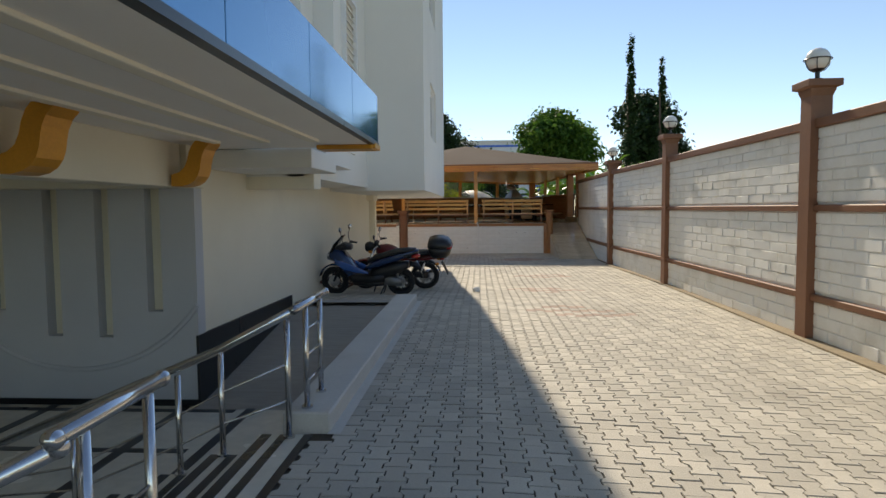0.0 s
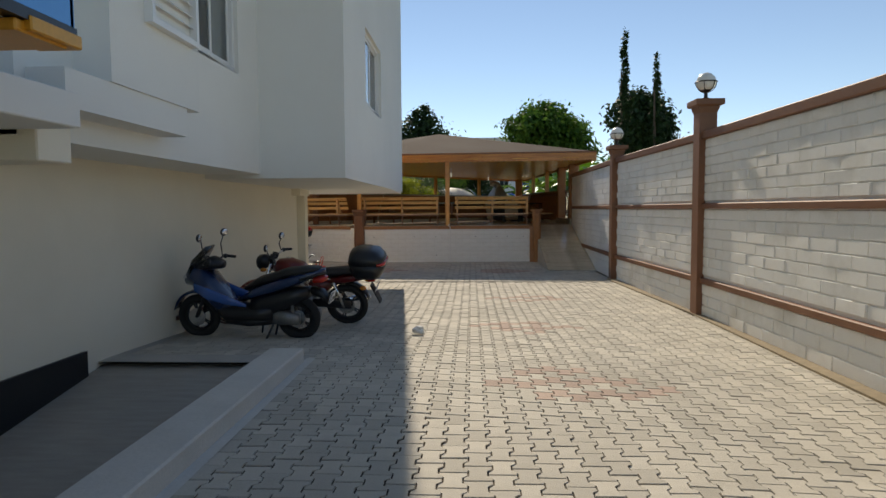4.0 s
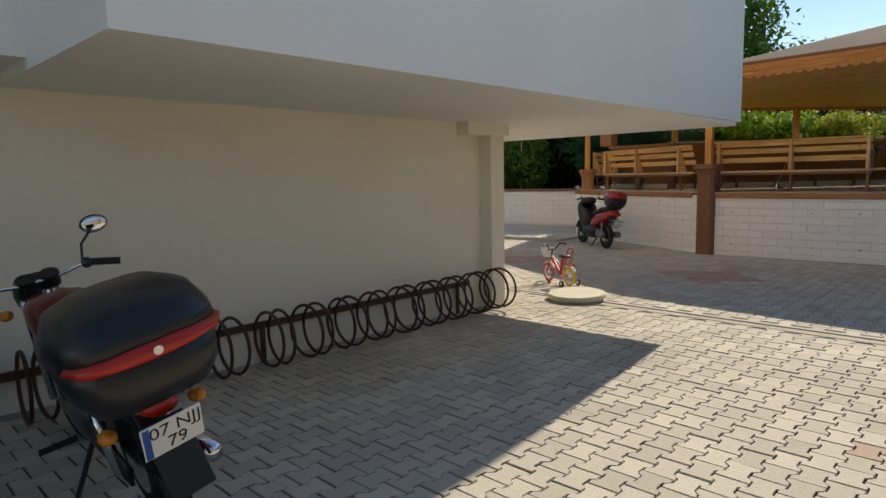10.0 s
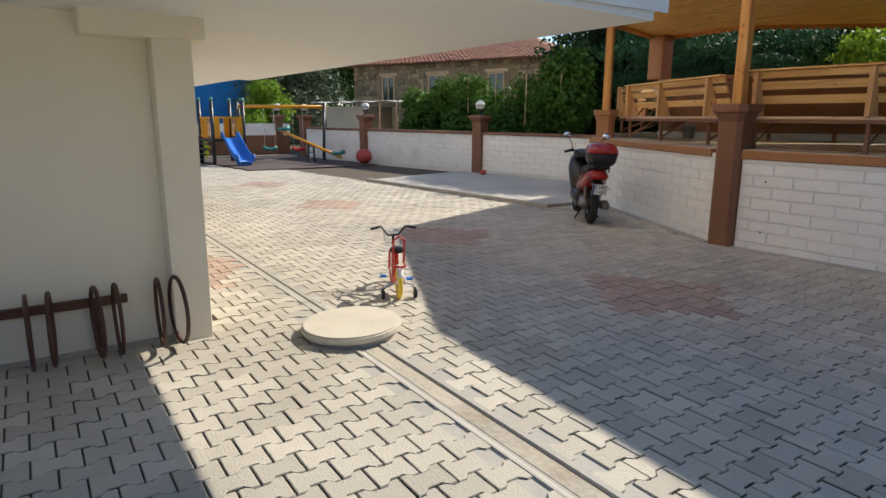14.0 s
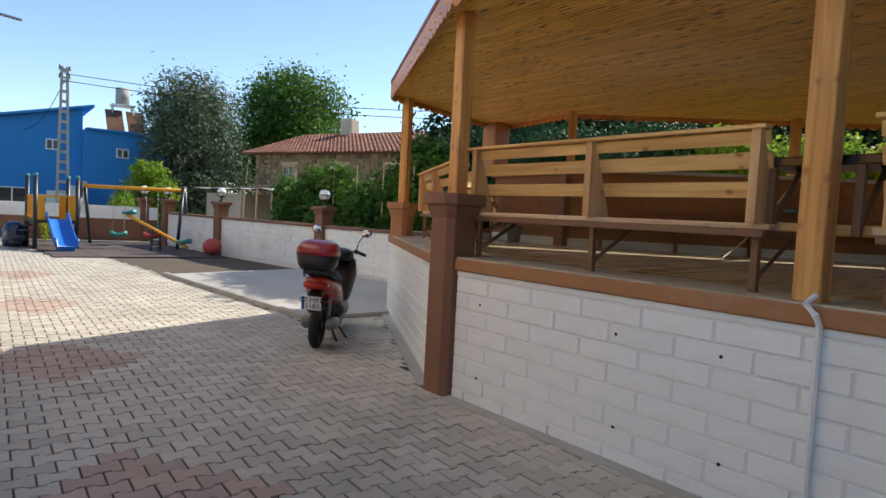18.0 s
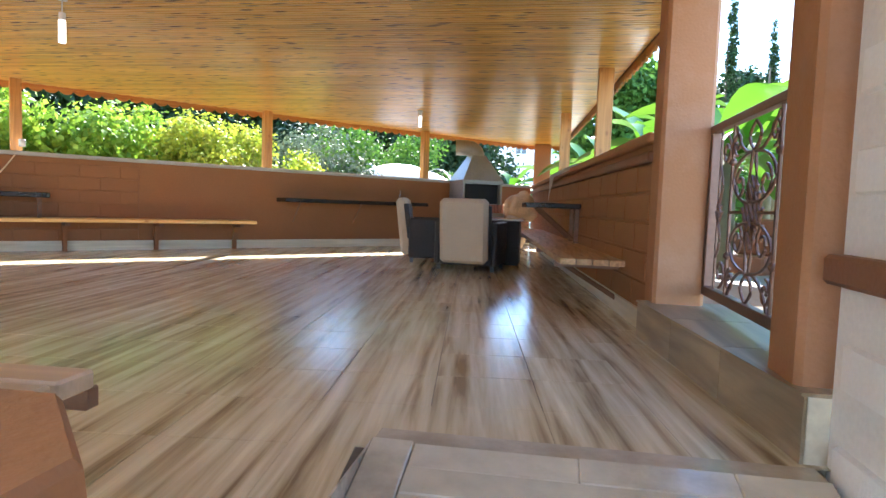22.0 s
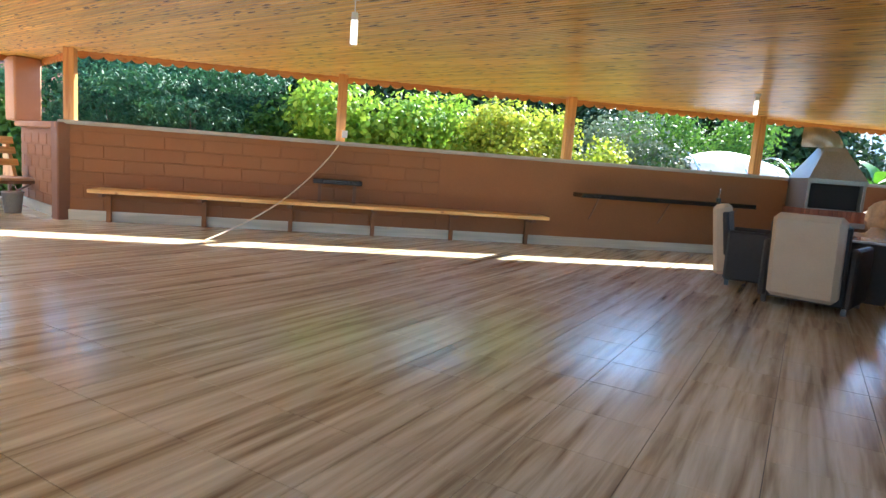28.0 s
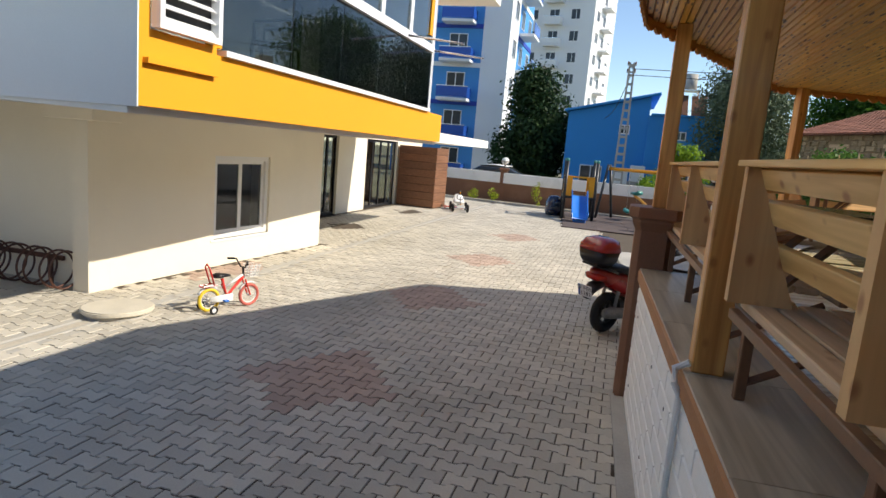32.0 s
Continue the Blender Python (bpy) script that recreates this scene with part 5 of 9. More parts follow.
bracket_table(pose(-0.86, 23.98, 1.885), 0.66, 0.42, "small black-topped table bracketed between two benches")
part("foot_board", cube(0.02, 0.08, -0.39, 0.64, 0.13, -0.345, 0.004), PINE, bpy.data.objects["bracket_table"], "pine cross board")
bracket_table(pose(-6.6, 25.95, 1.885, 0, 0, -26), 0.7, 0.42, "small black-topped table in the corner between benches")

# back wall: long plank seat, small table, black shelf
nW = Vector((W1.y - W0.y, -(W1.x - W0.x))).normalized()
dW = (W1 - W0).normalized()


def on_wall(s, out, z):
    p = W0 + dW * s + nW * out
    return pose(p.x, p.y, z, 0, 0, turnW + 180)


b = thing("plank_bench", "long pale pine plank seat on dark brackets along the brown wall", "bench", "", on_wall(6.04, 0.0, 0))
part("seat", cube(0, 0.02, 1.485, 5.63, 0.42, 1.53, 0.006), PINE, b, "pale pine plank")
for x in (0.2, 1.25, 2.3, 3.35, 4.4, 5.5):
    part("leg", cube(x - 0.025, 0.05, FLOOR, x + 0.025, 0.1, 1.485), BROWN_BLOCK, b)
    part("bracket", cube(x - 0.025, 0.02, 1.44, x + 0.025, 0.38, 1.485), BROWN, b)
t = thing("bracket_table", "small black-topped table above the plank seat", "table", "bracket tables", on_wall(3.56, 0.0, 1.83))
part("tabletop", cube(0, 0.02, -0.06, 0.6, 0.4, 0, 0.006), DARK_WOOD, t, "black glossy slab")
for x in (0.08, 0.52):
    part("leg", cube(x - 0.02, 0.1, -0.34, x + 0.02, 0.16, -0.06), BROWN_STEEL, t)
t = thing("wall_shelf", "long black shelf on steel brackets along the brown wall", "shelf", "", on_wall(9.1, 0.0, 1.875))
part("board", cube(0, 0.02, -0.06, 2.61, 0.36, 0, 0.006), DARK_WOOD, t, "black glossy board")
for x in (0.25, 1.3, 2.35):
    part("bracket", tube(nb(), [(x, 0.03, -0.36), (x, 0.3, -0.06)], 0.014, 4), BROWN, t)
tap = thing("shelf_tap", "thin steel tap on the black shelf", "tap", "", on_wall(8.62, 0.18, 1.875))
part("spout", tube(nb(), [(0, 0, 0), (0, 0, 0.2)], 0.008, 8), STEEL, tap)
part("base", cyl(nb(), (0, 0, 0), (0, 0, 0.06), 0.035, 0.03), BLACK_PLASTIC, tap)
# loose cable from the post to the floor
pk = W0 + dW * 3.27 + nW * 0.02
pts = []
for k in range(15):
    u = k / 14
    s = 3.25 - 1.35 * u
    p = W0 + dW * s + nW * (0.03 + 1.3 * u ** 1.4)
    pts.append((p.x, p.y, 2.26 - 1.13 * (u ** 0.85) - 0.12 * math.sin(math.pi * u)))
CORD = mat("beige_cord", (0.72, 0.58, 0.42), 0.6, var=0.05, bump=0.0)
tagged(new("loose_cable", mesh_of("loose_cable", tube(nb(), pts, 0.009, 6), CORD)), "beige cable hanging from a post to the floor", "cable")
sw = thing("socket_box", "white socket box on a roof post", "socket", "", pose(pk.x + 0.04, pk.y + 0.03, 2.36, 0, 0, turnW))
part("box", cube(-0.035, -0.03, 0, 0.035, 0.0, 0.09, 0.005), WHITE_PVC, sw)

SEAT_Y = wood("pine_seat_long", (0.46, 0.27, 0.13), (0.72, 0.48, 0.26), 0.5, 0.1, along="y")
# right wall: plank bench, bracket table
b = thing("plank_bench", "wide slatted pine seat along the side parapet", "bench", "", pose(0, 0, 0))
for k in range(4):
    a = 2.965 + 0.111 * k
    q = nb()
    vs = [q.verts.new(v) for v in ((a, 27.92, 1.46), (a + 0.103, 27.94, 1.46), (a - 0.502, 34.1, 1.46), (a - 0.605, 34.1, 1.46))]
    f = q.faces.new(vs)
    up = bmesh.ops.extrude_face_region(q, geom=[f])
    bmesh.ops.translate(q, vec=(0, 0, 0.04), verts=[v for v in up["geom"] if isinstance(v, bmesh.types.BMVert)])
    bmesh.ops.recalc_face_normals(q, faces=q.faces[:])
    part("seat_slat", q, SEAT_Y, b)
for yy in (28.2, 29.7, 31.2, 32.7, 33.9):
    xo = -0.1 * (yy - 28.08) - 0.06
    part("bracket", tube(nb(), [(3.5 + xo, yy, 1.18), (3.05 + xo, yy, 1.45)], 0.018, 4), BROWN_STEEL, b)
    part("batten", cube(3.0 + xo, yy - 0.025, 1.42, 3.5 + xo, yy + 0.025, 1.46), BROWN_STEEL, b)
bracket_table(pose(3.20, 29.92, 1.90, 0, 0, 95.7), 0.62, 0.55, "small dark table bracketed to the side parapet")

# pendant lamps
BULB = glow("lit_tube", (1.0, 0.98, 0.94), 0.3)
for x, y, bot in ((-0.45, 27.4, 2.85), (1.06, 32.2, 2.93)):
    lamp = thing("pendant_lamp", "white tube lamp hanging from the pine ceiling", "lamp", "pendant lamps", pose(x, y, bot))
    part("tube", cyl(nb(), (0, 0, 0), (0, 0, 0.15), 0.023, n=14), BULB, lamp, "white glowing tube", True)
    part("socket", cyl(nb(), (0, 0, 0.15), (0, 0, 0.2), 0.022, n=10), WHITE_PVC, lamp)
    part("cord", cyl(nb(), (0, 0, 0.2), (0, 0, CEIL_Z - bot), 0.004, n=6), WHITE_PVC, lamp)
    part("rose", cyl(nb(), (0, 0, CEIL_Z - bot - 0.025), (0, 0, CEIL_Z - bot), 0.035, n=12), WHITE_PVC, lamp)

# ---- rattan armchairs and the low table ----
RATTAN = mat("dark_rattan", (0.022, 0.018, 0.016), 0.5, var=0.4, scale=30, fine=160, bump=0.6)
CUSHION = mat("beige_cushion", (0.52, 0.40, 0.27), 0.9, var=0.08, scale=4, fine=120, bump=0.2)


def armchair(m):
    c = thing("armchair", "dark rattan armchair with beige cushions", "armchair", "rattan armchairs", m)
    part("base", cube(-0.3, -0.3, 0.06, 0.3, 0.3, 0.34, 0.015), RATTAN, c)
    for sx in (-1, 1):
        part("armrest", cube(sx * 0.33 - 0.035, -0.32, 0.06, sx * 0.33 + 0.035, 0.33, 0.56, 0.02), RATTAN, c)
        for sy in (-0.28, 0.28):
            part("foot", cube(sx * 0.31 - 0.02, sy - 0.02, 0, sx * 0.31 + 0.02, sy + 0.02, 0.06), BLACK_PLASTIC, c)
    part("back_frame", box(nb(), -0.3, -0.03, 0, 0.3, 0.03, 0.44, 0.01, pose(0, -0.31, 0.3, 8)), RATTAN, c)
    part("seat_cushion", cube(-0.28, -0.24, 0.34, 0.28, 0.31, 0.45, 0.035), CUSHION, c)
    part("back_cushion", box(nb(), -0.27, -0.06, 0, 0.27, 0.09, 0.72, 0.04, pose(0, -0.36, 0.09, 7)), CUSHION, c)
    return c


armchair(pose(2.01, 30.78, FLOOR, 0, 0, -6))
armchair(pose(1.45, 31.52, FLOOR, 0, 0, -82))
t = thing("low_table", "small dark rattan table with a pale top", "table", "", pose(2.26, 31.68, FLOOR))
part("base", cube(-0.28, -0.28, 0.0, 0.28, 0.28, 0.56, 0.01), RATTAN, t)
part("tabletop", cube(-0.33, -0.33, 0.56, 0.33, 0.33, 0.585, 0.008), mat("pale_table_glass", (0.5, 0.52, 0.5), 0.1, var=0.05, bump=0.0), t)

# ---- barbecue with a metal hood in the corner ----
bq = thing("barbecue", "built-in barbecue with a brick front and a steel hood", "barbecue", "", pose(1.60, 34.74, FLOOR, 0, 0, 30))
SHEET = mat("galvanised_hood", (0.32, 0.31, 0.28), 0.4, metal=0.6, var=0.15, scale=4, bump=0.05)
part("plinth", cube(-0.36, -0.30, 0, 0.36, 0.34, 0.55, 0.01), BROWN, bq)
part("counter", cube(-0.41, -0.36, 0.55, 0.41, 0.34, 0.62, 0.01), CONCRETE, bq)
brick = mesh_of("brick", cube(-0.026, -0.02, -0.075, 0.026, 0.02, 0.075, 0.004), mat("red_brick", (0.33, 0.13, 0.08), 0.8, var=0.15, rand=0.15, bump=0.3))
for k in range(13):
    part("brick", brick, None, bq, m=pose(-0.36 + 0.06 * k, -0.34, 0.70))
for k in range(11):
    part("brick", brick, None, bq, m=pose(-0.395, -0.29 + 0.06 * k, 0.70, 0, 0, 90))
part("hearth", cube(-0.37, -0.318, 0.62, 0.39, 0.34, 0.78), CONCRETE, bq)
part("fire_back", cube(-0.335, -0.2, 0.785, 0.335, 0.33, 1.16), RUBBER, bq, "sooty firebox back")
for sx in (-1, 1):
    part("hood_cheek", cube(sx * 0.36 - 0.02, -0.30, 0.78, sx * 0.36 + 0.02, 0.34, 1.17, 0.005), SHEET, bq)


def rect(w, d, z, y=0.02):
    return [(-w, y - d, z), (w, y - d, z), (w, y + d, z), (-w, y + d, z)]


part("hood", loft(nb(), [rect(0.385, 0.34, 1.13), rect(0.385, 0.34, 1.19), rect(0.16, 0.15, 1.58), rect(0.13, 0.13, 1.64)]), SHEET, bq, "tapering steel hood")
part("flue", tube(nb(), [(0, 0.02, 1.58), (0, 0.02, 1.66), (-0.03, 0.035, 1.72), (-0.09, 0.06, 1.765), (-0.17, 0.10, 1.78), (-0.34, 0.18, 1.78)], 0.14, 18), SHEET, bq, "bent steel flue", True)

# crumpled sacks beside it
for k, (x, y, z, s, col) in enumerate(((2.30, 34.6, 0.28, 0.3, (0.62, 0.5, 0.4)), (2.42, 34.7, 0.72, 0.26, (0.62, 0.42, 0.25)), (2.22, 34.85, 0.62, 0.22, (0.4, 0.25, 0.16)))):
    bm = nb()
    bmesh.ops.create_icosphere(bm, subdivisions=4, radius=s)
    for v in bm.verts:
        v.co *= 1 + 0.4 * noise.noise(v.co * 6 + Vector((k * 7, 0, 0))) + 0.16 * abs(noise.noise(v.co * 15 + Vector((k * 3, 5, 0))))
        v.co.z = max(v.co.z, -s * 0.85)
    sk = tagged(new("sack", mesh_of("sack", bm, mat("sack_cloth", col, 0.75, var=0.2, scale=6, fine=30, bump=0.5), True)), "crumpled pale sack in a pile by the barbecue", "sack", "sacks")
    sk.location = (x, y, FLOOR + z)

ENGINE_GREY = mat("galvanised_grey", (0.34, 0.35, 0.36), 0.5, metal=0.3, var=0.15, bump=0.05)
# grey bucket under the west bench
bk = thing("bucket", "small grey metal bucket on the terrace floor", "bucket", "", pose(-6.35, 27.35, FLOOR))
ringb = lambda r, z: [(r * math.cos(2 * math.pi * k / 18), r * math.sin(2 * math.pi * k / 18), z) for k in range(18)]
part("shell", loft(nb(), [ringb(0.09, 0.0), ringb(0.12, 0.25), ringb(0.126, 0.25), ringb(0.126, 0.265), ringb(0.115, 0.265), ringb(0.086, 0.01)]), ENGINE_GREY, bk, "", True)
part("handle", tube(nb(), [(0.12 * math.cos(a), 0.01, 0.25 + 0.1 * math.sin(a)) for a in [math.pi * k / 10 for k in range(11)]], 0.004, 5), STEEL, bk)

# white cloth laid over the coping of the side parapet, one end hanging down inside
CLOTH = mat("white_cloth", (0.72, 0.70, 0.68), 0.9, var=0.06, scale=8, fine=160, bump=0.2)
bm = nb()
rows_c = []
for i in range(25):
    y = 30.5 + 0.085 * i
    fx = RW0[0] + (y - RW0[1]) / (RW1[1] - RW0[1]) * (RW1[0] - RW0[0])
    hang = 0.03 + 0.33 * max(0.0, (i - 18) / 6.0)
    w = lambda k: 0.022 * noise.noise(Vector((y * 3.1, k * 1.7, 4.0)))
    rows_c.append([bm.verts.new(p) for p in ((fx - 0.062 + 0.5 * w(0), y, 2.30 - hang), (fx - 0.058 + 0.4 * w(1), y, 2.306), (fx - 0.045, y, 2.328), (fx + 0.03, y, 2.342 + abs(w(2))), (fx + 0.1, y, 2.338 + abs(w(3)) * 1.6), (fx + 0.2 + w(5), y, 2.33 + abs(w(4))))])
for a, c in zip(rows_c, rows_c[1:]):
    for k in range(5):
        bm.faces.new((a[k], a[k + 1], c[k + 1], c[k]))
bmesh.ops.solidify(bm, geom=bm.faces[:], thickness=0.006)
tagged(new("cloth", mesh_of("cloth", bm, CLOTH, True)), "crumpled white cloth laid over the parapet's coping", "cloth")

# ---- two-wheelers ----
BLUE_PAINT = mat("dark_blue_paint", (0.008, 0.028, 0.09), 0.25, var=0.05, bump=0.0, coat=0.6)
BLUE_LIGHT = mat("bright_blue_paint", (0.02, 0.10, 0.36), 0.25, var=0.05, bump=0.0, coat=0.6)
RED_PAINT = mat("red_paint", (0.36, 0.016, 0.014), 0.28, var=0.06, bump=0.0, coat=0.5)
DARK_RED = mat("dark_red_paint", (0.14, 0.008, 0.008), 0.3, var=0.06, bump=0.0, coat=0.4)
VINYL = mat("black_vinyl", (0.014, 0.013, 0.013), 0.55, var=0.2, fine=180, bump=0.25)
LENS_RED = mat("red_lens", (0.45, 0.02, 0.012), 0.15, var=0.05, bump=0.0)
LENS_AMBER = mat("amber_lens", (0.65, 0.22, 0.02), 0.15, var=0.05, bump=0.0)
CHROME = mat("chrome", (0.75, 0.75, 0.76), 0.12, metal=1.0, var=0.03, bump=0.0)
MIRROR = mat("mirror_glass", (0.85, 0.87, 0.9), 0.03, metal=1.0, var=0.0, bump=0.0)
ENGINE = mat("engine_alloy", (0.22, 0.22, 0.22), 0.45, metal=0.7, var=0.25, scale=9, bump=0.1)
PLATE_WHITE = mat("plate_white", (0.75, 0.76, 0.76), 0.4, var=0.04, bump=0.0)
DARK_ALLOY = mat("dark_alloy", (0.05, 0.05, 0.052), 0.4, metal=0.6, var=0.15, bump=0.03)
INK = mat("black_ink", (0.01, 0.01, 0.01), 0.6, var=0.0, bump=0.0)


def hull(bm, stations, n=14, power=2.6):
    """A rounded body along local x: stations of (x, z middle, half width, half height, y middle)."""
    secs = []
    for s in stations:
        x, zc, hw, hh = s[:4]
        yc = s[4] if len(s) > 4 else 0.0
        ring = []
        for k in range(n):
            a = 2 * math.pi * k / n
            c, q = math.cos(a), math.sin(a)
            ring.append((x, yc + hw * math.copysign(abs(c) ** (2 / power), c), zc + hh * math.copysign(abs(q) ** (2 / power), q)))
        secs.append(ring)
    return loft(bm, secs)


def torus(bm, c, R, r, n=28, k=10, flat=1.0):
    """A tyre in the local xz plane."""
    rings = []
    for i in range(n):
        a = 2 * math.pi * i / n
        rings.append([bm.verts.new((c[0] + (R + r * math.cos(b)) * math.cos(a), c[1] + r * flat * math.sin(b), c[2] + (R + r * math.cos(b)) * math.sin(a))) for b in [2 * math.pi * j / k for j in range(k)]])
    for i in range(n):
        A, B = rings[i], rings[(i + 1) % n]
        for j in range(k):
            bm.faces.new((A[j], A[(j + 1) % k], B[(j + 1) % k], B[j]))
    bmesh.ops.recalc_face_normals(bm, faces=bm.faces[:])
    return bm


def motor_wheel(parent, x, R, width, rim_mat, y=0.0, spokes=5):
    w = part("wheel", torus(nb(), (0, 0, 0), R - width / 2, width / 2, 32, 10, 1.0), RUBBER, parent, "black tyre", True, pose(x, y, R))
    bm = torus(nb(), (0, 0, 0), R - width - 0.01, 0.014, 28, 6, 2.2)
    cyl(bm, (0, -0.05, 0), (0, 0.05, 0), 0.05, n=14)
    for k in range(spokes):
        a = 2 * math.pi * k / spokes
        for d in (-0.1, 0.1):
            tube(bm, [(0.03 * math.cos(a), 0, 0.03 * math.sin(a)), ((R - width - 0.01) * math.cos(a + d), 0, (R - width - 0.01) * math.sin(a + d))], 0.011, 5)
    part("rim", bm, rim_mat, w, "alloy rim")
    bm = cyl(nb(), (0, 0.055, 0), (0, 0.06, 0), R * 0.4, n=24)
    part("brake_disc", bm, STEEL, w)
    return w


def plate_text(body, size, parent, m, name="plate_text"):
    cu = bpy.data.curves.new(name, "FONT")
    cu.body = body
    cu.size = size
    cu.align_x = "CENTER"
    cu.align_y = "CENTER"
    cu.extrude = 0.0006
    cu.materials.append(INK)
    ob = new(name, cu)
    ob.parent = parent
    ob.matrix_basis = m
    return ob


def number_plate(parent, m, rows, w=0.2, h=0.15):
    """Faces local -x; the rows are read from behind."""
    p = part("number_plate", cube(-0.003, -w / 2, -h / 2, 0.003, w / 2, h / 2, 0.002), PLATE_WHITE, parent, "white number plate", m=m)
    part("plate_band", cube(-0.0045, w / 2 - 0.03, -h / 2 + 0.005, -0.003, w / 2 - 0.005, h / 2 - 0.005), BLUE_LIGHT, p, "blue edge band")
    for k, row in enumerate(rows):
        plate_text(row, 0.075, p, pose(-0.0045, -0.012, 0.033 - 0.066 * k) @ Matrix(((0, 0, -1, 0), (-1, 0, 0, 0), (0, 1, 0, 0), (0, 0, 0, 1))))
    return p


def mirror_pair(parent, x, z, half, stalk=0.2):
    for s in (-1, 1):
        st = part("mirror_stalk", tube(nb(), [(x, s * half * 0.75, z), (x + 0.03, s * half * 0.85, z + stalk * 0.6), (x + 0.01, s * half * 1.05, z + stalk)], 0.007, 6), BLACK_PLASTIC, parent)
        mm = pose(x + 0.01, s * half * 1.15, z + stalk + 0.03, 0, 0, s * 8)
        sh = part("mirror", ball(nb(), (0.008, 0, 0), 0.06, 16, (0.35, 1.15, 0.8)), BLACK_PLASTIC, parent, "black mirror housing", True, mm)
        part("mirror_glass", ball(nb(), (-0.010, 0, 0), 0.054, 16, (0.18, 1.12, 0.76)), MIRROR, sh, "", True)


def bars(parent, x, z, half, metal):
    pts = [(x - 0.12, -half, z - 0.03), (x - 0.05, -half * 0.6, z + 0.005), (x, -0.08, z - 0.03), (x, 0.08, z - 0.03), (x - 0.05, half * 0.6, z + 0.005), (x - 0.12, half, z - 0.03)]
    part("handlebar", tube(nb(), pts, 0.012, 8), metal, parent, "", True)
    for s in (-1, 1):
        part("grip", tube(nb(), [(x - 0.12, s * half, z - 0.03), (x - 0.065, s * half * 0.68, z - 0.002)], 0.019, 10), RUBBER, parent, "black rubber grip", True)
        part("lever", tube(nb(), [(x - 0.02, s * half * 0.6, z - 0.005), (x - 0.045, s * half * 0.98, z - 0.025)], 0.006, 6), STEEL, parent)
        part("switch_box", ball(nb(), (x - 0.05, s * half * 0.62, z), 0.03, 10), BLACK_PLASTIC, parent)


def top_case(parent, x, z, w, d, h, lid_mat, red=True):
    """A rounded box with a lid, its middle at (x, z)."""
    def ring(sx, sy, zz, shift=0.0):
        n = 20
        out = []
        for k in range(n):
            a = 2 * math.pi * k / n
            c, q = math.cos(a), math.sin(a)
            out.append((x + shift + sx * math.copysign(abs(c) ** 0.6, c), sy * math.copysign(abs(q) ** 0.6, q), zz))
        return out
    b = part("top_case", loft(nb(), [ring(d * 0.36, w * 0.38, z - h / 2), ring(d * 0.45, w * 0.46, z - h * 0.32), ring(d * 0.5, w * 0.5, z + h * 0.02)]), BLACK_PLASTIC, parent, "black plastic top case", True)
    part("case_lid", loft(nb(), [ring(d * 0.51, w * 0.51, z + h * 0.03), ring(d * 0.49, w * 0.49, z + h * 0.2), ring(d * 0.4, w * 0.42, z + h * 0.4, 0.02), ring(d * 0.22, w * 0.26, z + h * 0.5, 0.03)]), lid_mat, b, "rounded lid", True)
    if red:
        part("reflector", hull(nb(), [(x - d * 0.515, z + h * 0.02, w * 0.30, 0.028), (x - d * 0.45, z + h * 0.02, w * 0.44, 0.034), (x - d * 0.33, z + h * 0.05, w * 0.502, 0.03)]), LENS_RED, b, "red reflector strip", True)
        part("lock", cyl(nb(), (x - d * 0.54, 0, z + h * 0.02), (x - d * 0.5, 0, z + h * 0.02), 0.016, n=12), CHROME, b)
    return b


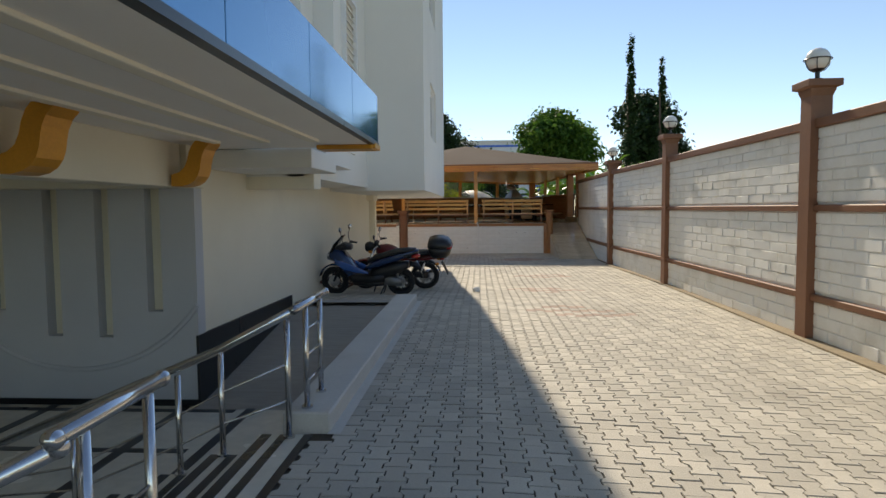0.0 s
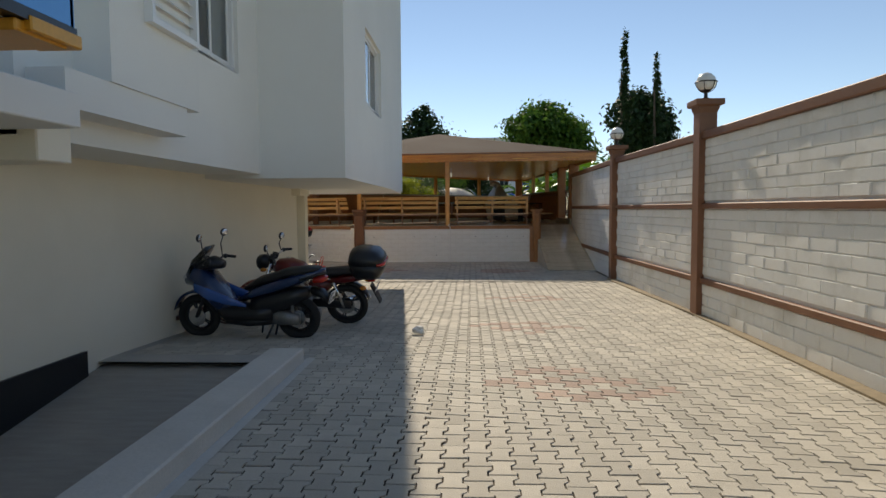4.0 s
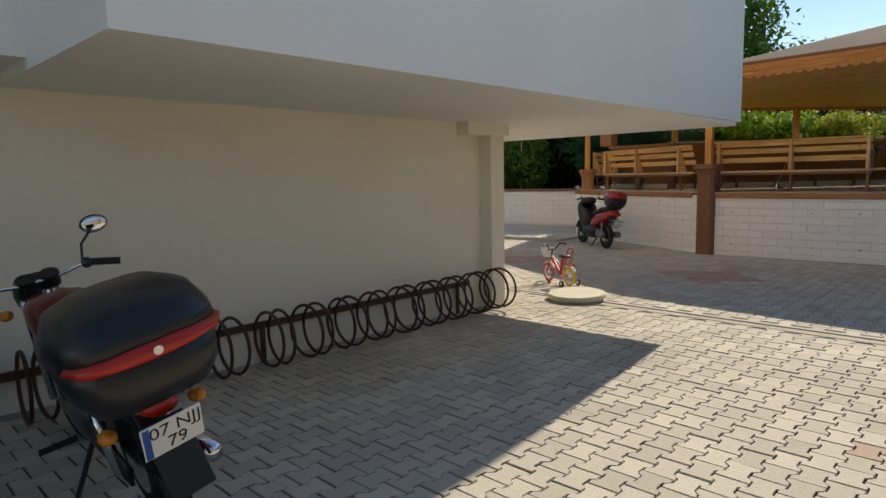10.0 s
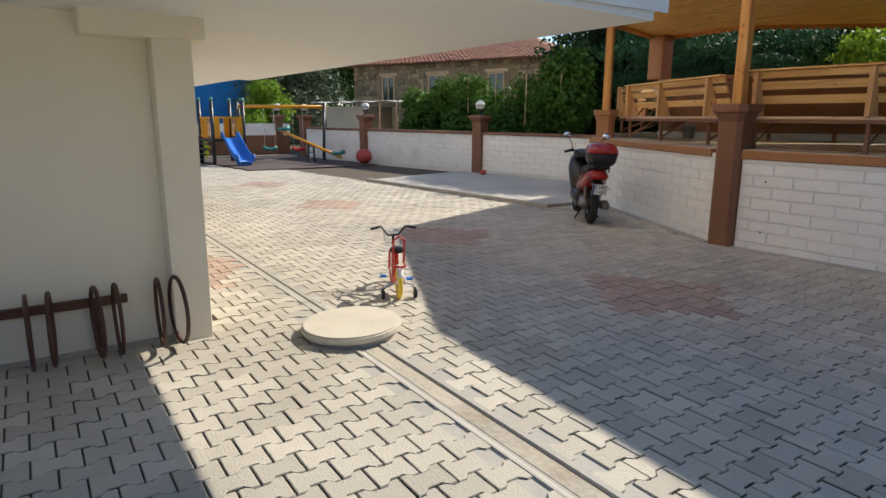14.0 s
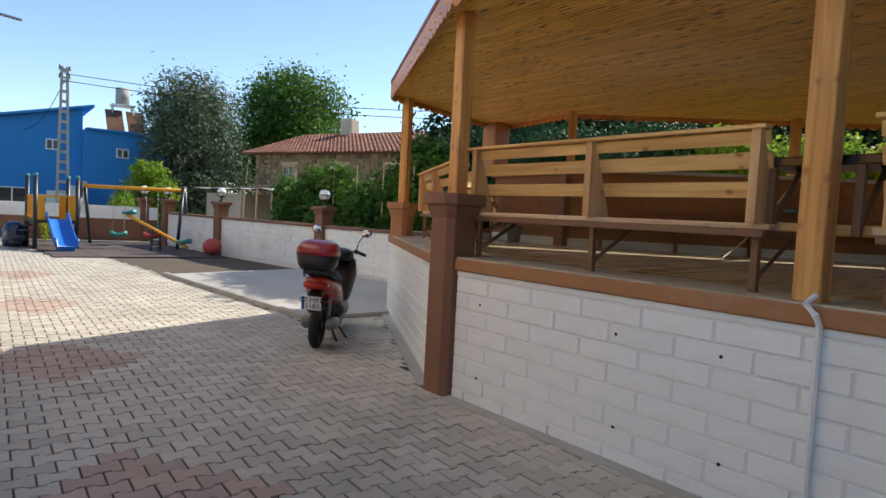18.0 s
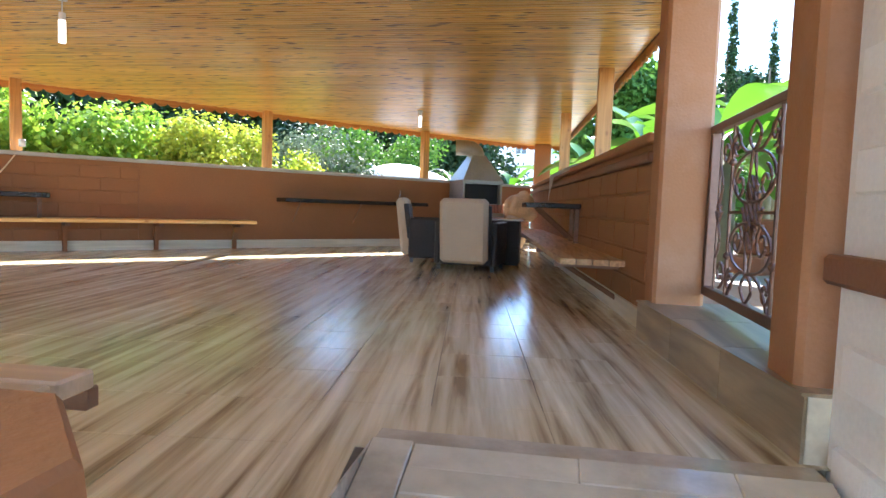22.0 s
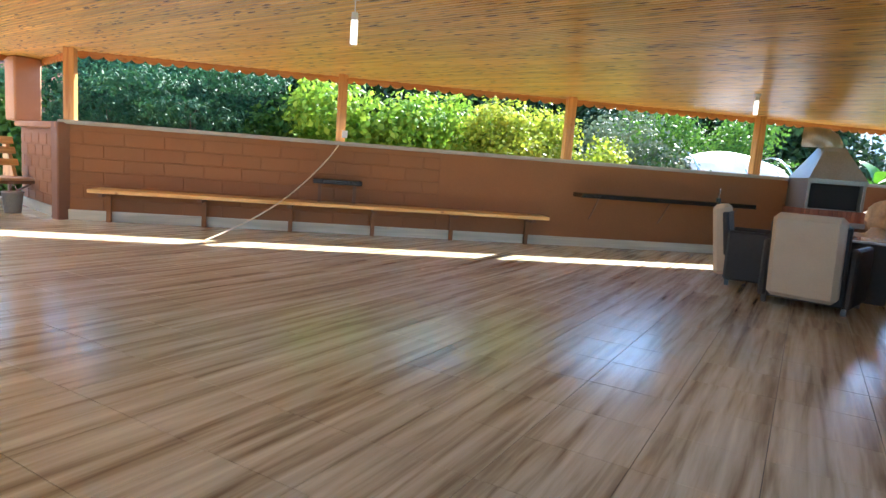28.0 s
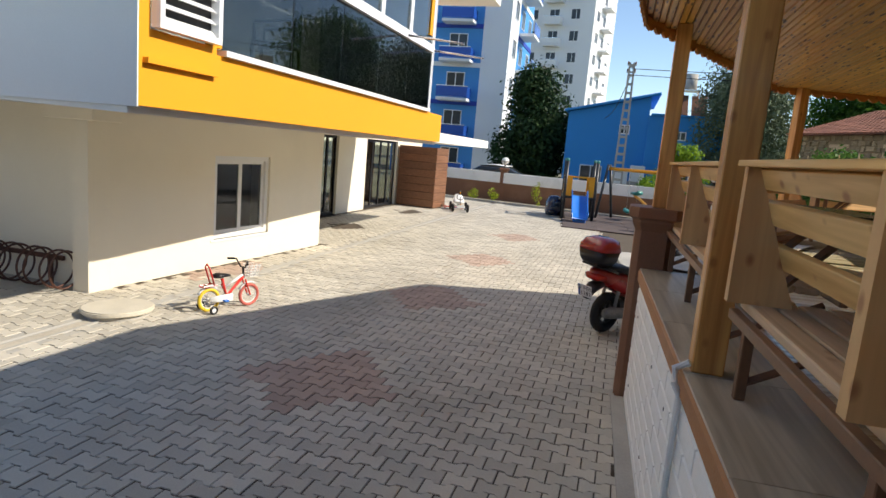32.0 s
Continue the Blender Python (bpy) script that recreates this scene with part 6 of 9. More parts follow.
def scooter(m, paint, paint2, big, label, rows, case=None):
    s = thing("scooter", label, "scooter", "", m)
    wb = 1.30 if big else 1.22
    R = 0.275 if big else 0.25
    motor_wheel(s, 0, R, 0.11, DARK_ALLOY)
    motor_wheel(s, wb, R, 0.10, DARK_ALLOY)
    for q in (-1, 1):
        part("fork_leg", cyl(nb(), (wb, q * 0.075, R), (wb - 0.18, q * 0.075, 0.66), 0.02, n=10), BLACK_PLASTIC, s)
        part("shock_absorber", cyl(nb(), (0.02, q * 0.10, R + 0.03), (0.06, q * 0.10, 0.62), 0.022, n=10), ENGINE, s)
    fen = [(wb + (R + 0.03) * math.cos(a), R + (R + 0.03) * math.sin(a)) for a in [0.25 + 0.26 * k for k in range(9)]]
    bm = nb()
    loft(bm, [[(x, -0.075, z), (x, -0.06, z + 0.03), (x, 0.06, z + 0.03), (x, 0.075, z), (x, 0.0, z + 0.012)] for x, z in fen])
    part("front_fender", bm, paint if big else BLACK_PLASTIC, s, "", True)
    part("front_shield", hull(nb(), [(wb - 0.48, 0.40, 0.14, 0.12), (wb - 0.30, 0.55, 0.2, 0.2), (wb - 0.16, 0.72, 0.22, 0.2), (wb - 0.04, 0.80, 0.19, 0.15), (wb + 0.09, 0.76, 0.12, 0.08), (wb + 0.13, 0.74, 0.05, 0.04)]), paint if big else BLACK_PLASTIC, s, "", True)
    part("head_cowl", hull(nb(), [(wb - 0.36, 0.93, 0.09, 0.05), (wb - 0.22, 0.95, 0.17, 0.08), (wb - 0.08, 0.9, 0.15, 0.07), (wb - 0.0, 0.86, 0.06, 0.03)]), BLACK_PLASTIC, s, "", True)
    if big:
        part("windscreen", loft(nb(), [[(wb + 0.03, -0.17, 0.84), (wb + 0.03, 0.17, 0.84), (wb - 0.03, 0.19, 0.84), (wb - 0.03, -0.19, 0.84)], [(wb - 0.05, -0.17, 1.0), (wb - 0.05, 0.17, 1.0), (wb - 0.09, 0.18, 1.0), (wb - 0.09, -0.18, 1.0)], [(wb - 0.2, -0.11, 1.16), (wb - 0.2, 0.11, 1.16), (wb - 0.215, 0.11, 1.15), (wb - 0.215, -0.11, 1.15)]]), SMOKED, s, "tall smoked windscreen", True)
        part("under_cowl", hull(nb(), [(-0.16, 0.60, 0.10, 0.07), (0.05, 0.53, 0.15, 0.13), (0.3, 0.46, 0.17, 0.16), (0.55, 0.40, 0.17, 0.13)]), BLACK_PLASTIC, s, "black under cowl", True)
        for q in (-1, 1):
            part("side_panel", hull(nb(), [(wb - 0.72, 0.46, 0.015, 0.02, q * 0.19), (wb - 0.5, 0.52, 0.03, 0.055, q * 0.205), (wb - 0.25, 0.60, 0.03, 0.075, q * 0.215), (wb - 0.08, 0.68, 0.02, 0.05, q * 0.205)]), paint2, s, "bright blue side panel", True)
    for q in (-1, 1):
        part("headlight", ball(nb(), (wb + 0.06, q * 0.08, 0.79), 0.06, 14, (1, 1, 0.6)), CHROME, s, "", True)
    part("floor_tunnel", hull(nb(), [(0.28, 0.36, 0.17, 0.12), (0.5, 0.34, 0.2, 0.10), (wb - 0.42, 0.34, 0.2, 0.11), (wb - 0.3, 0.4, 0.13, 0.1)]), BLACK_PLASTIC, s, "", True)
    part("lower_cowl", hull(nb(), [(0.3, 0.25, 0.12, 0.06), (0.6, 0.23, 0.16, 0.06), (wb - 0.4, 0.25, 0.12, 0.06)]), BLACK_PLASTIC, s, "", True)
    if big:
        tail = [(-0.37, 0.87, 0.03, 0.02), (-0.27, 0.84, 0.11, 0.045), (-0.05, 0.77, 0.16, 0.07), (0.25, 0.68, 0.185, 0.085), (0.5, 0.60, 0.17, 0.075), (0.68, 0.52, 0.1, 0.04)]
    else:
        tail = [(-0.36, 0.76, 0.04, 0.03), (-0.27, 0.74, 0.12, 0.07), (-0.05, 0.66, 0.17, 0.11), (0.25, 0.58, 0.19, 0.15), (0.5, 0.5, 0.17, 0.12), (0.62, 0.44, 0.1, 0.06)]
    up = 0.05 if big else 0.0
    part("tail_body", hull(nb(), tail), paint, s, "", True)
    part("seat", hull(nb(), [(-0.3, 0.83 + up * 1.2, 0.09, 0.025), (-0.12, 0.82 + up, 0.15, 0.05), (0.1, 0.79 + up, 0.16, 0.055), (0.22, 0.75 + up, 0.16, 0.055), (0.45, 0.71 + up * 0.5, 0.14, 0.055), (0.62, 0.65, 0.07, 0.04)]), VINYL, s, "black seat", True)
    part("grab_rail", tube(nb(), [(-0.1, -0.17, 0.77), (-0.30, -0.13, 0.83), (-0.37, 0, 0.84), (-0.30, 0.13, 0.83), (-0.1, 0.17, 0.77)], 0.014, 8), BLACK_PLASTIC, s, "", True)
    part("tail_light", hull(nb(), [(-0.385, 0.72 + up, 0.05, 0.025), (-0.34, 0.715 + up, 0.12, 0.045), (-0.25, 0.71 + up, 0.14, 0.04)]), LENS_RED, s, "red tail light", True)
    part("rear_fender", hull(nb(), [(-0.40, 0.5, 0.06, 0.05), (-0.33, 0.58, 0.08, 0.06), (-0.2, 0.62, 0.08, 0.05)]), BLACK_PLASTIC, s, "", True)
    number_plate(s, pose(-0.44, 0, 0.545, 0, -18, 0), rows)
    part("engine_block", hull(nb(), [(-0.05, 0.28, 0.07, 0.07, 0.1), (0.2, 0.3, 0.1, 0.1, 0.06), (0.42, 0.3, 0.08, 0.08)]), ENGINE, s, "", True)
    part("muffler", hull(nb(), [(-0.22, 0.30, 0.045, 0.055, -0.16), (-0.1, 0.30, 0.055, 0.07, -0.16), (0.15, 0.27, 0.05, 0.06, -0.16), (0.3, 0.24, 0.02, 0.025, -0.13)]), ENGINE, s, "grey exhaust muffler", True)
    bars(s, wb - 0.24, 1.0, 0.33, BLACK_PLASTIC)
    mirror_pair(s, wb - 0.26, 1.0, 0.26, 0.26 if big else 0.2)
    for q in (-1, 1):
        part("stand_leg", cyl(nb(), (0.3, q * 0.08, 0.2), (0.38, q * 0.16, 0.01), 0.014, n=8), BLACK_PLASTIC, s)
    part("side_stand", cyl(nb(), (0.5, -0.1, 0.22), (0.6, -0.24, 0.005), 0.012, n=8), BLACK_PLASTIC, s)
    if case:
        part("rack", cube(-0.44, -0.11, 0.85, -0.16, 0.11, 0.875, 0.006), BLACK_PLASTIC, s)
        top_case(s, -0.30, 1.02, 0.42, 0.38, 0.30, case, False)
    return s


def stood(rear, front, z, lean):
    a = math.degrees(math.atan2(front[1] - rear[1], front[0] - rear[0]))
    return pose(rear[0], rear[1], z, 0, 0, a) @ pose(0, 0, 0, lean)


scooter(stood((-1.81, 11.82), (-3.11, 11.95), 0.085, -5), BLUE_PAINT, BLUE_LIGHT, True, "dark blue maxi scooter parked against the cream wall", ["07   E", "2250"])
scooter(stood((-5.12, 23.42), (-6.1, 24.15), 0.0, 3), RED_PAINT, RED_PAINT, False, "red and black scooter with a red-lidded top case", ["07 MRU", "1183"], RED_PAINT)


def motorcycle(m, label):
    s = thing("motorcycle", label, "motorcycle", "", m)
    wb, R = 1.27, 0.30
    motor_wheel(s, 0, R, 0.09, DARK_ALLOY)
    motor_wheel(s, wb, R, 0.085, DARK_ALLOY)
    for q in (-1, 1):
        part("fork_leg", cyl(nb(), (wb, q * 0.085, R), (wb - 0.26, q * 0.085, 0.92), 0.02, n=10), CHROME, s, "chrome fork leg", True)
        part("shock_absorber", cyl(nb(), (0.02, q * 0.12, R), (0.14, q * 0.12, 0.66), 0.024, n=10), CHROME, s, "chrome shock absorber", True)
        part("swing_arm", cyl(nb(), (0, q * 0.09, R), (0.5, q * 0.08, 0.34), 0.018, n=8), BLACK_PLASTIC, s)
        part("foot_peg", cyl(nb(), (0.58, q * 0.14, 0.30), (0.58, q * 0.3, 0.31), 0.016, n=8), RUBBER, s)
    for x, lo, hi in ((wb, 0.5, 2.4), (0.0, 0.7, 2.9)):
        fen = [(x + (R + 0.035) * math.cos(a), R + (R + 0.035) * math.sin(a)) for a in [lo + (hi - lo) * k / 8 for k in range(9)]]
        part("fender", loft(nb(), [[(u, -0.065, z - 0.01), (u, -0.045, z + 0.02), (u, 0.045, z + 0.02), (u, 0.065, z - 0.01), (u, 0.0, z + 0.008)] for u, z in fen]), DARK_RED if x else BLACK_PLASTIC, s, "", True)
    part("frame", tube(nb(), [(0.1, 0, 0.70), (0.45, 0, 0.68), (0.95, 0, 0.82), (1.0, 0, 0.70), (0.88, 0, 0.28), (0.5, 0, 0.24), (0.42, 0, 0.6)], 0.02, 8), BLACK_PLASTIC, s, "", True)
    bm = hull(nb(), [(0.42, 0.36, 0.09, 0.08), (0.55, 0.36, 0.13, 0.12), (0.78, 0.36, 0.12, 0.11), (0.86, 0.36, 0.06, 0.06)])
    part("crankcase", bm, ENGINE, s, "", True)
    for k in range(6):
        part("cylinder_fin", cube(0.62, -0.085, 0.48 + 0.025 * k, 0.8, 0.085, 0.492 + 0.025 * k, 0.003), ENGINE, s)
    part("side_cover", hull(nb(), [(0.2, 0.6, 0.06, 0.06), (0.35, 0.56, 0.12, 0.11), (0.5, 0.56, 0.11, 0.1)]), DARK_RED, s, "dark red side cover", True)
    part("fuel_tank", hull(nb(), [(0.5, 0.78, 0.08, 0.05), (0.58, 0.82, 0.13, 0.09), (0.75, 0.86, 0.145, 0.115), (0.92, 0.86, 0.12, 0.1), (1.0, 0.84, 0.05, 0.05)]), DARK_RED, s, "dark red fuel tank", True)
    part("tank_cap", cyl(nb(), (0.78, 0, 0.965), (0.78, 0, 0.985), 0.03, n=14), CHROME, s)
    part("seat", hull(nb(), [(-0.22, 0.80, 0.11, 0.035), (0.0, 0.80, 0.13, 0.05), (0.25, 0.77, 0.13, 0.055), (0.45, 0.78, 0.12, 0.05), (0.58, 0.80, 0.07, 0.03)]), VINYL, s, "long black seat", True)
    part("tail_cowl", hull(nb(), [(-0.36, 0.74, 0.04, 0.03), (-0.25, 0.72, 0.1, 0.05), (0.0, 0.69, 0.12, 0.06), (0.2, 0.66, 0.08, 0.05)]), DARK_RED, s, "", True)
    part("tail_light", hull(nb(), [(-0.42, 0.68, 0.06, 0.035), (-0.33, 0.68, 0.08, 0.045)]), LENS_RED, s, "red tail light", True)
    for q in (-1, 1):
        part("indicator", ball(nb(), (-0.28, q * 0.17, 0.60), 0.035, 12, (1.3, 1, 0.8)), LENS_AMBER, s, "amber indicator", True)
        part("indicator", ball(nb(), (wb - 0.18, q * 0.17, 0.86), 0.035, 12, (1.3, 1, 0.8)), LENS_AMBER, s, "amber indicator", True)
    part("mud_flap", box(nb(), -0.008, -0.08, -0.2, 0.008, 0.08, 0.1, 0.004, pose(-0.40, 0, 0.52, 0, 25)), BLACK_PLASTIC, s)
    number_plate(s, pose(-0.45, 0, 0.58, 0, -20, 0), ["07 NJJ", "79"], 0.22)
    part("rack", tube(nb(), [(0.0, -0.1, 0.82), (-0.4, -0.1, 0.8), (-0.4, 0.1, 0.8), (0.0, 0.1, 0.82)], 0.011, 6), BLACK_PLASTIC, s)
    top_case(s, -0.33, 0.93, 0.54, 0.50, 0.40, BLACK_PLASTIC)
    part("muffler", hull(nb(), [(-0.3, 0.34, 0.035, 0.035, -0.16), (0.1, 0.31, 0.048, 0.048, -0.16), (0.45, 0.27, 0.025, 0.025, -0.14), (0.85, 0.26, 0.02, 0.02, -0.1)]), CHROME, s, "long chrome exhaust", True)
    part("headlight", hull(nb(), [(wb - 0.26, 0.92, 0.05, 0.05), (wb - 0.16, 0.93, 0.1, 0.1), (wb - 0.08, 0.92, 0.1, 0.1), (wb - 0.05, 0.92, 0.06, 0.06)]), BLACK_PLASTIC, s, "", True)
    part("headlight_glass", cyl(nb(), (wb - 0.055, 0, 0.92), (wb - 0.04, 0, 0.92), 0.08, 0.06, 18), CHROME, s)
    for q in (-1, 1):
        part("gauge", cyl(nb(), (wb - 0.27, q * 0.055, 0.97), (wb - 0.3, q * 0.055, 1.03), 0.045, n=16), BLACK_PLASTIC, s)
    bars(s, wb - 0.30, 1.03, 0.36, CHROME)
    mirror_pair(s, wb - 0.32, 1.03, 0.28, 0.15)
    part("side_stand", cyl(nb(), (0.5, 0.1, 0.28), (0.42, 0.3, 0.005), 0.012, n=8), BLACK_PLASTIC, s)
    part("chain_cover", hull(nb(), [(-0.08, 0.33, 0.012, 0.06, 0.11), (0.45, 0.36, 0.012, 0.06, 0.11)]), BLACK_PLASTIC, s, "", True)
    return s


motorcycle(stood((-1.45, 13.03), (-2.72, 13.07), 0.055, -13), "dark red motorcycle with a large black top case")

# ---- child's bicycle with training wheels ----
YELLOW_TYRE = mat("yellow_tyre", (0.80, 0.55, 0.04), 0.6, var=0.08, bump=0.05)
PINK_TYRE = mat("faded_red_tyre", (0.55, 0.13, 0.10), 0.7, var=0.15, bump=0.05)
BLUE_PLASTIC = mat("blue_plastic", (0.015, 0.17, 0.62), 0.32, var=0.05, bump=0.0)
WHITE_PLASTIC = mat("white_toy_plastic", (0.78, 0.78, 0.76), 0.35, var=0.03, bump=0.0)
KID_RED = mat("bright_red_paint", (0.62, 0.03, 0.02), 0.3, var=0.06, bump=0.0, coat=0.3)
kb = thing("child_bicycle", "child's red bicycle with yellow tyres and training wheels", "bicycle", "", stood((-3.35, 19.23), (-3.87, 19.45), 0.0, 0) @ Matrix.Scale(0.9, 4))
kb_R, kb_wb = 0.15, 0.56
for x in (0, kb_wb):
    w = part("wheel", torus(nb(), (0, 0, 0), kb_R - 0.022, 0.022, 26, 8), YELLOW_TYRE if x == 0 else PINK_TYRE, kb, "yellow tyre" if x == 0 else "faded red tyre", True, pose(x, 0, kb_R))
    bm = torus(nb(), (0, 0, 0), kb_R - 0.045, 0.007, 24, 6)
    for k in range(10):
        a = 2 * math.pi * k / 10
        tube(bm, [(0, 0, 0), ((kb_R - 0.045) * math.cos(a), 0, (kb_R - 0.045) * math.sin(a))], 0.003, 4)
    cyl(bm, (0, -0.03, 0), (0, 0.03, 0), 0.016, n=10)
    part("rim", bm, WHITE_PLASTIC, w, "white spoked rim")
for q in (-1, 1):
    tw_ = part("training_wheel", torus(nb(), (0, 0, 0), 0.04, 0.014, 18, 7, 1.3), BLACK_PLASTIC, kb, "small black training wheel", True, pose(-0.02, q * 0.15, 0.055))
    part("hub", cyl(nb(), (0, -0.012, 0), (0, 0.012, 0), 0.028, n=12), WHITE_PLASTIC, tw_)
    part("stay", tube(nb(), [(0, q * 0.03, kb_R), (-0.01, q * 0.13, 0.13), (-0.02, q * 0.14, 0.055)], 0.007, 6), STEEL, kb)
    part("chain_stay", tube(nb(), [(0, q * 0.035, kb_R), (0.24, q * 0.02, 0.16), (0.17, q * 0.012, 0.33)], 0.009, 6), KID_RED, kb)
    part("fork_blade", tube(nb(), [(kb_wb, q * 0.035, kb_R), (kb_wb - 0.08, q * 0.035, 0.36)], 0.01, 6), KID_RED, kb)
    part("pedal", cube(0.2 + 0.07 * q, q * 0.12 - 0.03, 0.135, 0.26 + 0.07 * q, q * 0.12 + 0.03, 0.155, 0.004), BLUE_PLASTIC, kb, "blue pedal")
    part("grip", tube(nb(), [(kb_wb - 0.18, q * 0.22, 0.60), (kb_wb - 0.13, q * 0.14, 0.61)], 0.014, 8), BLACK_PLASTIC, kb)
part("down_tube", tube(nb(), [(kb_wb - 0.09, 0, 0.40), (0.24, 0, 0.17), (0.17, 0, 0.40)], 0.02, 10), KID_RED, kb, "", True)
part("top_tube", tube(nb(), [(kb_wb - 0.1, 0, 0.42), (0.2, 0, 0.28)], 0.016, 10), WHITE_PLASTIC, kb, "", True)
part("chain_guard", hull(nb(), [(-0.02, 0.16, 0.008, 0.03, -0.05), (0.12, 0.16, 0.01, 0.045, -0.05), (0.3, 0.16, 0.008, 0.05, -0.05)]), WHITE_PLASTIC, kb, "white chain guard", True)
part("saddle", hull(nb(), [(0.06, 0.44, 0.07, 0.02), (0.12, 0.445, 0.075, 0.028), (0.22, 0.44, 0.04, 0.022), (0.28, 0.43, 0.02, 0.014)]), BLACK_PLASTIC, kb, "", True)
for x in (0, kb_wb):
    fen = [(x + (kb_R + 0.015) * math.cos(a), kb_R + (kb_R + 0.015) * math.sin(a)) for a in [0.9 + 0.25 * k for k in range(8)]]
    part("mudguard", loft(nb(), [[(u, -0.03, z), (u, 0, z + 0.014), (u, 0.03, z), (u, 0, z + 0.006)] for u, z in fen]), WHITE_PLASTIC, kb, "white mudguard", True)
part("push_handle", tube(nb(), [(0.04, -0.05, 0.34), (-0.03, -0.05, 0.56), (-0.035, 0, 0.60), (-0.03, 0.05, 0.56), (0.04, 0.05, 0.34)], 0.011, 8), KID_RED, kb, "red back rest loop", True)
part("carrier", tube(nb(), [(0.08, -0.05, 0.34), (-0.1, -0.05, 0.33), (-0.12, 0, 0.33), (-0.1, 0.05, 0.33), (0.08, 0.05, 0.34)], 0.009, 6), KID_RED, kb)
part("handlebar", tube(nb(), [(kb_wb - 0.18, -0.22, 0.60), (kb_wb - 0.12, -0.12, 0.61), (kb_wb - 0.1, -0.05, 0.52), (kb_wb - 0.1, 0.05, 0.52), (kb_wb - 0.12, 0.12, 0.61), (kb_wb - 0.18, 0.22, 0.60)], 0.011, 8), BLACK_PLASTIC, kb, "", True)
part("stem", cyl(nb(), (kb_wb - 0.085, 0, 0.38), (kb_wb - 0.1, 0, 0.53), 0.014, n=10), BLACK_PLASTIC, kb)
bm = nb()
for k in range(5):
    z = 0.40 + 0.035 * k
    a = 0.06 + 0.006 * k
    tube(bm, [(kb_wb - 0.04, -a, z), (kb_wb + 0.08 + 0.008 * k, -a, z), (kb_wb + 0.08 + 0.008 * k, a, z), (kb_wb - 0.04, a, z)], 0.004, 5, True)
for sx, sy in ((0, -1), (0.06, -1), (0.12, -1), (0.12, 0), (0.12, 1), (0.06, 1), (0, 1), (0, 0)):
    tube(bm, [(kb_wb - 0.04 + sx, sy * 0.06, 0.40), (kb_wb - 0.04 + sx * 1.12, sy * 0.084, 0.545)], 0.004, 5)
part("basket", bm, WHITE_PLASTIC, kb, "white wire basket")

# ---- bicycle rack along the wall ----
rk = thing("bicycle_rack", "rust-brown steel bicycle rack with looped rings along the wall", "bicycle rack", "", pose(0, 0, 0))
part("rail", cube(-3.40, 11.9, 0.30, -3.36, 17.19, 0.355, 0.004), RUST, rk, "dark steel rail")
ring_mesh = mesh_of("ring", torus(nb(), (0, 0, 0), 0.217, 0.013, 30, 6), RUST, True)
for k in range(13):
    mid_y = 17.40 - 0.353 * k - (0.06 * (k - 8) if k > 8 else 0)
    for d in (-0.056, 0.056):
        part("ring", ring_mesh, RUST, rk, m=pose(-3.145, mid_y + d, grade(-3.1, mid_y) * 0.6 + 0.262, 0, 0, 4 * math.sin(k * 2.1 + d * 20)))
for y in (12.2, 14.6, 17.0):
    part("foot", cube(-3.39, y - 0.02, 0.0, -3.37, y + 0.02, 0.30), RUST, rk)

# ---- crumpled paper on the paving ----
PAPER = mat("white_paper", (0.78, 0.77, 0.74), 0.7, var=0.05, bump=0.1)
bm = nb()
bmesh.ops.create_icosphere(bm, subdivisions=3, radius=0.09)
for v in bm.verts:
    f = 1 + 0.55 * noise.noise(v.co * 16)
    v.co = Vector((v.co.x * f * 0.85, v.co.y * f * 0.6, max(-0.035, v.co.z * f * 0.6)))
pp = tagged(new("crumpled_bag", mesh_of("crumpled_bag", bm, PAPER)), "crumpled white paper bag lying on the pavers", "bag")
pp.location = (-0.36, 12.05, grade(-0.36, 12.05) + 0.05)

# ---- west boundary: white block wall with a brown cap, pillars and globe lamps ----
WEST = [(-7.0, 27.8), (-12.37, 26.86), (-17.35, 25.99), (-21.0, 25.35)]
for i, (p, q) in enumerate(zip(WEST, WEST[1:])):
    m, L = along(q, p)
    w = solid("wall_west_boundary", cube(0, 0.016, -0.3, L, 0.2, 1.06), JOINT, "low white block boundary wall with a brown cap", "wall")
    w.matrix_basis = m
    lay_blocks(w, L, 0.1, 1.05, BLOCK, 0.46, 0.135, first=0.1, single=(i == 0), y=0.016)
    part("cap", cube(-0.02, -0.05, 1.055, L + 0.02, 0.25, 1.12, 0.012), BROWN, w, "brown painted cap")
for x, y in WEST[1:]:
    pillar("boundary_pillar", x, y + 0.05, 0, 1.55, 0.3, 0.44, BROWN, "brown painted boundary pillar with a flared cap", "boundary pillars", 10)
    globe_lamp(x, y + 0.05, 1.55, 0.13)
# raised grey path in front of it, with a kerb
PATHC = mat("grey_path_concrete", (0.46, 0.44, 0.40), 0.85, var=0.14, scale=0.9, fine=40, bump=0.25, stain=(0.33, 0.31, 0.28), stain_amount=0.6, stain_scale=0.6)
solid("raised_path", prism(nb(), [(-6.68, 24.08), (-12.1, 23.5), (-12.9, 26.7), (-7.1, 27.75), (-6.75, 25.4)], -0.1, 0.045), PATHC, "slightly raised grey concrete path by the boundary wall", "path")
m, L = along((-12.2, 23.40), (-6.6, 23.99))
kerb = thing("path_kerb", "pale concrete kerb stones at the edge of the path", "kerb", "", m, "structure")
for k in range(7):
    part("kerb_stone", cube(L * k / 7 + 0.004, 0, -0.1, L * (k + 1) / 7 - 0.004, 0.1, 0.07 + 0.004 * math.sin(k * 3), 0.012), CONCRETE, kerb)

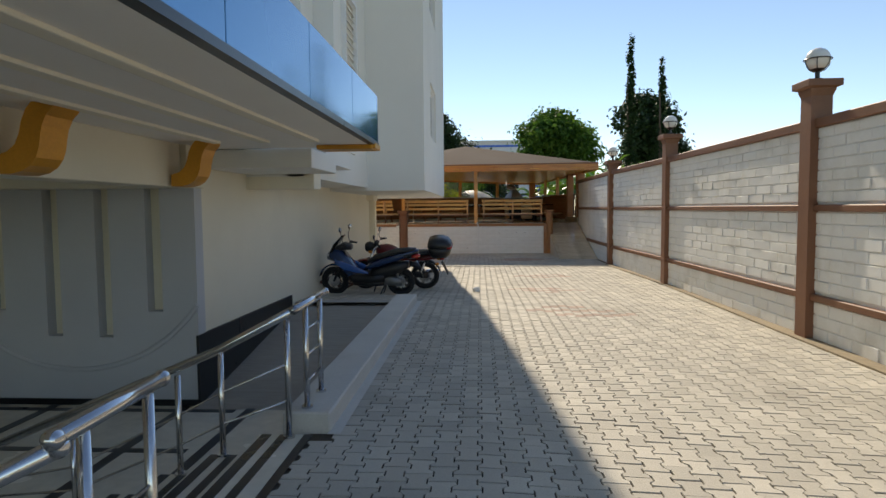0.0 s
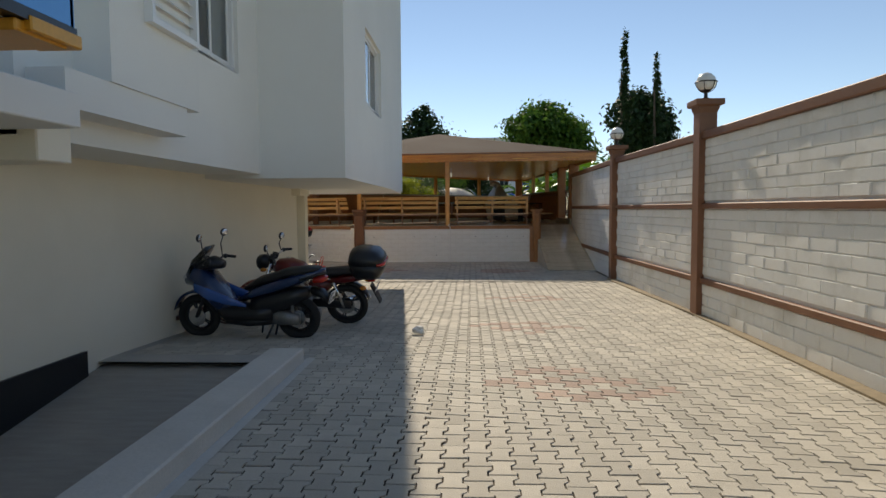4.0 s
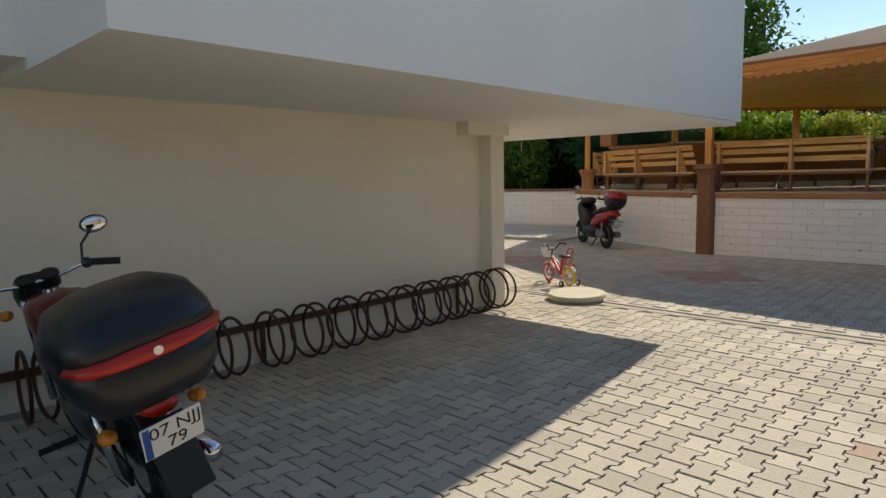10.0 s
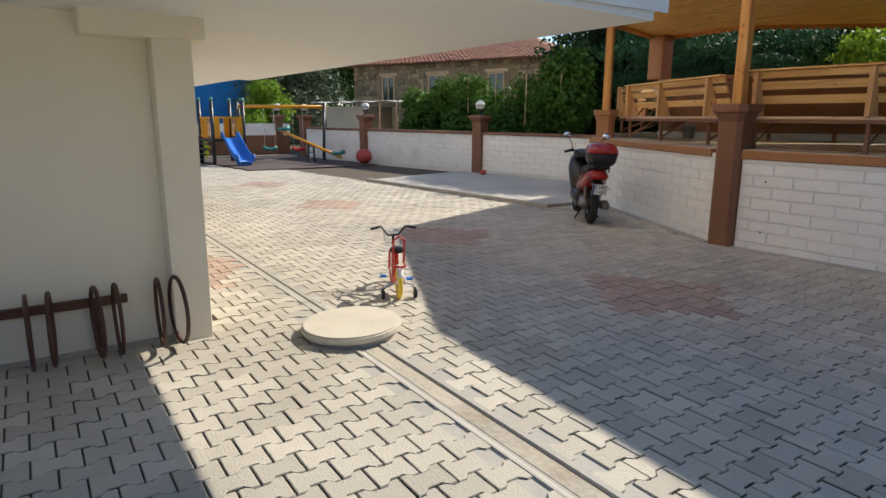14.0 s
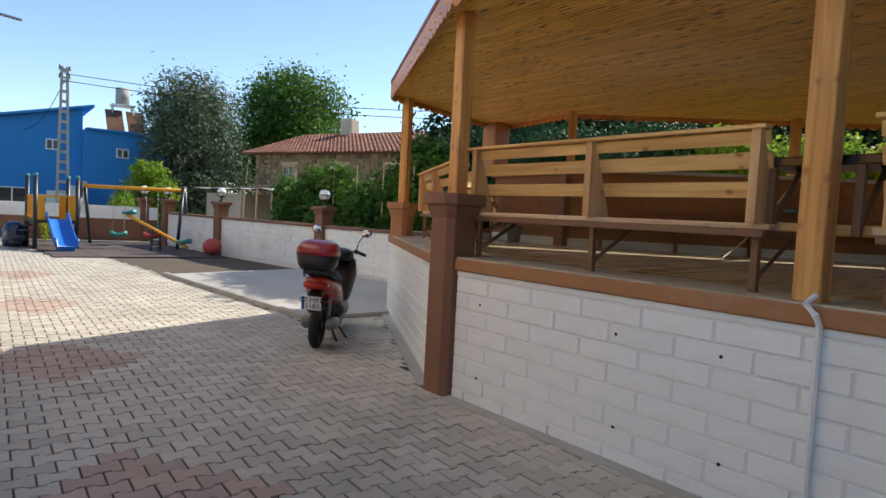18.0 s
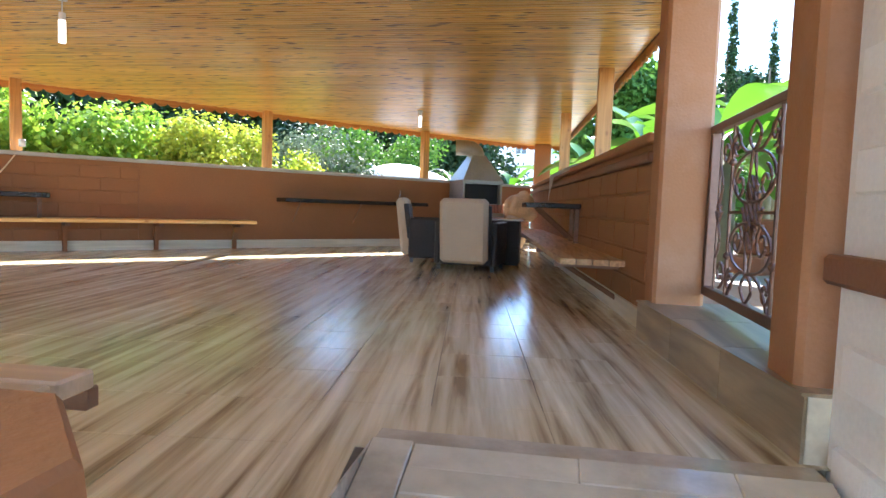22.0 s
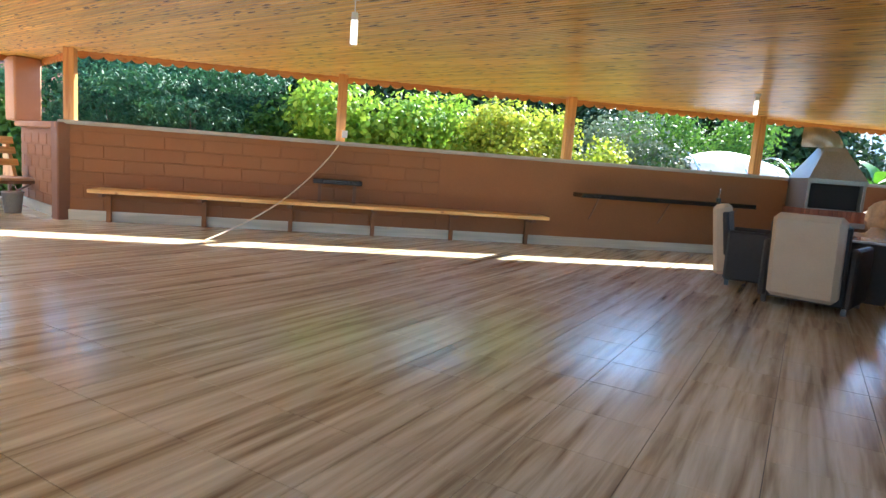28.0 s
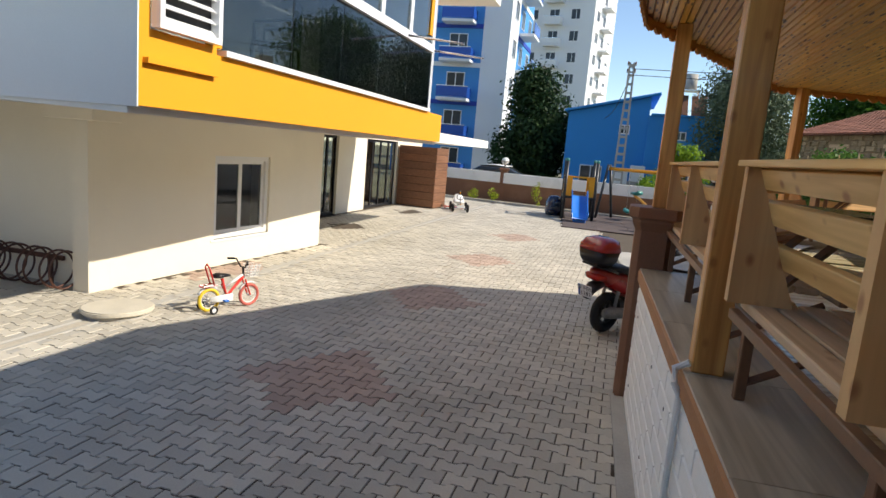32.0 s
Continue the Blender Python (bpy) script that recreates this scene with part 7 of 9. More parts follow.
# ---- far end of the yard: brown wall with a white top ----
FW = solid("wall_far", prism(nb(), [(-24.6, 14.5), (-24.4, 14.5), (-22.6, 25.4), (-22.8, 25.4)], -0.2, 0.78), BROWN, "brown painted far wall of the yard", "wall")
part("white_top", prism(nb(), [(-24.62, 14.5), (-24.38, 14.5), (-22.58, 25.4), (-22.82, 25.4)], 0.785, 1.22), BLOCK, FW, "white painted upper course")
pillar("boundary_pillar", -23.85, 18.6, 0, 1.42, 0.3, 0.42, BROWN, "brown painted boundary pillar with a flared cap", "boundary pillars", 10)
globe_lamp(-23.85, 18.6, 1.42, 0.16)
pillar("boundary_pillar", -22.75, 25.0, 0, 1.55, 0.3, 0.42, BROWN, "brown painted boundary pillar with a flared cap", "boundary pillars", 10)
globe_lamp(-22.75, 25.0, 1.55, 0.15)
solid("planting_bed", prism(nb(), [(-24.3, 14.5), (-23.2, 14.5), (-21.5, 25.2), (-22.55, 25.2)], -0.05, 0.05), EARTH, "bare planting bed along the far wall", "ground")
solid("planting_kerb", prism(nb(), [(-23.2, 14.5), (-23.08, 14.5), (-21.38, 25.2), (-21.5, 25.2)], -0.05, 0.09), CONCRETE, "pale kerb of the planting bed", "kerb")

# ---- playground ----
MAT = mat("dark_rubber_mat", (0.10, 0.075, 0.07), 0.9, var=0.2, scale=2, fine=60, bump=0.3, rand=0.1)
pm = thing("playground_mat", "dark brown rubber mats under the playground", "mat", "", pose(0, 0, 0))
for i in range(6):
    for j in range(4):
        if i * 1.0 + j * 0.4 < 6.6:
            part("mat_tile", cube(-21.6 + 0.88 * i + 0.004, 21.35 + 1.02 * j + 0.1 * i + 0.004, -0.01, -20.72 + 0.88 * i - 0.004, 22.37 + 1.02 * j + 0.1 * i - 0.004, 0.03, 0.004), MAT, pm)
PLAY_YELLOW = mat("yellow_play_paint", (0.80, 0.36, 0.02), 0.35, var=0.06, bump=0.0)
PLAY_BLACK = mat("black_play_post", (0.02, 0.025, 0.03), 0.4, var=0.1, bump=0.0)
PLAY_GREEN = mat("teal_play_plastic", (0.03, 0.22, 0.20), 0.35, var=0.05, bump=0.0)
tower = thing("play_tower", "playground tower with yellow panels and a blue slide", "play tower", "", pose(-19.55, 22.05, 0, 0, 0, 8))
for sx in (-0.5, 0.5):
    for sy in (-0.5, 0.5):
        part("post", cyl(nb(), (sx, sy, 0), (sx, sy, 1.98), 0.055, n=12), PLAY_BLACK, tower, "black post", True)
        part("post_cap", ball(nb(), (sx, sy, 2.0), 0.065, 12), PLAY_GREEN, tower, "green cap", True)
part("platform", cube(-0.55, -0.55, 0.72, 0.55, 0.55, 0.8, 0.01), PLAY_BLACK, tower)
for sy in (-0.5, 0.5):
    for z in (0.85, 1.42):
        part("panel_rail", cube(-0.45, sy - 0.02, z, 0.45, sy + 0.02, z + 0.05, 0.005), PLAY_YELLOW, tower)
    for k in range(6):
        part("panel_bar", cube(-0.4 + 0.16 * k - 0.02, sy - 0.012, 0.9, -0.4 + 0.16 * k + 0.02, sy + 0.012, 1.42), PLAY_YELLOW, tower)
for sy in (-0.38, 0.38):
    part("entry_panel", cube(0.48, sy - 0.10, 0.8, 0.53, sy + 0.10, 1.45, 0.01), PLAY_YELLOW, tower, "yellow slide panel")
    part("entry_panel", cube(-0.53, sy - 0.10, 0.8, -0.48, sy + 0.10, 1.45, 0.01), PLAY_YELLOW, tower, "yellow panel")
part("header", cube(0.47, -0.5, 1.42, 0.53, 0.5, 1.48, 0.01), PLAY_YELLOW, tower)
slide = [(0.5, 0.80), (0.62, 0.80), (0.9, 0.56), (1.2, 0.30), (1.45, 0.16), (1.7, 0.14)]
secs = []
for x, z in slide:
    secs.append([(x, -0.27, z + 0.22), (x, -0.24, z + 0.22), (x, -0.22, z + 0.03), (x, 0.22, z + 0.03), (x, 0.24, z + 0.22), (x, 0.27, z + 0.22), (x, 0.25, z), (x, -0.25, z)])
part("slide", loft(nb(), secs), BLUE_PLASTIC, tower, "blue plastic slide chute", True)
part("slide_foot", cube(1.4, -0.2, 0.03, 1.65, 0.2, 0.15, 0.02), BLUE_PLASTIC, tower)
for k in range(4):
    part("step", cube(-0.3, -0.95 + 0.1 * k, 0.14 + 0.16 * k, 0.3, -0.75 + 0.1 * k, 0.18 + 0.16 * k, 0.006), PLAY_BLACK, tower)
barrel = thing("play_barrel", "blue plastic barrel beside the play tower", "barrel", "", pose(-20.1, 21.2, 0.0))
part("shell", loft(nb(), [[(r * math.cos(a), r * math.sin(a), z) for a in [2 * math.pi * k / 18 for k in range(18)]] for z, r in ((0, 0.26), (0.2, 0.31), (0.45, 0.3), (0.66, 0.2), (0.7, 0.1))]), BLUE_PAINT, barrel, "", True)
sw_p, sw_q = (-20.9, 22.9), (-19.4, 25.55)
m, L = along(sw_p, sw_q)
swing = thing("swing_frame", "swing frame with a yellow beam and plastic seats", "swing", "", m)
part("beam", cyl(nb(), (0, 0, 1.82), (L, 0, 1.82), 0.06, n=12), PLAY_YELLOW, swing, "yellow beam", True)
for x in (0.05, L - 0.05):
    for q in (-1, 1):
        part("leg", cyl(nb(), (x, q * 0.55, 0), (x, q * 0.06, 1.95), 0.05, n=10), PLAY_BLACK, swing, "black leg", True)
for x, c in ((L * 0.36, PLAY_GREEN), (L * 0.68, KID_RED)):
    for q in (-0.17, 0.17):
        part("chain", cyl(nb(), (x + q, 0, 0.42), (x + q, 0, 1.8), 0.008, n=6), STEEL, swing)
    part("swing_seat", hull(nb(), [(x - 0.22, 0.43, 0.13, 0.07), (x - 0.1, 0.37, 0.17, 0.06), (x + 0.1, 0.37, 0.17, 0.06), (x + 0.22, 0.43, 0.13, 0.07)]), c, swing, "moulded plastic seat", True)
m, L = along((-17.2, 25.1), (-19.3, 23.9))
see = thing("seesaw", "yellow seesaw with green plastic seats", "seesaw", "", m)
part("beam", tube(nb(), [(0, 0, 0.22), (L, 0, 1.02)], 0.045, 10), PLAY_YELLOW, see, "yellow beam", True)
for q in (-0.16, 0.16):
    part("pivot_leg", cyl(nb(), (L * 0.5, q, 0), (L * 0.5, q * 0.8, 0.64), 0.035, n=10), PLAY_BLACK, see)
for k in range(3):
    part("pivot_rung", cyl(nb(), (L * 0.5, -0.15, 0.15 + 0.2 * k), (L * 0.5, 0.15, 0.15 + 0.2 * k), 0.02, n=8), PLAY_BLACK, see)
for x, z in ((0.12, 0.3), (L - 0.12, 1.02)):
    part("seesaw_seat", hull(nb(), [(x - 0.18, z + 0.1, 0.12, 0.07), (x, z + 0.05, 0.15, 0.05), (x + 0.2, z + 0.06, 0.12, 0.05)]), PLAY_GREEN, see, "green plastic seat", True)
BALL_RED = mat("red_ball_rubber", (0.45, 0.06, 0.05), 0.45, var=0.06, bump=0.0)
for x, y, r in ((-16.75, 25.65, 0.26), (-11.6, 26.45, 0.08)):
    b = tagged(new("ball", mesh_of("ball", ball(nb(), (0, 0, r * 0.95), r, 20, (1, 1, 0.9)), BALL_RED, True)), "red rubber ball on the paved ground", "ball", "balls")
    b.location = (x, y, 0.03 if r > 0.1 else 0.045)
# pedal go-kart and a toy scooter by the wood-clad box
kart = thing("pedal_kart", "black and white pedal go-kart on the paving", "go-kart", "", pose(-17.6, 18.35, 0, 0, 0, 20))
for x, y in ((-0.4, -0.26), (-0.4, 0.26), (0.4, -0.24), (0.4, 0.24)):
    w = part("wheel", torus(nb(), (0, 0, 0), 0.10, 0.04, 20, 8), RUBBER, kart, "", True, pose(x, y, 0.14))
    part("hub", cyl(nb(), (0, -0.03, 0), (0, 0.03, 0), 0.06, n=12), ENGINE, w)
part("chassis", tube(nb(), [(-0.42, 0, 0.18), (0.0, 0, 0.18), (0.45, 0, 0.2)], 0.035, 8), BLACK_PLASTIC, kart)
for x in (-0.4, 0.4):
    part("axle", cyl(nb(), (x, -0.26, 0.14), (x, 0.26, 0.14), 0.018, n=8), STEEL, kart)
part("seat", hull(nb(), [(-0.52, 0.5, 0.14, 0.03), (-0.44, 0.4, 0.18, 0.09), (-0.3, 0.28, 0.18, 0.05), (-0.05, 0.28, 0.16, 0.03)]), WHITE_PLASTIC, kart, "white bucket seat", True)
part("steering_column", cyl(nb(), (0.3, 0, 0.2), (0.08, 0, 0.46), 0.014, n=8), BLACK_PLASTIC, kart)
part("steering_wheel", torus(nb(), (0, 0, 0), 0.11, 0.014, 20, 6), BLACK_PLASTIC, kart, "", True, pose(0.07, 0, 0.47, 0, 0, 90) @ pose(0, 0, 0, -35))
part("bumper", hull(nb(), [(0.5, 0.2, 0.1, 0.04), (0.56, 0.2, 0.14, 0.05)]), WHITE_PLASTIC, kart)
toy = thing("toy_scooter", "small toy scooter lying by the wood-clad box", "toy", "", pose(-18.2, 18.0, 0, 0, 0, 100))
part("deck", cube(-0.3, -0.06, 0.05, 0.25, 0.06, 0.08, 0.01), KID_RED, toy)
part("column", cyl(nb(), (0.25, 0, 0.06), (0.18, 0, 0.62), 0.014, n=8), PLAY_YELLOW, toy)
part("bar", cyl(nb(), (0.18, -0.16, 0.62), (0.18, 0.16, 0.62), 0.014, n=8), PLAY_GREEN, toy)
for x in (-0.3, 0.27):
    part("wheel", torus(nb(), (0, 0, 0), 0.035, 0.014, 14, 6), KID_RED, toy, "", True, pose(x, 0, 0.05))

# ---- neighbouring houses ----
BLUE_WALL = mat("blue_house_paint", (0.018, 0.25, 0.62), 0.75, var=0.06, scale=0.5, fine=30, bump=0.1)
PLASTER = mat("old_plaster", (0.52, 0.46, 0.36), 0.9, var=0.15, scale=1.2, fine=25, bump=0.2)


def small_window(parent, m, w, h, frame_mat=None):
    bm = nb()
    for c in ((0, 0, w, 0.06), (0, h - 0.06, w, h), (0, 0.06, 0.06, h - 0.06), (w - 0.06, 0.06, w, h - 0.06), (w / 2 - 0.03, 0.06, w / 2 + 0.03, h - 0.06)):
        box(bm, c[0], -0.06, c[1], c[2], 0.02, c[3])
    f = part("window", bm, frame_mat or WHITE_PVC, parent, m=m)
    part("pane", cube(0.05, -0.02, 0.05, w - 0.05, -0.01, h - 0.05), PANE_FAR, f, "dark pane")
    return f


PANE_FAR = mat("dark_window_pane", (0.03, 0.035, 0.04), 0.08, var=0.2, bump=0.0)
# blue house with a rising mono-pitch roof; its east face looks at the yard
bh = thing("blue_house", "bright blue house with a slanted roof edge", "house", "", pose(0, 0, 0))
bm = nb()
xa = -36.0
prof = [(19.9, -0.2), (19.9, 4.85), (24.5, 5.95), (24.5, -0.2)]
a = [bm.verts.new((xa, y, z)) for y, z in prof]
c = [bm.verts.new((xa - 9, y, z)) for y, z in prof]
bm.faces.new(a)
bm.faces.new(c[::-1])
for k in range(4):
    bm.faces.new((a[k], c[k], c[(k + 1) % 4], a[(k + 1) % 4]))
bmesh.ops.recalc_face_normals(bm, faces=bm.faces[:])
part("wall", bm, BLUE_WALL, bh, "bright blue rendered wall")
bm = nb()
prism(bm, [(-35.6, 24.5), (-44, 24.5), (-44, 29.3), (-35.6, 29.3)], -0.2, 4.9)
part("wall", bm, BLUE_WALL, bh, "bright blue rendered wall")
bm = nb()
m0 = pose(xa + 0.2, 19.7, 4.83) @ pose(0, 0, 0, math.degrees(math.atan2(1.1, 4.6)))
part("roof", box(nb(), -9.4, 0, 0, 0.15, 5.45, 0.14, 0.02, m0), BLUE_WALL, bh, "blue slanted roof slab")
part("roof", cube(-44.2, 24.6, 4.9, -35.4, 29.5, 5.02, 0.02), BLUE_WALL, bh, "blue flat roof slab")
for y, z, w, h in ((22.9, 3.75, 0.6, 0.55), (26.0, 3.6, 0.6, 0.5), (20.9, 0.55, 1.3, 1.25)):
    small_window(bh, pose(xa if y < 25 else -35.6, y, z, 0, 0, 90), w, h)
tank_b = thing("utility_box", "pale metal utility boxes beside the blue house", "utility box", "", pose(-34.8, 23.4, 0))
part("box", cube(-0.3, -0.5, 0.9, 0.3, 0.3, 1.7, 0.02), WHITE_PLASTIC, tank_b)
part("box", cube(-0.3, 0.4, 1.1, 0.3, 1.2, 2.0, 0.02), WHITE_PLASTIC, tank_b)
part("stand", cube(-0.25, -0.4, -0.1, 0.25, 1.1, 1.1, 0.02), CONCRETE, tank_b)
# solar water heater behind it
sh_ = thing("solar_heater", "solar water heater with a tank on a roof frame", "solar heater", "", pose(-38.5, 26.7, 5.0, 0, 0, 90))
for x in (-0.9, 0.15):
    part("collector", box(nb(), 0, 0, 0, 0.85, 1.7, 0.1, 0.01, pose(x, -1.2, 0.1, 48)), BROWN_STEEL, sh_, "dark collector panel")
part("tank", cyl(nb(), (0, 0.1, 1.75), (0, 0.1, 2.7), 0.36, n=20), CONCRETE, sh_, "metal water tank", True)
for sx in (-0.7, 0.7):
    for sy in (-0.4, 0.5):
        part("frame_leg", cyl(nb(), (sx, sy, 0), (sx * 0.7, sy * 0.6, 1.75), 0.04, n=6), STEEL, sh_)
part("tank_deck", cube(-0.6, -0.45, 1.68, 0.6, 0.6, 1.75), STEEL, sh_)
# lattice concrete pole
pl = thing("utility_pole", "tall concrete lattice utility pole with insulators", "utility pole", "", pose(-30.5, 23.2, 0, 0, 0, 4))
H_ = 7.0
for s in (-1, 1):
    part("chord", loft(nb(), [[(-0.06, s * w - 0.045, z), (0.06, s * w - 0.045, z), (0.06, s * w + 0.045, z), (-0.06, s * w + 0.045, z)] for z, w in ((-0.2, 0.24), (H_, 0.10))]), CONCRETE, pl)
for k in range(16):
    z = 0.3 + k * 0.43
    w = 0.24 - 0.14 * z / H_
    part("rung", cube(-0.05, -w + 0.03, z, 0.05, w - 0.03, z + 0.12), CONCRETE, pl)
for z in (6.5, 6.85):
    part("cross_arm", cube(-0.05, -0.22, z, 0.05, 0.22, z + 0.07), CONCRETE, pl)
    for s in (-0.18, 0.18):
        part("insulator", cyl(nb(), (0, s, z + 0.07), (0, s, z + 0.2), 0.04, 0.03, 8), BROWN_STEEL, pl)
for i, (q, z0, z1) in enumerate((((-16.0, 44.0), 6.7, 6.6), ((-16.0, 44.2), 6.4, 6.3), ((-36.0, 22.0), 6.4, 4.6))):
    pts = []
    for k in range(13):
        u = k / 12
        pts.append((-30.5 + (q[0] + 30.5) * u, 23.2 + (q[1] - 23.2) * u, z0 + (z1 - z0) * u - 1.0 * math.sin(math.pi * u) * (0.7 if i < 2 else 0.5)))
    tagged(new("overhead_cable", mesh_of("overhead_cable", tube(nb(), pts, 0.016, 5), BLACK_PLASTIC)), "thin black overhead cable from the pole", "cable", "overhead cables")

# stone house with a red tile roof
STONE = mat("rubble_stone", (0.28, 0.195, 0.115), 0.9, var=0.3, scale=2.6, fine=7, bump=0.6, stain=(0.22, 0.16, 0.10), stain_amount=0.8, stain_scale=2.2)
STONE_FACE = mat("rubble_stone_face", (0.31, 0.225, 0.135), 0.9, var=0.2, scale=3, fine=14, bump=0.4, island=0.4)
TILE_RED = mat("clay_roof_tile", (0.33, 0.14, 0.09), 0.85, var=0.25, scale=1.5, fine=14, bump=0.4, island=0.25)
hp, hq = (-27.5, 30.6), (-17.6, 34.6)
m, L = along(hp, hq)
sh2 = thing("stone_house", "old rubble stone house with a red tile roof", "house", "", m)
part("wall", cube(0, 0, -0.2, L, 7.0, 3.85), STONE, sh2, "rubble stone wall")
r = random.Random(31)
verts, faces = [], []
z = -0.1
while z < 3.8:
    h = r.uniform(0.16, 0.3)
    x = r.uniform(-0.2, 0.0)
    while x < L:
        wd = r.uniform(0.18, 0.5)
        a, c = max(x, 0.0), min(x + wd, L)
        x += wd + 0.03
        clear = all(c < wx - 0.16 or a > wx + ww + 0.16 or z + h < 2.05 or z > 3.55 for wx, ww in ((1.8, 0.75), (4.5, 0.95), (7.6, 0.8)))
        if c - a < 0.1 or not clear:
            continue
        j = lambda s=0.035: r.uniform(-s, s)
        base = len(verts)
        q = [(a + j(), z + j()), ((a + c) / 2, z + j() * 0.8), (c + j(), z + j()), (c + j(), z + h / 2), (c + j(), z + h + j()), ((a + c) / 2, z + h + j()), (a + j(), z + h + j()), (a + j(), z + h / 2)]
        mx_, mz_ = (a + c) / 2, z + h / 2
        dp = r.uniform(0.03, 0.07)
        verts += [(u, 0.01, v) for u, v in q]
        verts += [(mx_ + (u - mx_) * 0.82, -dp + j(0.012), mz_ + (v - mz_) * 0.8) for u, v in q]
        faces.append(tuple(range(base + 8, base + 16)))
        faces += [(base + k, base + (k + 1) % 8, base + 8 + (k + 1) % 8, base + 8 + k) for k in range(8)]
    z += h + 0.03
me = bpy.data.meshes.new("rubble_facing")
me.from_pydata(verts, [], faces)
me.materials.append(STONE_FACE)
part("rubble_facing", me, STONE_FACE, sh2, "uneven rubble stones")["kind"] = "stuff"
part("corner_plaster", cube(L - 0.02, -0.03, -0.2, L + 0.04, 7.0, 3.8), PLASTER, sh2, "pale plastered gable wall")
for x, w in ((1.8, 0.75), (4.5, 0.95), (7.6, 0.8)):
    small_window(sh2, pose(x, 0, 2.15), w, 1.2, SEAT)
    part("lintel", cube(x - 0.15, -0.04, 3.37, x + w + 0.15, 0.05, 3.5), SEAT, sh2)
verts, faces = [], []
ridge, eave_y, run = 5.2, -0.5, 4.0
rows_t = 16
for i in range(int((L + 0.8) / 0.22)):
    x = -0.4 + 0.22 * i
    for j in range(rows_t):
        y0 = eave_y + run * j / rows_t
        y1 = eave_y + run * (j + 1.15) / rows_t
        za, zb = 3.85 + (ridge - 3.85) * j / rows_t, 3.85 + (ridge - 3.85) * (j + 1.0) / rows_t
        hipx = max(0.0, (j / rows_t) * 3.4 - (L + 0.4 - x))
        if hipx > 0:
            continue
        base = len(verts)
        for k in range(5):
            b_ = math.pi * k / 4
            dx, dz = 0.105 * math.cos(b_), 0.06 * math.sin(b_)
            verts.append((x + dx, y0, za + dz + 0.02))
            verts.append((x + dx * 0.85, y1, zb + dz))
        for k in range(4):
            q_ = base + 2 * k
            faces.append((q_, q_ + 2, q_ + 3, q_ + 1))
me = bpy.data.meshes.new("roof_tiles")
me.from_pydata(verts, [], faces)
me.materials.append(TILE_RED)
rt = part("roof_tiles", me, TILE_RED, sh2, "curved red clay tiles")
rt["kind"] = "stuff"
bm = nb()
pts = [(-0.45, eave_y, 3.84), (L + 0.45, eave_y, 3.84), (L + 0.45, 7.5, 3.84), (-0.45, 7.5, 3.84)]
low = [bm.verts.new(p) for p in pts]
tp = [bm.verts.new((-0.45, 3.5, ridge)), bm.verts.new((L - 2.9, 3.5, ridge))]
for f in ((low[0], low[1], tp[1], tp[0]), (low[1], low[2], tp[1]), (low[2], low[3], tp[0], tp[1]), (low[3], low[0], tp[0]), (low[3], low[2], low[1], low[0])):
    bm.faces.new(f)
bmesh.ops.recalc_face_normals(bm, faces=bm.faces[:])
part("roof", bm, TILE_RED, sh2, "red clay roof")
part("chimney", cube(2.2, 3.2, 4.6, 2.9, 3.8, 5.9, 0.03), PLASTER, sh2, "small plastered chimney")

# sheds with corrugated roofs behind the west wall
TIN = mat("corrugated_tin", (0.40, 0.38, 0.35), 0.6, metal=0.3, var=0.25, scale=1.5, fine=20, bump=0.1)
for (p, q, top) in (((-24.5, 27.6), (-19.2, 28.6), 2.05), ((-19.0, 28.7), (-13.4, 29.8), 1.95)):
    m, L = along(p, q)
    sd = thing("shed", "low plastered shed with a corrugated tin roof", "shed", "sheds", m)
    part("wall", cube(0, 0, -0.2, L * 0.55, 2.6, top - 0.15), PLASTER, sd, "grey plaster wall")
    part("wall", cube(L * 0.55 + 0.01, 1.4, -0.2, L, 2.6, top - 0.15), PLASTER, sd, "shaded back wall")
    bm = nb()
    n_ = int(L / 0.09)
    rows_v = [[bm.verts.new((-0.2 + 0.09 * i, y, top + 0.1 * (y + 0.4) / 3.2 + 0.025 * (i % 2) + 0.02 * math.sin(i * 0.37))) for y in (-0.5, 2.9)] for i in range(n_ + 4)]
    for A, B in zip(rows_v, rows_v[1:]):
        bm.faces.new((A[0], B[0], B[1], A[1]))
    part("roof", bm, TIN, sd, "rusty corrugated sheet")
    for x in (L * 0.6, L * 0.8, L * 0.98):
        part("post", cyl(nb(), (x, -0.3, -0.1), (x, -0.3, top), 0.05, n=8), SEAT, sd)

# blue and white apartment block, and a pale tower, beyond the yard
APT_BLUE = mat("apartment_blue", (0.05, 0.27, 0.62), 0.7, var=0.05, bump=0.0)
APT_DEEP = mat("apartment_deep_blue", (0.012, 0.05, 0.36), 0.7, var=0.05, bump=0.0)
APT_WHITE = mat("apartment_white", (0.74, 0.75, 0.76), 0.75, var=0.05, scale=0.3, bump=0.0)
BLUE_RAIL = mat("blue_balcony_glass", (0.02, 0.09, 0.40), 0.12, metal=0.2, var=0.04, bump=0.0)


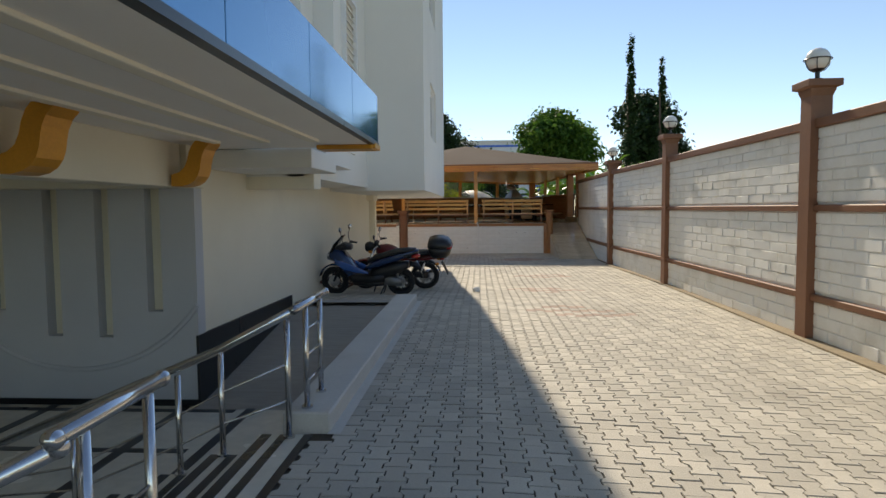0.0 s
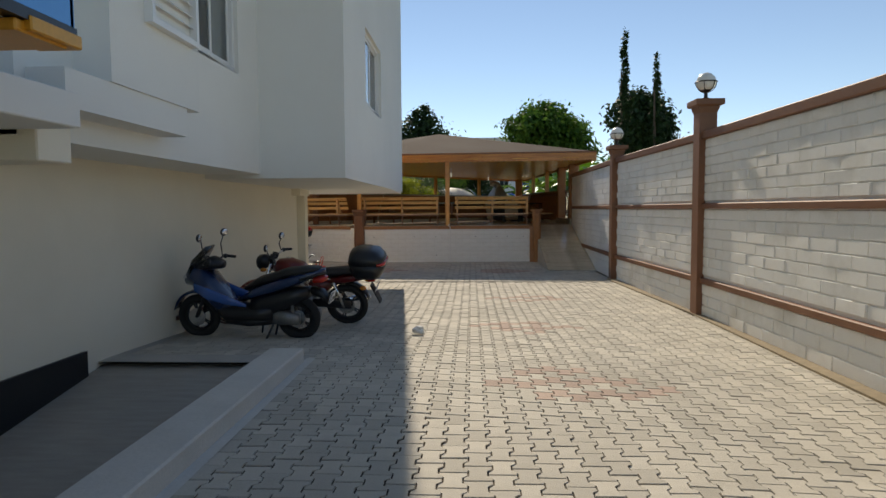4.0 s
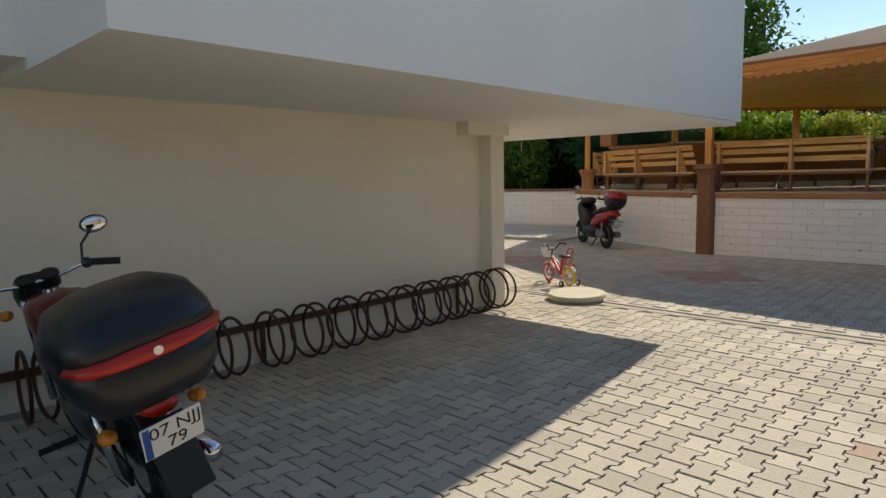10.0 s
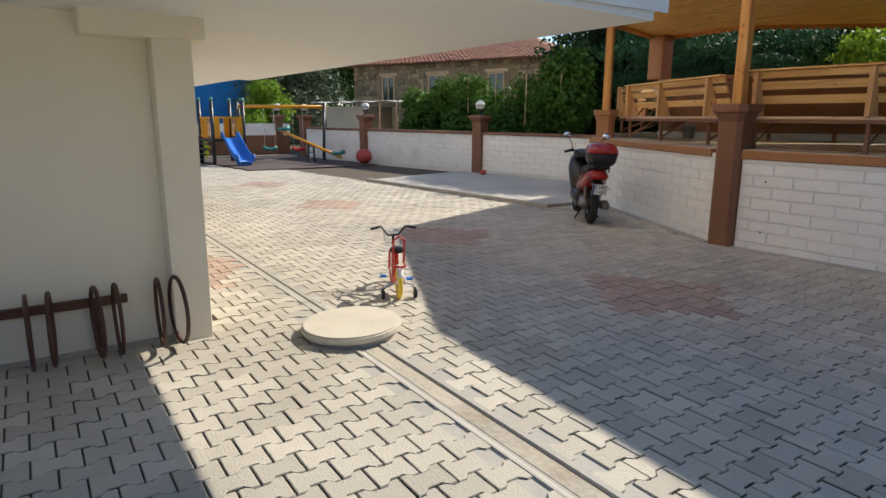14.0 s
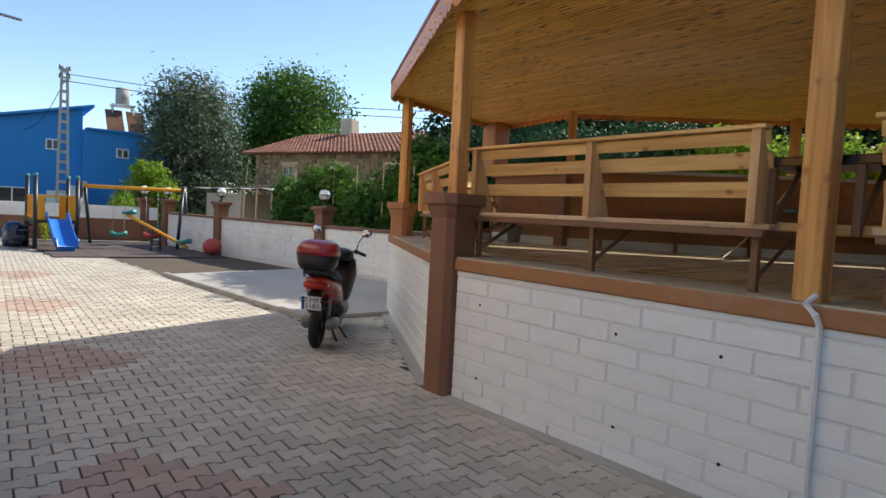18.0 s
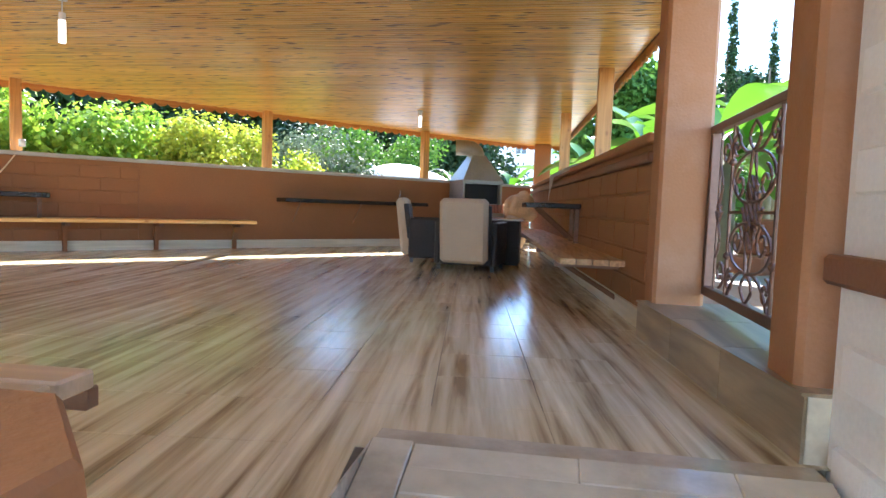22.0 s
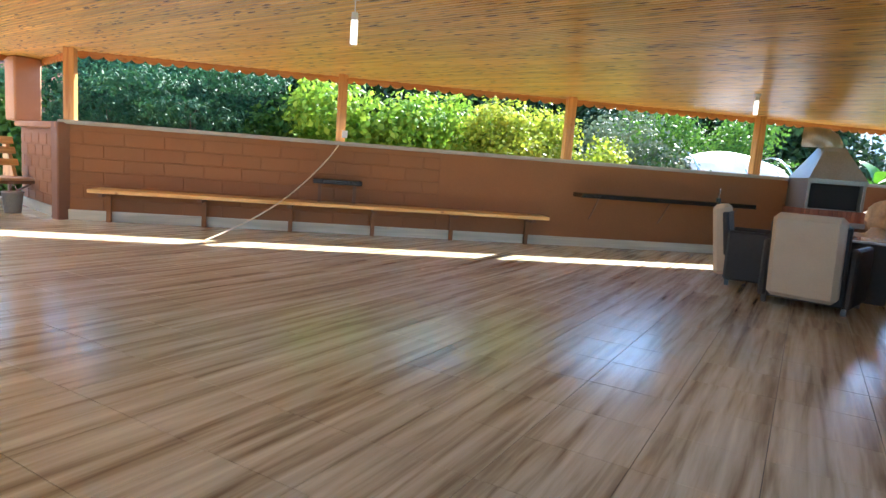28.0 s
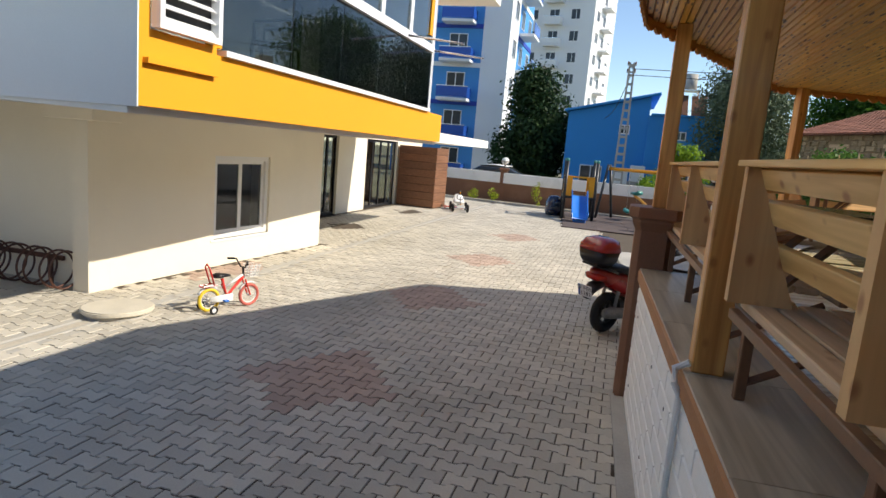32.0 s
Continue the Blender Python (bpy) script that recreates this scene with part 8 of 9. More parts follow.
def tower_block(name, m, w, d, floors, fh, walls, label, bay=3.4, balconies=True, depth=1.3, rail=None):
    rail = rail or BLUE_RAIL
    t = thing(name, label, "apartment building", "", m)
    part("wall", cube(-w / 2, 0, -0.2, w / 2, d, floors * fh + 0.6), walls[0], t)
    part("corner_band", cube(w / 2 - 2.0, -0.12, -0.2, w / 2 + 0.12, 3.5, floors * fh + 1.0), walls[1], t, "coloured corner band")
    for f in range(floors):
        z = f * fh
        part("floor_band", cube(-w / 2 - 0.06, -0.08, z + fh - 0.35, w / 2 + 0.06, d, z + fh), walls[1 + f % 2], t, "floor edge band")
        x = -w / 2 + 0.6
        k = 0
        while x + bay < w / 2 + 0.3:
            small_window(t, pose(x + 0.3, -0.0, z + 0.75), 1.5, 1.45)
            if balconies and k % 2 == 1:
                b = part("balcony", cube(x - 0.1, -depth, z - 0.1, x + 2.4, 0.0, z + 0.12, 0.02), APT_WHITE, t, "white balcony slab")
                part("balcony_glass", cube(x - 0.1, -depth - 0.02, z + 0.2, x + 2.4, -depth + 0.02, z + 0.95), rail, b, "blue balcony glass")
                part("balcony_glass", cube(x + 2.38, -depth + 0.02, z + 0.2, x + 2.42, -0.05, z + 0.95), rail, b, "blue balcony glass")
                part("balcony_rail", cube(x - 0.12, -depth - 0.03, z + 0.97, x + 2.44, -depth + 0.03, z + 1.03), STEEL, b)
            k += 1
            x += bay
        for y in (1.2, 5.0, 8.6):
            if y + 1.5 < d:
                small_window(t, pose(w / 2 + 0.13 if y < 3 else w / 2, y, z + 0.75, 0, 0, 90), 1.4, 1.45)
        if balconies:
            b = part("balcony", cube(w / 2 + 0.12, 3.6, z - 0.1, w / 2 + 1.4, 6.6, z + 0.12, 0.02), APT_WHITE, t, "white balcony slab")
            part("balcony_glass", cube(w / 2 + 1.36, 3.6, z + 0.2, w / 2 + 1.4, 6.6, z + 0.95), rail, b, "blue balcony glass")
            part("balcony_rail", cube(w / 2 + 1.34, 3.58, z + 0.97, w / 2 + 1.42, 6.62, z + 1.03), STEEL, b)
    part("roof", cube(-w / 2 - 0.3, -0.3, floors * fh + 0.6, w / 2 + 0.3, d, floors * fh + 0.8), APT_WHITE, t)
    return t


tower_block("blue_apartment_block", pose(-46.5, 9.2, 0, 0, 0, 90), 9.0, 11.0, 7, 2.95, (APT_BLUE, APT_WHITE, APT_DEEP), "tall blue and white apartment block with blue balcony glass")
tower_block("white_apartment_tower", pose(-92, 8.5, 0, 0, 0, 78), 17.0, 12.0, 9, 3.0, (APT_WHITE, APT_WHITE, APT_WHITE), "pale grey apartment tower beyond the houses", 3.2, True, 1.3, APT_WHITE)
tower_block("blue_glass_building", pose(2.5, 108, 0, 0, 0, 0), 16.0, 10.0, 3, 4.2, (APT_WHITE, BLUE_RAIL, APT_WHITE), "distant pale building with blue glass", 3.2, False)
cs = thing("parked_car", "white parked car beyond the far wall", "car", "", pose(-27.5, 18.0, 0, 0, 0, 88))
part("body", hull(nb(), [(-2.0, 0.6, 0.7, 0.25), (-1.8, 0.65, 0.82, 0.35), (0.0, 0.65, 0.85, 0.37), (1.6, 0.62, 0.82, 0.3), (2.05, 0.55, 0.7, 0.2)], 18, 4), WHITE_PLASTIC, cs, "white car body", True)
part("cabin", hull(nb(), [(-1.7, 1.0, 0.6, 0.1), (-1.1, 1.15, 0.68, 0.27), (0.2, 1.18, 0.68, 0.27), (0.9, 0.98, 0.65, 0.08)], 16, 4), PANE_FAR, cs, "dark glazed cabin", True)
part("roof", hull(nb(), [(-1.2, 1.42, 0.56, 0.03), (-0.5, 1.46, 0.6, 0.03), (0.2, 1.43, 0.56, 0.03)], 12, 4), WHITE_PLASTIC, cs, "", True)
for x in (-1.3, 1.3):
    for q in (-0.75, 0.75):
        part("wheel", torus(nb(), (0, 0, 0), 0.22, 0.1, 22, 8), RUBBER, cs, "black tyre", True, pose(x, q, 0.31))

# ---- planting ----
def leaf_mat(name, dark, light, through=0.35, rough=0.6):
    """Leaf paint that varies leaf by leaf and lets some light through."""
    m = bpy.data.materials.new(name)
    m.use_nodes = True
    n, l = m.node_tree.nodes, m.node_tree.links
    b = n["Principled BSDF"]
    b.inputs["Specular IOR Level"].default_value = 0.25
    geo = n.new("ShaderNodeNewGeometry")
    rp = n.new("ShaderNodeValToRGB")
    rp.color_ramp.elements[0].color = (*dark, 1)
    rp.color_ramp.elements[1].color = (*light, 1)
    tc = n.new("ShaderNodeTexCoord")
    ns = n.new("ShaderNodeTexNoise")
    ns.inputs["Scale"].default_value = 0.9
    l.new(tc.outputs["Object"], ns.inputs["Vector"])
    add = n.new("ShaderNodeMath")
    add.operation = "MULTIPLY_ADD"
    l.new(geo.outputs["Random Per Island"], add.inputs[0])
    add.inputs[1].default_value = 0.6
    sub = n.new("ShaderNodeMath")
    sub.operation = "MULTIPLY_ADD"
    l.new(ns.outputs["Fac"], sub.inputs[0])
    sub.inputs[1].default_value = 1.4
    sub.inputs[2].default_value = -0.5
    l.new(sub.outputs[0], add.inputs[2])
    l.new(add.outputs[0], rp.inputs["Fac"])
    l.new(rp.outputs["Color"], b.inputs["Base Color"])
    b.inputs["Roughness"].default_value = rough
    tr = n.new("ShaderNodeBsdfTranslucent")
    l.new(rp.outputs["Color"], tr.inputs["Color"])
    mix = n.new("ShaderNodeMixShader")
    mix.inputs["Fac"].default_value = through
    l.new(b.outputs[0], mix.inputs[1])
    l.new(tr.outputs[0], mix.inputs[2])
    l.new(mix.outputs[0], n["Material Output"].inputs["Surface"])
    return m


LEAF_BRIGHT = leaf_mat("bright_leaf", (0.10, 0.24, 0.02), (0.34, 0.46, 0.05), 0.45)
LEAF_MID = leaf_mat("green_leaf", (0.03, 0.10, 0.015), (0.12, 0.23, 0.03), 0.35)
LEAF_DARK = leaf_mat("dark_leaf", (0.011, 0.032, 0.010), (0.035, 0.075, 0.018), 0.12)
LEAF_FERN = leaf_mat("fern_leaf", (0.013, 0.06, 0.022), (0.045, 0.14, 0.055), 0.22)
LEAF_OLIVE = leaf_mat("olive_leaf", (0.06, 0.09, 0.045), (0.17, 0.22, 0.13), 0.2)
LEAF_YELLOW = leaf_mat("yellow_green_leaf", (0.17, 0.27, 0.02), (0.46, 0.46, 0.05), 0.45)
BARK = mat("bark", (0.11, 0.08, 0.055), 0.95, var=0.3, scale=6, fine=30, bump=0.6)


def leaves(blobs, size, count, seed, aspect=0.5, loose=0.35, clumps=60, droop=0.3):
    """Many small folded leaves in clumps on a set of ellipsoids (x, y, z, rx, ry, rz)."""
    rg = np.random.default_rng(seed)
    vol = np.array([b[3] * b[4] + b[4] * b[5] + b[3] * b[5] for b in blobs])
    share = np.maximum(1, (count * vol / vol.sum()).astype(int))
    P, N = [], []
    for b, k in zip(blobs, share):
        c, r = np.array(b[:3]), np.array(b[3:])
        nc = max(6, int(clumps * k / count * len(blobs)))
        d = rg.normal(size=(nc, 3))
        d /= np.linalg.norm(d, axis=1)[:, None]
        rad = rg.uniform(0.55, 1.0, nc) ** 0.6
        cen = d * rad[:, None]
        pick = rg.integers(0, nc, k)
        spread = rg.uniform(0.10, 0.26, nc)[pick]
        off = rg.normal(size=(k, 3)) * spread[:, None]
        q = cen[pick] + off
        P.append(c + q * r)
        N.append(q * 0.8 + off * 2.0)
    P, N = np.concatenate(P), np.concatenate(N)
    k = len(P)
    nrm = N + rg.normal(size=(k, 3)) * 0.9 + np.array((0, 0, 0.5))
    nrm /= np.linalg.norm(nrm, axis=1)[:, None] + 1e-6
    t = rg.normal(size=(k, 3)) + np.array((0, 0, -droop))
    t -= (t * nrm).sum(1)[:, None] * nrm
    t /= np.linalg.norm(t, axis=1)[:, None] + 1e-6
    s = np.cross(nrm, t)
    L = size * rg.uniform(0.6, 1.35, k)[:, None]
    W = L * aspect * 0.5
    v = np.stack([P, P + t * L * 0.45 + s * W + nrm * L * 0.06, P + t * L, P + t * L * 0.45 - s * W + nrm * L * 0.06], 1).reshape(-1, 3)
    f = np.arange(4 * k).reshape(-1, 4)
    return v, f


def leaf_mesh(name, v, f, material):
    me = bpy.data.meshes.new(name)
    me.vertices.add(len(v))
    me.vertices.foreach_set("co", v.astype(np.float32).ravel())
    me.loops.add(f.size)
    me.loops.foreach_set("vertex_index", f.astype(np.int32).ravel())
    me.polygons.add(len(f))
    me.polygons.foreach_set("loop_start", np.arange(0, f.size, 4, dtype=np.int32))
    me.update()
    me.validate()
    me.materials.append(material)
    return me


def tree(x, y, z, trunk, h, crown, size, count, material, label, seed, category="tree", name="tree", aspect=0.5, clumps=60):
    """crown: ellipsoids round the tree's foot."""
    t = thing(name, label, category, "", pose(x, y, z))
    r = random.Random(seed)
    bm = nb()
    lean = (r.uniform(-0.15, 0.15), r.uniform(-0.15, 0.15))
    pts = [(lean[0] * u * h * 0.3, lean[1] * u * h * 0.3, -0.2 + (h + 0.2) * u) for u in (0, 0.25, 0.5, 0.75, 1)]
    tube(bm, pts, [trunk * 1.25, trunk, trunk * 0.85, trunk * 0.6, trunk * 0.3], 9)
    part("trunk", bm, BARK, t, "rough bark trunk", True)
    for b in crown[:7]:
        s = pts[2]
        q = Vector((b[0], b[1], b[2]))
        mid = (Vector(s) + q) / 2 + Vector((r.uniform(-0.2, 0.2), r.uniform(-0.2, 0.2), 0.1)) * trunk * 4
        part("limb", tube(nb(), [s, mid, q], [trunk * 0.5, trunk * 0.32, trunk * 0.12], 6), BARK, t, "", True)
    v, f = leaves(crown, size, count, seed, aspect, clumps=clumps)
    part("crown", leaf_mesh("crown", v, f, material), material, t, "leafy crown")
    return t


def puffs(w, d, z0, z1, n, seed, r0=0.45):
    """Ellipsoids that fill an uneven crown between two heights."""
    r = random.Random(seed)
    out = []
    for k in range(n):
        u = r.random()
        a = r.uniform(0, 2 * math.pi)
        z = z0 + (z1 - z0) * u
        k2 = math.sqrt(max(0.05, 1 - (2 * u - 0.85) ** 2 * 0.8)) * r.uniform(0.3, 0.8)
        s = r.uniform(0.75, 1.3) * r0
        out.append((w * k2 * math.cos(a), d * k2 * math.sin(a), z, s * w, s * d, s * (z1 - z0) * 0.5))
    return out


# trees that stand beyond the pavilion roof
for x, y, top, w, seed in ((25.7, 109.4, 30.0, 0.93, 3), (32.6, 115.4, 27.6, 1.05, 4)):
    cr = [(0.12 * math.sin(k * 2.3), 0.1 * math.cos(k * 1.7), 2.0 + (top - 2.6) * k / 11, w * (1.0 - 0.75 * (k / 11) ** 1.7), w * (1.0 - 0.75 * (k / 11) ** 1.7), top / 16) for k in range(12)]
    tree(x, y, 0, 0.35, top * 0.8, cr, 0.6, 6500, LEAF_DARK, "tall slender dark green cypress", seed, "cypress", "cypress", 0.4)
tree(32.3, 125.8, 0, 1.0, 14.0, puffs(7.8, 7.2, 7.3, 21.5, 28, 5, 0.45), 1.05, 22000, LEAF_DARK, "large round dark green tree", 5, clumps=150)
tree(7.0, 61.5, 0, 0.4, 6.5, puffs(4.2, 3.5, 5.2, 10.2, 22, 6, 0.4), 0.46, 15000, LEAF_MID, "broad green tree behind the roof", 6, clumps=150)
tree(-3.3, 50.5, 0, 0.4, 6.0, [(0, 0, 4.6, 3.2, 2.4, 1.6), (0.1, 0, 6.0, 2.5, 2.0, 1.5), (-0.1, 0, 7.3, 1.7, 1.5, 1.2), (0, 0, 8.3, 0.9, 0.9, 0.9), (1.6, 0, 5.6, 2.0, 1.6, 1.2), (-1.5, 0.2, 5.4, 2.0, 1.6, 1.2)], 0.32, 15000, LEAF_DARK, "conical dark green tree", 7, "conifer", clumps=140)
tree(-9.3, 46.0, 0, 0.35, 6.0, puffs(3.6, 3.0, 3.0, 10.2, 22, 8, 0.4), 0.34, 9000, LEAF_MID, "tall green tree with an uneven crown", 8, clumps=150)
for x, y, w, h, seed in ((12.5, 55, 3.2, 5.2, 9), (17.5, 52, 3.5, 5.0, 10), (23.0, 56, 3.5, 5.5, 11)):
    tree(x, y, 0, 0.25, 3.0, puffs(w, 2.5, 1.4, h, 14, seed, 0.42), 0.3, 4500, LEAF_MID, "low spreading green tree beyond the garden", seed)

# garden soil beyond the back wall and the gate
SOIL = mat("garden_soil", (0.28, 0.19, 0.12), 0.95, var=0.3, scale=1.2, fine=16, bump=0.6, stain=(0.16, 0.12, 0.07), stain_amount=0.7, stain_scale=0.9)
oW = -nW
g0, g1 = W0 + oW * 0.27 - dW * 1.0, W1 + oW * 0.27 + dW * 0.6
solid("garden_soil", prism(nb(), [tuple(g0), tuple(g1), (2.78, 37.2), (2.78, 50.0), (-16, 50), (-11, 31.5)], -0.5, 0.9), SOIL, "garden soil behind the terrace wall", "ground")
solid("garden_soil", prism(nb(), [(4.12, 25.0), (16, 25.0), (16, 50.0), (2.8, 50.0), (2.8, 36.6), (3.76, 27.5), (4.12, 27.45)], -0.5, 0.86), SOIL, "bare garden soil beyond the gate", "ground")

# shrubs along the back wall: bright climbers, ferny tree, olives
def at_wall(s, o):
    p = W0 + dW * s + oW * o
    return p.x, p.y


SHRUBS = ((3.5, 2.3, 1.1, 3.05, LEAF_BRIGHT, 0.11, 11000), (4.8, 2.7, 1.2, 3.1, LEAF_BRIGHT, 0.11, 11000), (5.9, 2.2, 0.9, 2.85, LEAF_YELLOW, 0.085, 11000), (6.9, 2.6, 1.0, 2.95, LEAF_YELLOW, 0.085, 11000),
          (7.8, 2.0, 0.6, 2.6, LEAF_YELLOW, 0.08, 5000), (9.0, 3.4, 1.2, 3.2, LEAF_OLIVE, 0.09, 9000), (10.3, 4.6, 1.5, 3.35, LEAF_MID, 0.09, 9000), (2.3, 3.2, 0.9, 2.7, LEAF_MID, 0.11, 6000), (12.6, 5.0, 1.6, 3.5, LEAF_MID, 0.1, 8000))
for i, (s, o, w, top, material, size, count) in enumerate(SHRUBS):
    x, y = at_wall(s, o)
    names = {LEAF_BRIGHT: "bright green leafy shrub behind the terrace wall", LEAF_YELLOW: "yellow-green climbing shrub behind the terrace wall", LEAF_OLIVE: "grey-green olive bush behind the terrace wall", LEAF_MID: "green shrub behind the terrace wall"}
    tree(x, y, 0.9, 0.04, 1.4, puffs(w, w, 0.3, top - 0.9, 14, 20 + i, 0.45), size, count, material, names[material], 20 + i, "shrub", "shrub", 0.62, 110)
# ferny tree in front of the dark ones
for i, (s, o, w, top) in enumerate(((0.9, 2.6, 1.3, 3.05), (-0.6, 3.6, 1.5, 3.3))):
    x, y = at_wall(s, o)
    tree(x, y, 0.9, 0.05, 1.8, [(w * 0.6 * math.cos(k * 2.4) * (0.3 + 0.1 * k), w * 0.6 * math.sin(k * 2.4) * (0.3 + 0.1 * k), 0.7 + 0.2 * k, w * 0.55, w * 0.55, 0.22) for k in range(int((top - 1.2) / 0.2))], 0.10, 12000, LEAF_FERN, "feathery blue-green young tree", 40 + i, "tree", "tree", 0.3, 90)
# dark trees behind
for i, (x, y, w, top) in enumerate(((-13.6, 34.6, 2.2, 3.9), (-10.4, 32.6, 2.2, 4.5), (-7.6, 33.6, 2.2, 4.4))):
    tree(x, y, 0.0, 0.18, 3.0, puffs(w, w, 0.4, top, 24, 64 + i, 0.45), 0.2, 20000, LEAF_DARK, "dense dark green evergreen tree", 64 + i, "tree", "tree", 0.55, 170)
for i, (s, o, w, top) in enumerate(((-1.0, 7.4, 2.2, 4.7), (1.0, 6.8, 2.6, 5.2), (3.8, 8.0, 2.8, 5.0), (6.8, 8.5, 2.8, 5.0), (9.8, 9.5, 2.8, 5.2), (13.0, 10.0, 2.8, 5.2), (16.0, 8.5, 2.6, 5.0), (5.5, 11.5, 3.0, 5.4), (0.0, 10.5, 3.0, 5.6), (11.0, 13.0, 3.2, 5.4))):
    x, y = at_wall(s, o)
    tree(x, y, 0.9, 0.18, 3.0, puffs(w, w, 0.4, top - 0.9, 24, 50 + i, 0.46), 0.2, 20000, LEAF_DARK, "dense dark green evergreen tree", 50 + i, "tree", "tree", 0.55, 170)

# white tarpaulin over a frame
TARP = mat("pale_tarpaulin", (0.74, 0.66, 0.50), 0.6, var=0.12, scale=2.5, fine=12, bump=0.3)
tx, ty = at_wall(11.5, 4.0)
bm = nb()
secs = []
for i in range(9):
    u = -1 + 2 * i / 8
    secs.append([(1.15 * math.cos(a) * (1 - 0.06 * u * u) + 0.05 * math.sin(7 * u + 3 * a), u * 1.1, 0.9 + 1.95 * max(0.02, math.sin(a)) ** 0.8 * (1 - 0.12 * u * u)) for a in [math.pi * k / 12 for k in range(13)]])
loft(bm, secs, False)
tp_ = thing("garden_tent", "pale weathered tarpaulin stretched over arched hoops", "tarpaulin", "", pose(tx, ty, 0, 0, 0, turnW + 90))
part("tarpaulin", bm, TARP, tp_, "", True)
for u in (-1.08, 0, 1.08):
    part("hoop", tube(nb(), [(1.12 * math.cos(a), u, 0.9 + 1.9 * max(0.0, math.sin(a)) ** 0.8) for a in [math.pi * k / 14 for k in range(15)]], 0.02, 6), STEEL, tp_)

# ---- banana plants ----
LEAF_BANANA = leaf_mat("banana_leaf", (0.05, 0.17, 0.012), (0.18, 0.34, 0.03), 0.35, 0.35)
STEM = mat("banana_stem", (0.13, 0.11, 0.05), 0.7, var=0.3, scale=3, fine=14, bump=0.2)


def banana(x, y, z, h, n, seed, span=1.7):
    t = thing("banana_plant", "banana plant with broad bright green leaves", "banana plant", "banana plants", pose(x, y, z))
    r = random.Random(seed)
    part("stem", tube(nb(), [(0, 0, -0.1), (0.03, 0, h * 0.5), (0.05, 0.02, h)], [0.13, 0.11, 0.06], 10), STEM, t, "pale green sheathed stem", True)
    for k in range(n):
        a = 2.4 * k + r.uniform(-0.4, 0.4)
        rise = 0.95 - 0.75 * k / n + r.uniform(-0.08, 0.08)
        L = span * r.uniform(0.8, 1.15)
        wid = L * r.uniform(0.15, 0.2)
        d = Vector((math.cos(a), math.sin(a), 0))
        side = Vector((-math.sin(a), math.cos(a), 0))
        bm = nb()
        prev = None
        rows_n = 12
        for i in range(rows_n + 1):
            u = i / rows_n
            p = Vector((0.05, 0.02, h * 0.96)) + d * (L * u * (0.35 + 0.5 * (1 - rise) + 0.2 * u)) + Vector((0, 0, L * (rise * u * 1.15 - (0.45 + 0.3 * (1 - rise)) * u * u)))
            w = wid * max(0.06, math.sin(math.pi * min(1, 0.08 + 0.92 * u)) ** 0.55) if u > 0.12 else 0.03
            fold = 0.35 + 0.15 * math.sin(u * 9 + seed)
            tear = w * (1 - 0.12 * r.random())
            ring = (bm.verts.new(p + side * tear + Vector((0, 0, tear * fold))), bm.verts.new(p), bm.verts.new(p - side * w + Vector((0, 0, w * fold * 0.9))))
            if prev:
                bm.faces.new((prev[0], prev[1], ring[1], ring[0]))
                bm.faces.new((prev[1], prev[2], ring[2], ring[1]))
            prev = ring
        part("leaf", bm, LEAF_BANANA, t, "broad banana leaf", True)
    return t


# low cream planter with a concrete top behind the gate
PLANTER = [(3.98, 29.25), (5.45, 27.37), (7.5, 28.95), (6.03, 30.84)]
solid("planter", prism(nb(), PLANTER, 0.5, 1.26), CONCRETE, "low pale concrete planter wall beyond the gate", "planter")
solid("planter_top", prism(nb(), [(x + (0.03 if x > 5 else -0.03) * (y > 28), y - 0.02) for x, y in PLANTER], 1.26, 1.3), CONCRETE, "worn concrete top of the planter", "planter")
spots = [(5.1, 29.2, 1.1), (6.3, 30.6, 1.5), (5.0, 31.6, 1.35), (6.5, 33.0, 1.6), (5.2, 34.3, 1.6), (6.8, 35.8, 2.0), (5.4, 37.0, 1.9), (4.6, 39.5, 1.8), (6.4, 38.8, 2.4), (3.0, 40.4, 1.5), (1.9, 41.3, 1.45), (4.0, 42.2, 1.9), (8.0, 31.5, 1.6), (8.3, 34.2, 2.0), (7.6, 29.0, 1.3), (9.5, 32.5, 1.7), (5.4, 28.3, 0.75), (6.6, 31.7, 1.75), (5.9, 33.6, 1.9), (7.4, 37.2, 2.6), (4.5, 29.9, 1.35), (4.6, 31.2, 1.5), (4.3, 32.5, 1.5), (4.4, 33.8, 1.6), (4.0, 35.5, 1.5), (5.0, 28.55, 0.75), (5.7, 28.3, 0.85), (6.3, 29.2, 0.95)]
for i, (x, y, h) in enumerate(spots):
    banana(x, y, 1.3 if inside(PLANTER, x, y) else 0.86, h + (0.0 if inside(PLANTER, x, y) or x < 3.4 else 0.24), 7 + i % 3, 70 + i, (0.9 if inside(PLANTER, x, y) else 1.25) + 0.08 * (i % 5))
